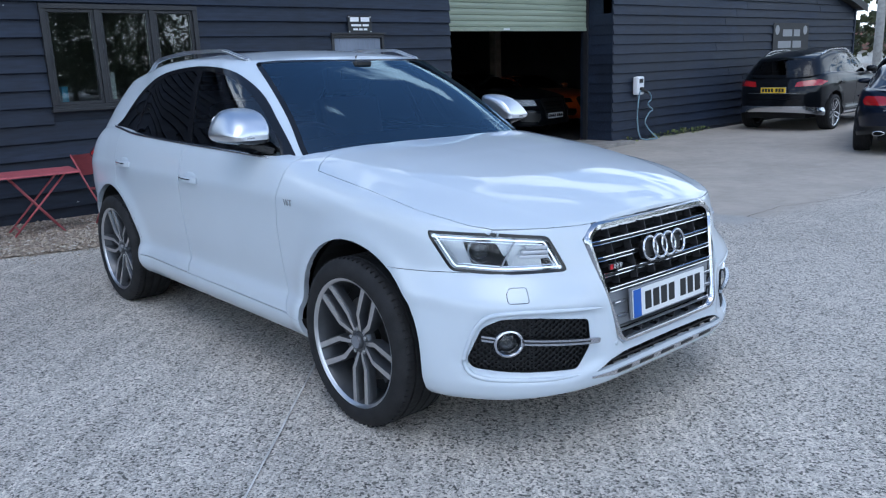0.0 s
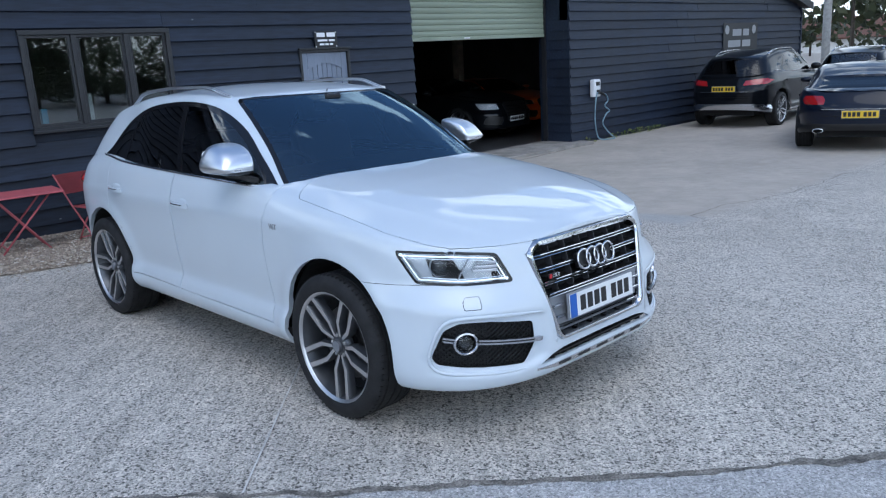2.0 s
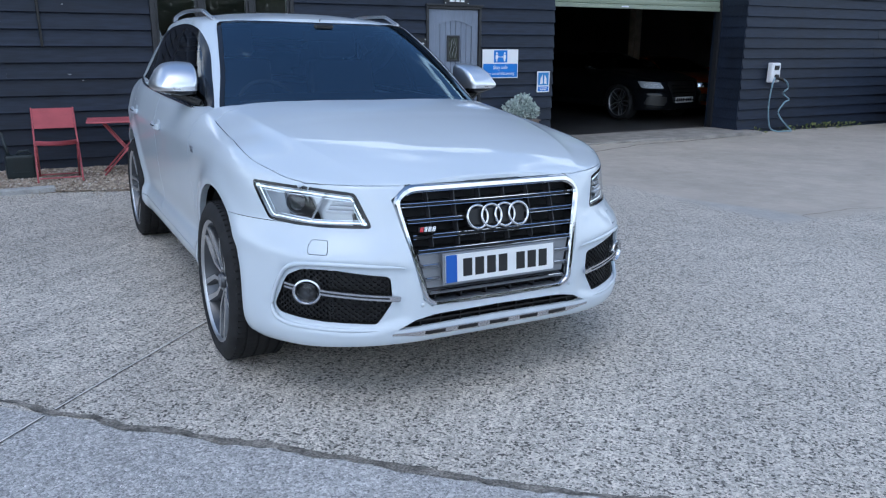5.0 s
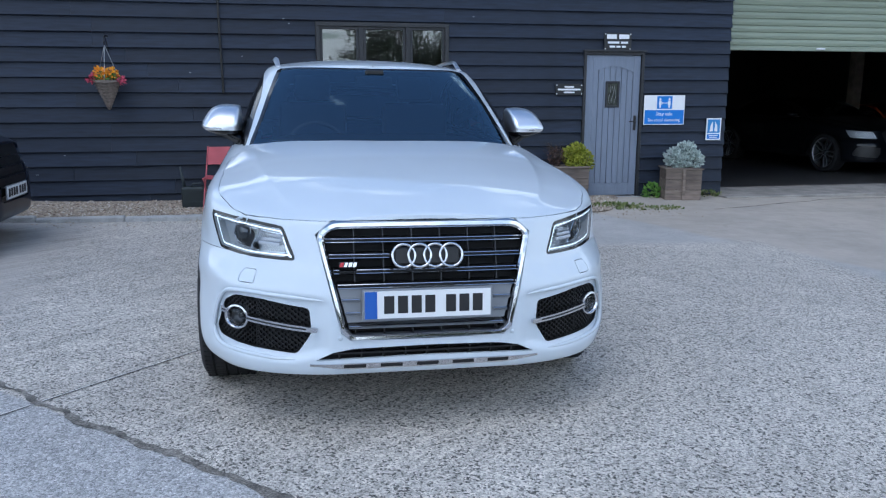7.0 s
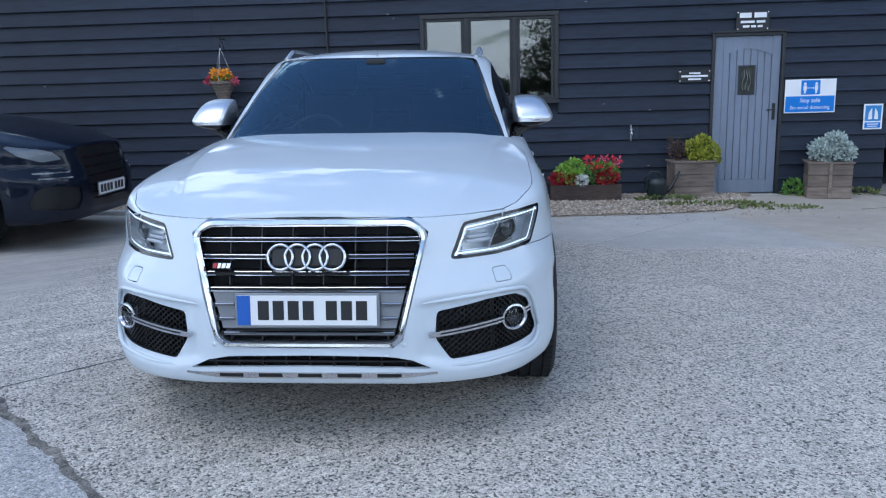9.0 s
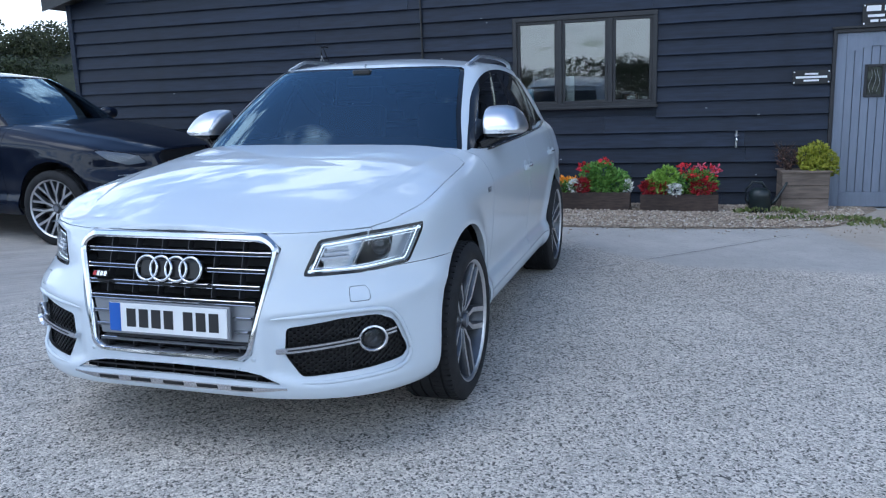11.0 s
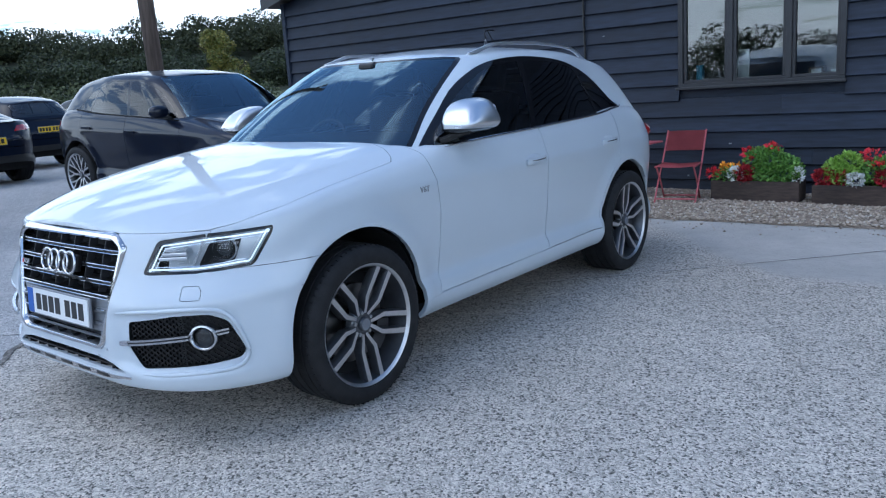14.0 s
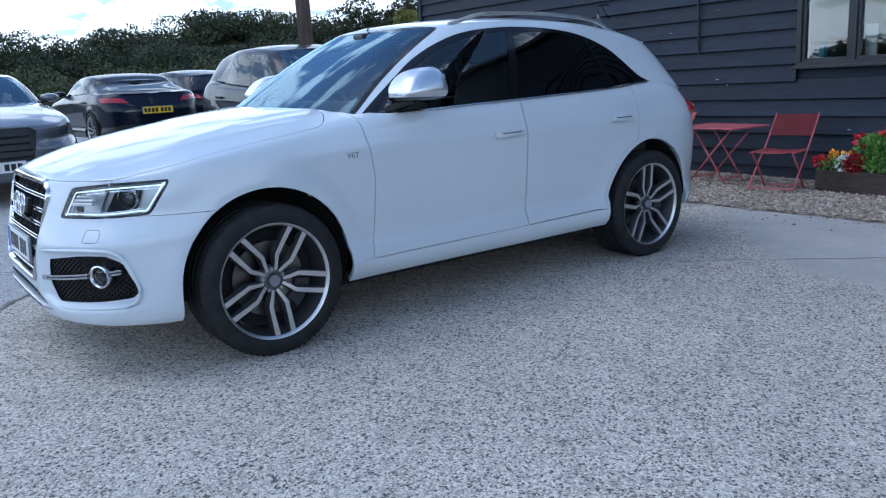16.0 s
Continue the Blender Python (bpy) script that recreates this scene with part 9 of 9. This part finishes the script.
def crown_mesh(blobs, count, size, seed):
    """Leaf clumps: several leaf cards at each of many points over uneven blobs."""
    rng = np.random.default_rng(seed)
    b = np.array(blobs)
    vol = b[:, 3] * b[:, 4] * b[:, 5]
    idx = rng.choice(len(b), count, p=vol / vol.sum())
    d = rng.normal(size=(count, 3))
    d /= np.linalg.norm(d, axis=1)[:, None]
    r = rng.uniform(0.5, 1.03, count) ** 0.6
    p = b[idx, :3] + d * b[idx, 3:] * r[:, None]
    q = d + rng.normal(scale=0.7, size=(count, 3))
    q /= np.linalg.norm(q, axis=1)[:, None]
    t = np.cross(q, rng.normal(size=(count, 3)))
    t /= np.linalg.norm(t, axis=1)[:, None]
    n = np.cross(q, t)
    s = (size * rng.uniform(0.5, 1.5, count))[:, None]
    v = np.stack([p - t * s * 0.6, p + n * s * 0.5, p + t * s * 0.6 + q * s * 0.3, p - n * s * 0.5 + q * s * 0.2], 1).reshape(-1, 3)
    k = np.arange(count) * 4
    f = np.concatenate([np.stack([k, k + 1, k + 2], 1), np.stack([k, k + 2, k + 3], 1)])
    return v, f


def wood(name, label, trees, material, size, per, seed, category="woodland"):
    """Far trees (x, y, z, height, spread), leaves in one mesh, trunks in another."""
    rnd = random.Random(seed)
    vs, fs, base = [], [], 0
    bm = bmesh.new()
    for i, (x, y, z, h, w) in enumerate(trees):
        bl = []
        for _ in range(9):
            a, rr = rnd.uniform(0, 6.28), rnd.random() ** 0.5 * w * 0.62
            hz = rnd.uniform(0.22, 0.86)
            bl.append((x + rr * math.cos(a), y + rr * math.sin(a), z + h * hz, w * rnd.uniform(0.30, 0.52), w * rnd.uniform(0.30, 0.52), h * rnd.uniform(0.13, 0.24)))
        v, f = crown_mesh(bl, per, size, seed * 997 + i)
        vs.append(v), fs.append(f + base)
        base += len(v)
        tube(bm, [(x, y, z - 0.5), (x + rnd.uniform(-0.3, 0.3), y, z + h * 0.45), (x + rnd.uniform(-0.6, 0.6), y, z + h * 0.75)], [h * 0.022, h * 0.016, h * 0.006], 5)
    me = bpy.data.meshes.new(name)
    me.from_pydata(np.concatenate(vs).tolist(), [], np.concatenate(fs).tolist())
    me.materials.append(material)
    root = thing(name, label, category, kind="stuff")
    ob = new("crowns", me)
    ob.parent = root
    part("trunks", bm, M_BARK, root)
    return root


def ring(n, a0, a1, d0, d1, h0, h1, w0, w1, seed, lift=None):
    rnd = random.Random(seed)
    out = []
    for i in range(n):
        a = radians(a0 + (a1 - a0) * (i + rnd.uniform(-0.4, 0.4)) / n)
        d = rnd.uniform(d0, d1)
        z = (lift(math.degrees(a), d) if lift else 0.0) - 0.2
        out.append((d * math.cos(a), d * math.sin(a), z, rnd.uniform(h0, h1), rnd.uniform(w0, w1)))
    return out


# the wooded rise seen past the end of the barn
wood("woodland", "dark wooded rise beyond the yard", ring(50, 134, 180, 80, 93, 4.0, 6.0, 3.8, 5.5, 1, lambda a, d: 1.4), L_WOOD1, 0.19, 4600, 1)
wood("woodland", "taller mixed trees on the rise", ring(60, 122, 182, 96, 112, 6.4, 8.8, 4.5, 7.5, 2, lambda a, d: 1.0 + 2.7 * smooth01((167 - a) / 7)), L_WOOD2, 0.21, 5000, 2)
wood("hedgerow", "rough hedge and scrub behind the parked cars", ring(64, 140, 184, 30, 38, 2.0, 3.0, 1.5, 2.6, 3), L_HEDGE, 0.085, 1900, 3, "hedge")
# trees round the yard behind the camera, mirrored in glass and paint
wood("woodland", "trees along the far side of the yard", ring(44, 184, 336, 46, 60, 2.2, 5.0, 3.0, 5.5, 4), L_WOOD2, 0.17, 2400, 4)
wood("woodland", "trees beyond the end of the barn", ring(16, -22, 22, 70, 95, 6.0, 9.0, 5.0, 7.0, 5), L_WOOD2, 0.6, 380, 5)
wood("woodland", "taller trees across the yard from the barn", ring(12, 279, 314, 38, 46, 6.0, 9.0, 4.5, 6.5, 6), L_WOOD2, 0.15, 4500, 6)
# one tree turning yellow, near the scrub
def single_tree(name, label, x, y, h, w, material, count, size, seed, low=0.25):
    rnd = random.Random(seed)
    t = thing(name, label, "tree", m=pose(x, y, ground_z(x, y)))
    bm = bmesh.new()
    tube(bm, [(0, 0, -0.3), (0.05, 0, h * 0.25), (0.0, 0.1, h * 0.6), (0.1, 0, h * 0.9)], [h * 0.03, h * 0.025, h * 0.015, h * 0.004], 8)
    for k in range(12):
        a, z = rnd.uniform(0, 6.28), h * rnd.uniform(0.25, 0.7)
        tube(bm, [(0, 0, z), (w * 0.25 * math.cos(a), w * 0.25 * math.sin(a), z + h * 0.1), (w * 0.5 * math.cos(a), w * 0.5 * math.sin(a), z + h * 0.2)], [h * 0.01, h * 0.006, h * 0.002], 5)
    part("trunk", bm, M_BARK, t)
    bl = []
    for _ in range(16):
        a, hz = rnd.uniform(0, 6.28), rnd.uniform(low, 0.92)
        rr = w * 0.42 * (1 - (hz - 0.4) ** 2 * 1.8) * rnd.random() ** 0.5
        bl.append((rr * math.cos(a), rr * math.sin(a), h * hz, w * rnd.uniform(0.14, 0.24), w * rnd.uniform(0.14, 0.24), h * rnd.uniform(0.07, 0.13)))
    v, f = crown_mesh(bl, count, size, seed)
    me = bpy.data.meshes.new("crown")
    me.from_pydata(v.tolist(), [], f.tolist())
    me.materials.append(material)
    o = new("crown", me)
    o.parent = t
    return t


single_tree("yellowing_tree", "broad tree turning yellow in front of the woods", -31.7, 24.4, 4.8, 3.1, L_GOLD, 9000, 0.11, 7)
single_tree("roadside_tree", "leafy tree past the end of the barn", 30.0, 4.7, 8.4, 6.0, L_WOOD2, 6500, 0.13, 8, 0.42)
# utility poles
def utility_pole(label, x, y, h, r, lean=0.0, shaft=None):
    t = thing("utility_pole", label, "pole", m=pose(x, y, ground_z(x, y) - 0.3, 0, lean, 0))
    bm = bmesh.new()
    tube(bm, [(0, 0, 0), (0, 0, h * 0.5), (0.02, 0, h)], [r, r * 0.92, r * 0.8], 14)
    part("shaft", bm, shaft or M_POLE, t, smooth=True)
    boxpart("cross_arm", (-0.7, 0.7, -0.05, 0.05, h - 0.7, h - 0.6), M_POLE, t, bevel=0.01)
    return t


utility_pole("weathered brown utility pole behind the black car", -9.3, 5.75, 9.0, 0.145, -1.0)
utility_pole("pale grey pole past the end of the barn", 27.5, 8.1, 9.0, 0.15, 0.0, M_KERB)
# house with a tiled roof past the barn
house = thing("house", "white house with a red brown tiled roof", "house", m=pose(112, 36, -0.7, 0, 0, -71))
boxpart("wall", (-17, 17, -4, 4, 0, 2.2), M_STUCCO, house)
for s in (-1, 1):
    bm = bmesh.new()
    prism(bm, [(s * 4.6, 1.9), (0.0, 4.5), (0.0, 4.8), (s * 4.7, 2.1)], lambda u, w, d: (-17.6 + d, u, w), 35.2)
    bmesh.ops.recalc_face_normals(bm, faces=bm.faces)
    part("roof_slope", bm, M_TILE, house)
for x in (-3.5, 0.5):
    o = boxpart("roof_window", (x, x + 1.2, -2.5, -2.3, 3.2, 3.7), M_PANE, house)
boxpart("door", (4.0, 5.0, -4.05, -3.99, 0, 1.9), M_FRAME, house)
# open field beyond
M_FIELD = mat("dull field grass", (0.10, 0.115, 0.045), 0.9, noise_amt=0.3, noise_scale=0.2, grain_amt=0.3, grain_scale=3)
bm = bmesh.new()
for a0, a1 in ((134, 188),):
    n = 24
    last = None
    for i in range(n + 1):
        a = radians(a0 + (a1 - a0) * i / n)
        row = [bm.verts.new((d * math.cos(a), d * math.sin(a), z)) for d, z in ((29, 0.42), (45, 0.9), (75, 2.0))]
        if last:
            for k in range(2):
                bm.faces.new((last[k], row[k], row[k + 1], last[k + 1]))
        last = row
bmesh.ops.recalc_face_normals(bm, faces=bm.faces)
for f in bm.faces:
    if f.normal.z < 0:
        f.normal_flip()
tagged(part("field", bm, M_FIELD), "dull green field rising to the woods", "field", kind="structure")
# shade under the trees is put into the hillside's dark green
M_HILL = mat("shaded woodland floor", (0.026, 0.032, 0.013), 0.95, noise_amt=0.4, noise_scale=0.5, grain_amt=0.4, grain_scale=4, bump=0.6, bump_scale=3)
bm = bmesh.new()
last = None
for i in range(61):
    a = radians(118 + 74 * i / 60)
    row = []
    for d, z in ((74, 1.9), (84, 3.0), (96, 5.2), (106, 6.6), (125, 6.9), (240, 6.0)):
        z += (1.1 * noise.noise(Vector((a * 9, d * 0.05, 2))) + 0.5 * noise.noise(Vector((a * 31, d * 0.1, 5)))) * smooth01((d - 75) / 15) + 1.8 * smooth01((167 - math.degrees(a)) / 7) * smooth01((d - 85) / 15)
        row.append(bm.verts.new((d * math.cos(a), d * math.sin(a), z)))
    if last:
        for k in range(5):
            bm.faces.new((last[k], row[k], row[k + 1], last[k + 1]))
    last = row
for f in bm.faces:
    f.normal_update()
    if f.normal.z < 0:
        f.normal_flip()
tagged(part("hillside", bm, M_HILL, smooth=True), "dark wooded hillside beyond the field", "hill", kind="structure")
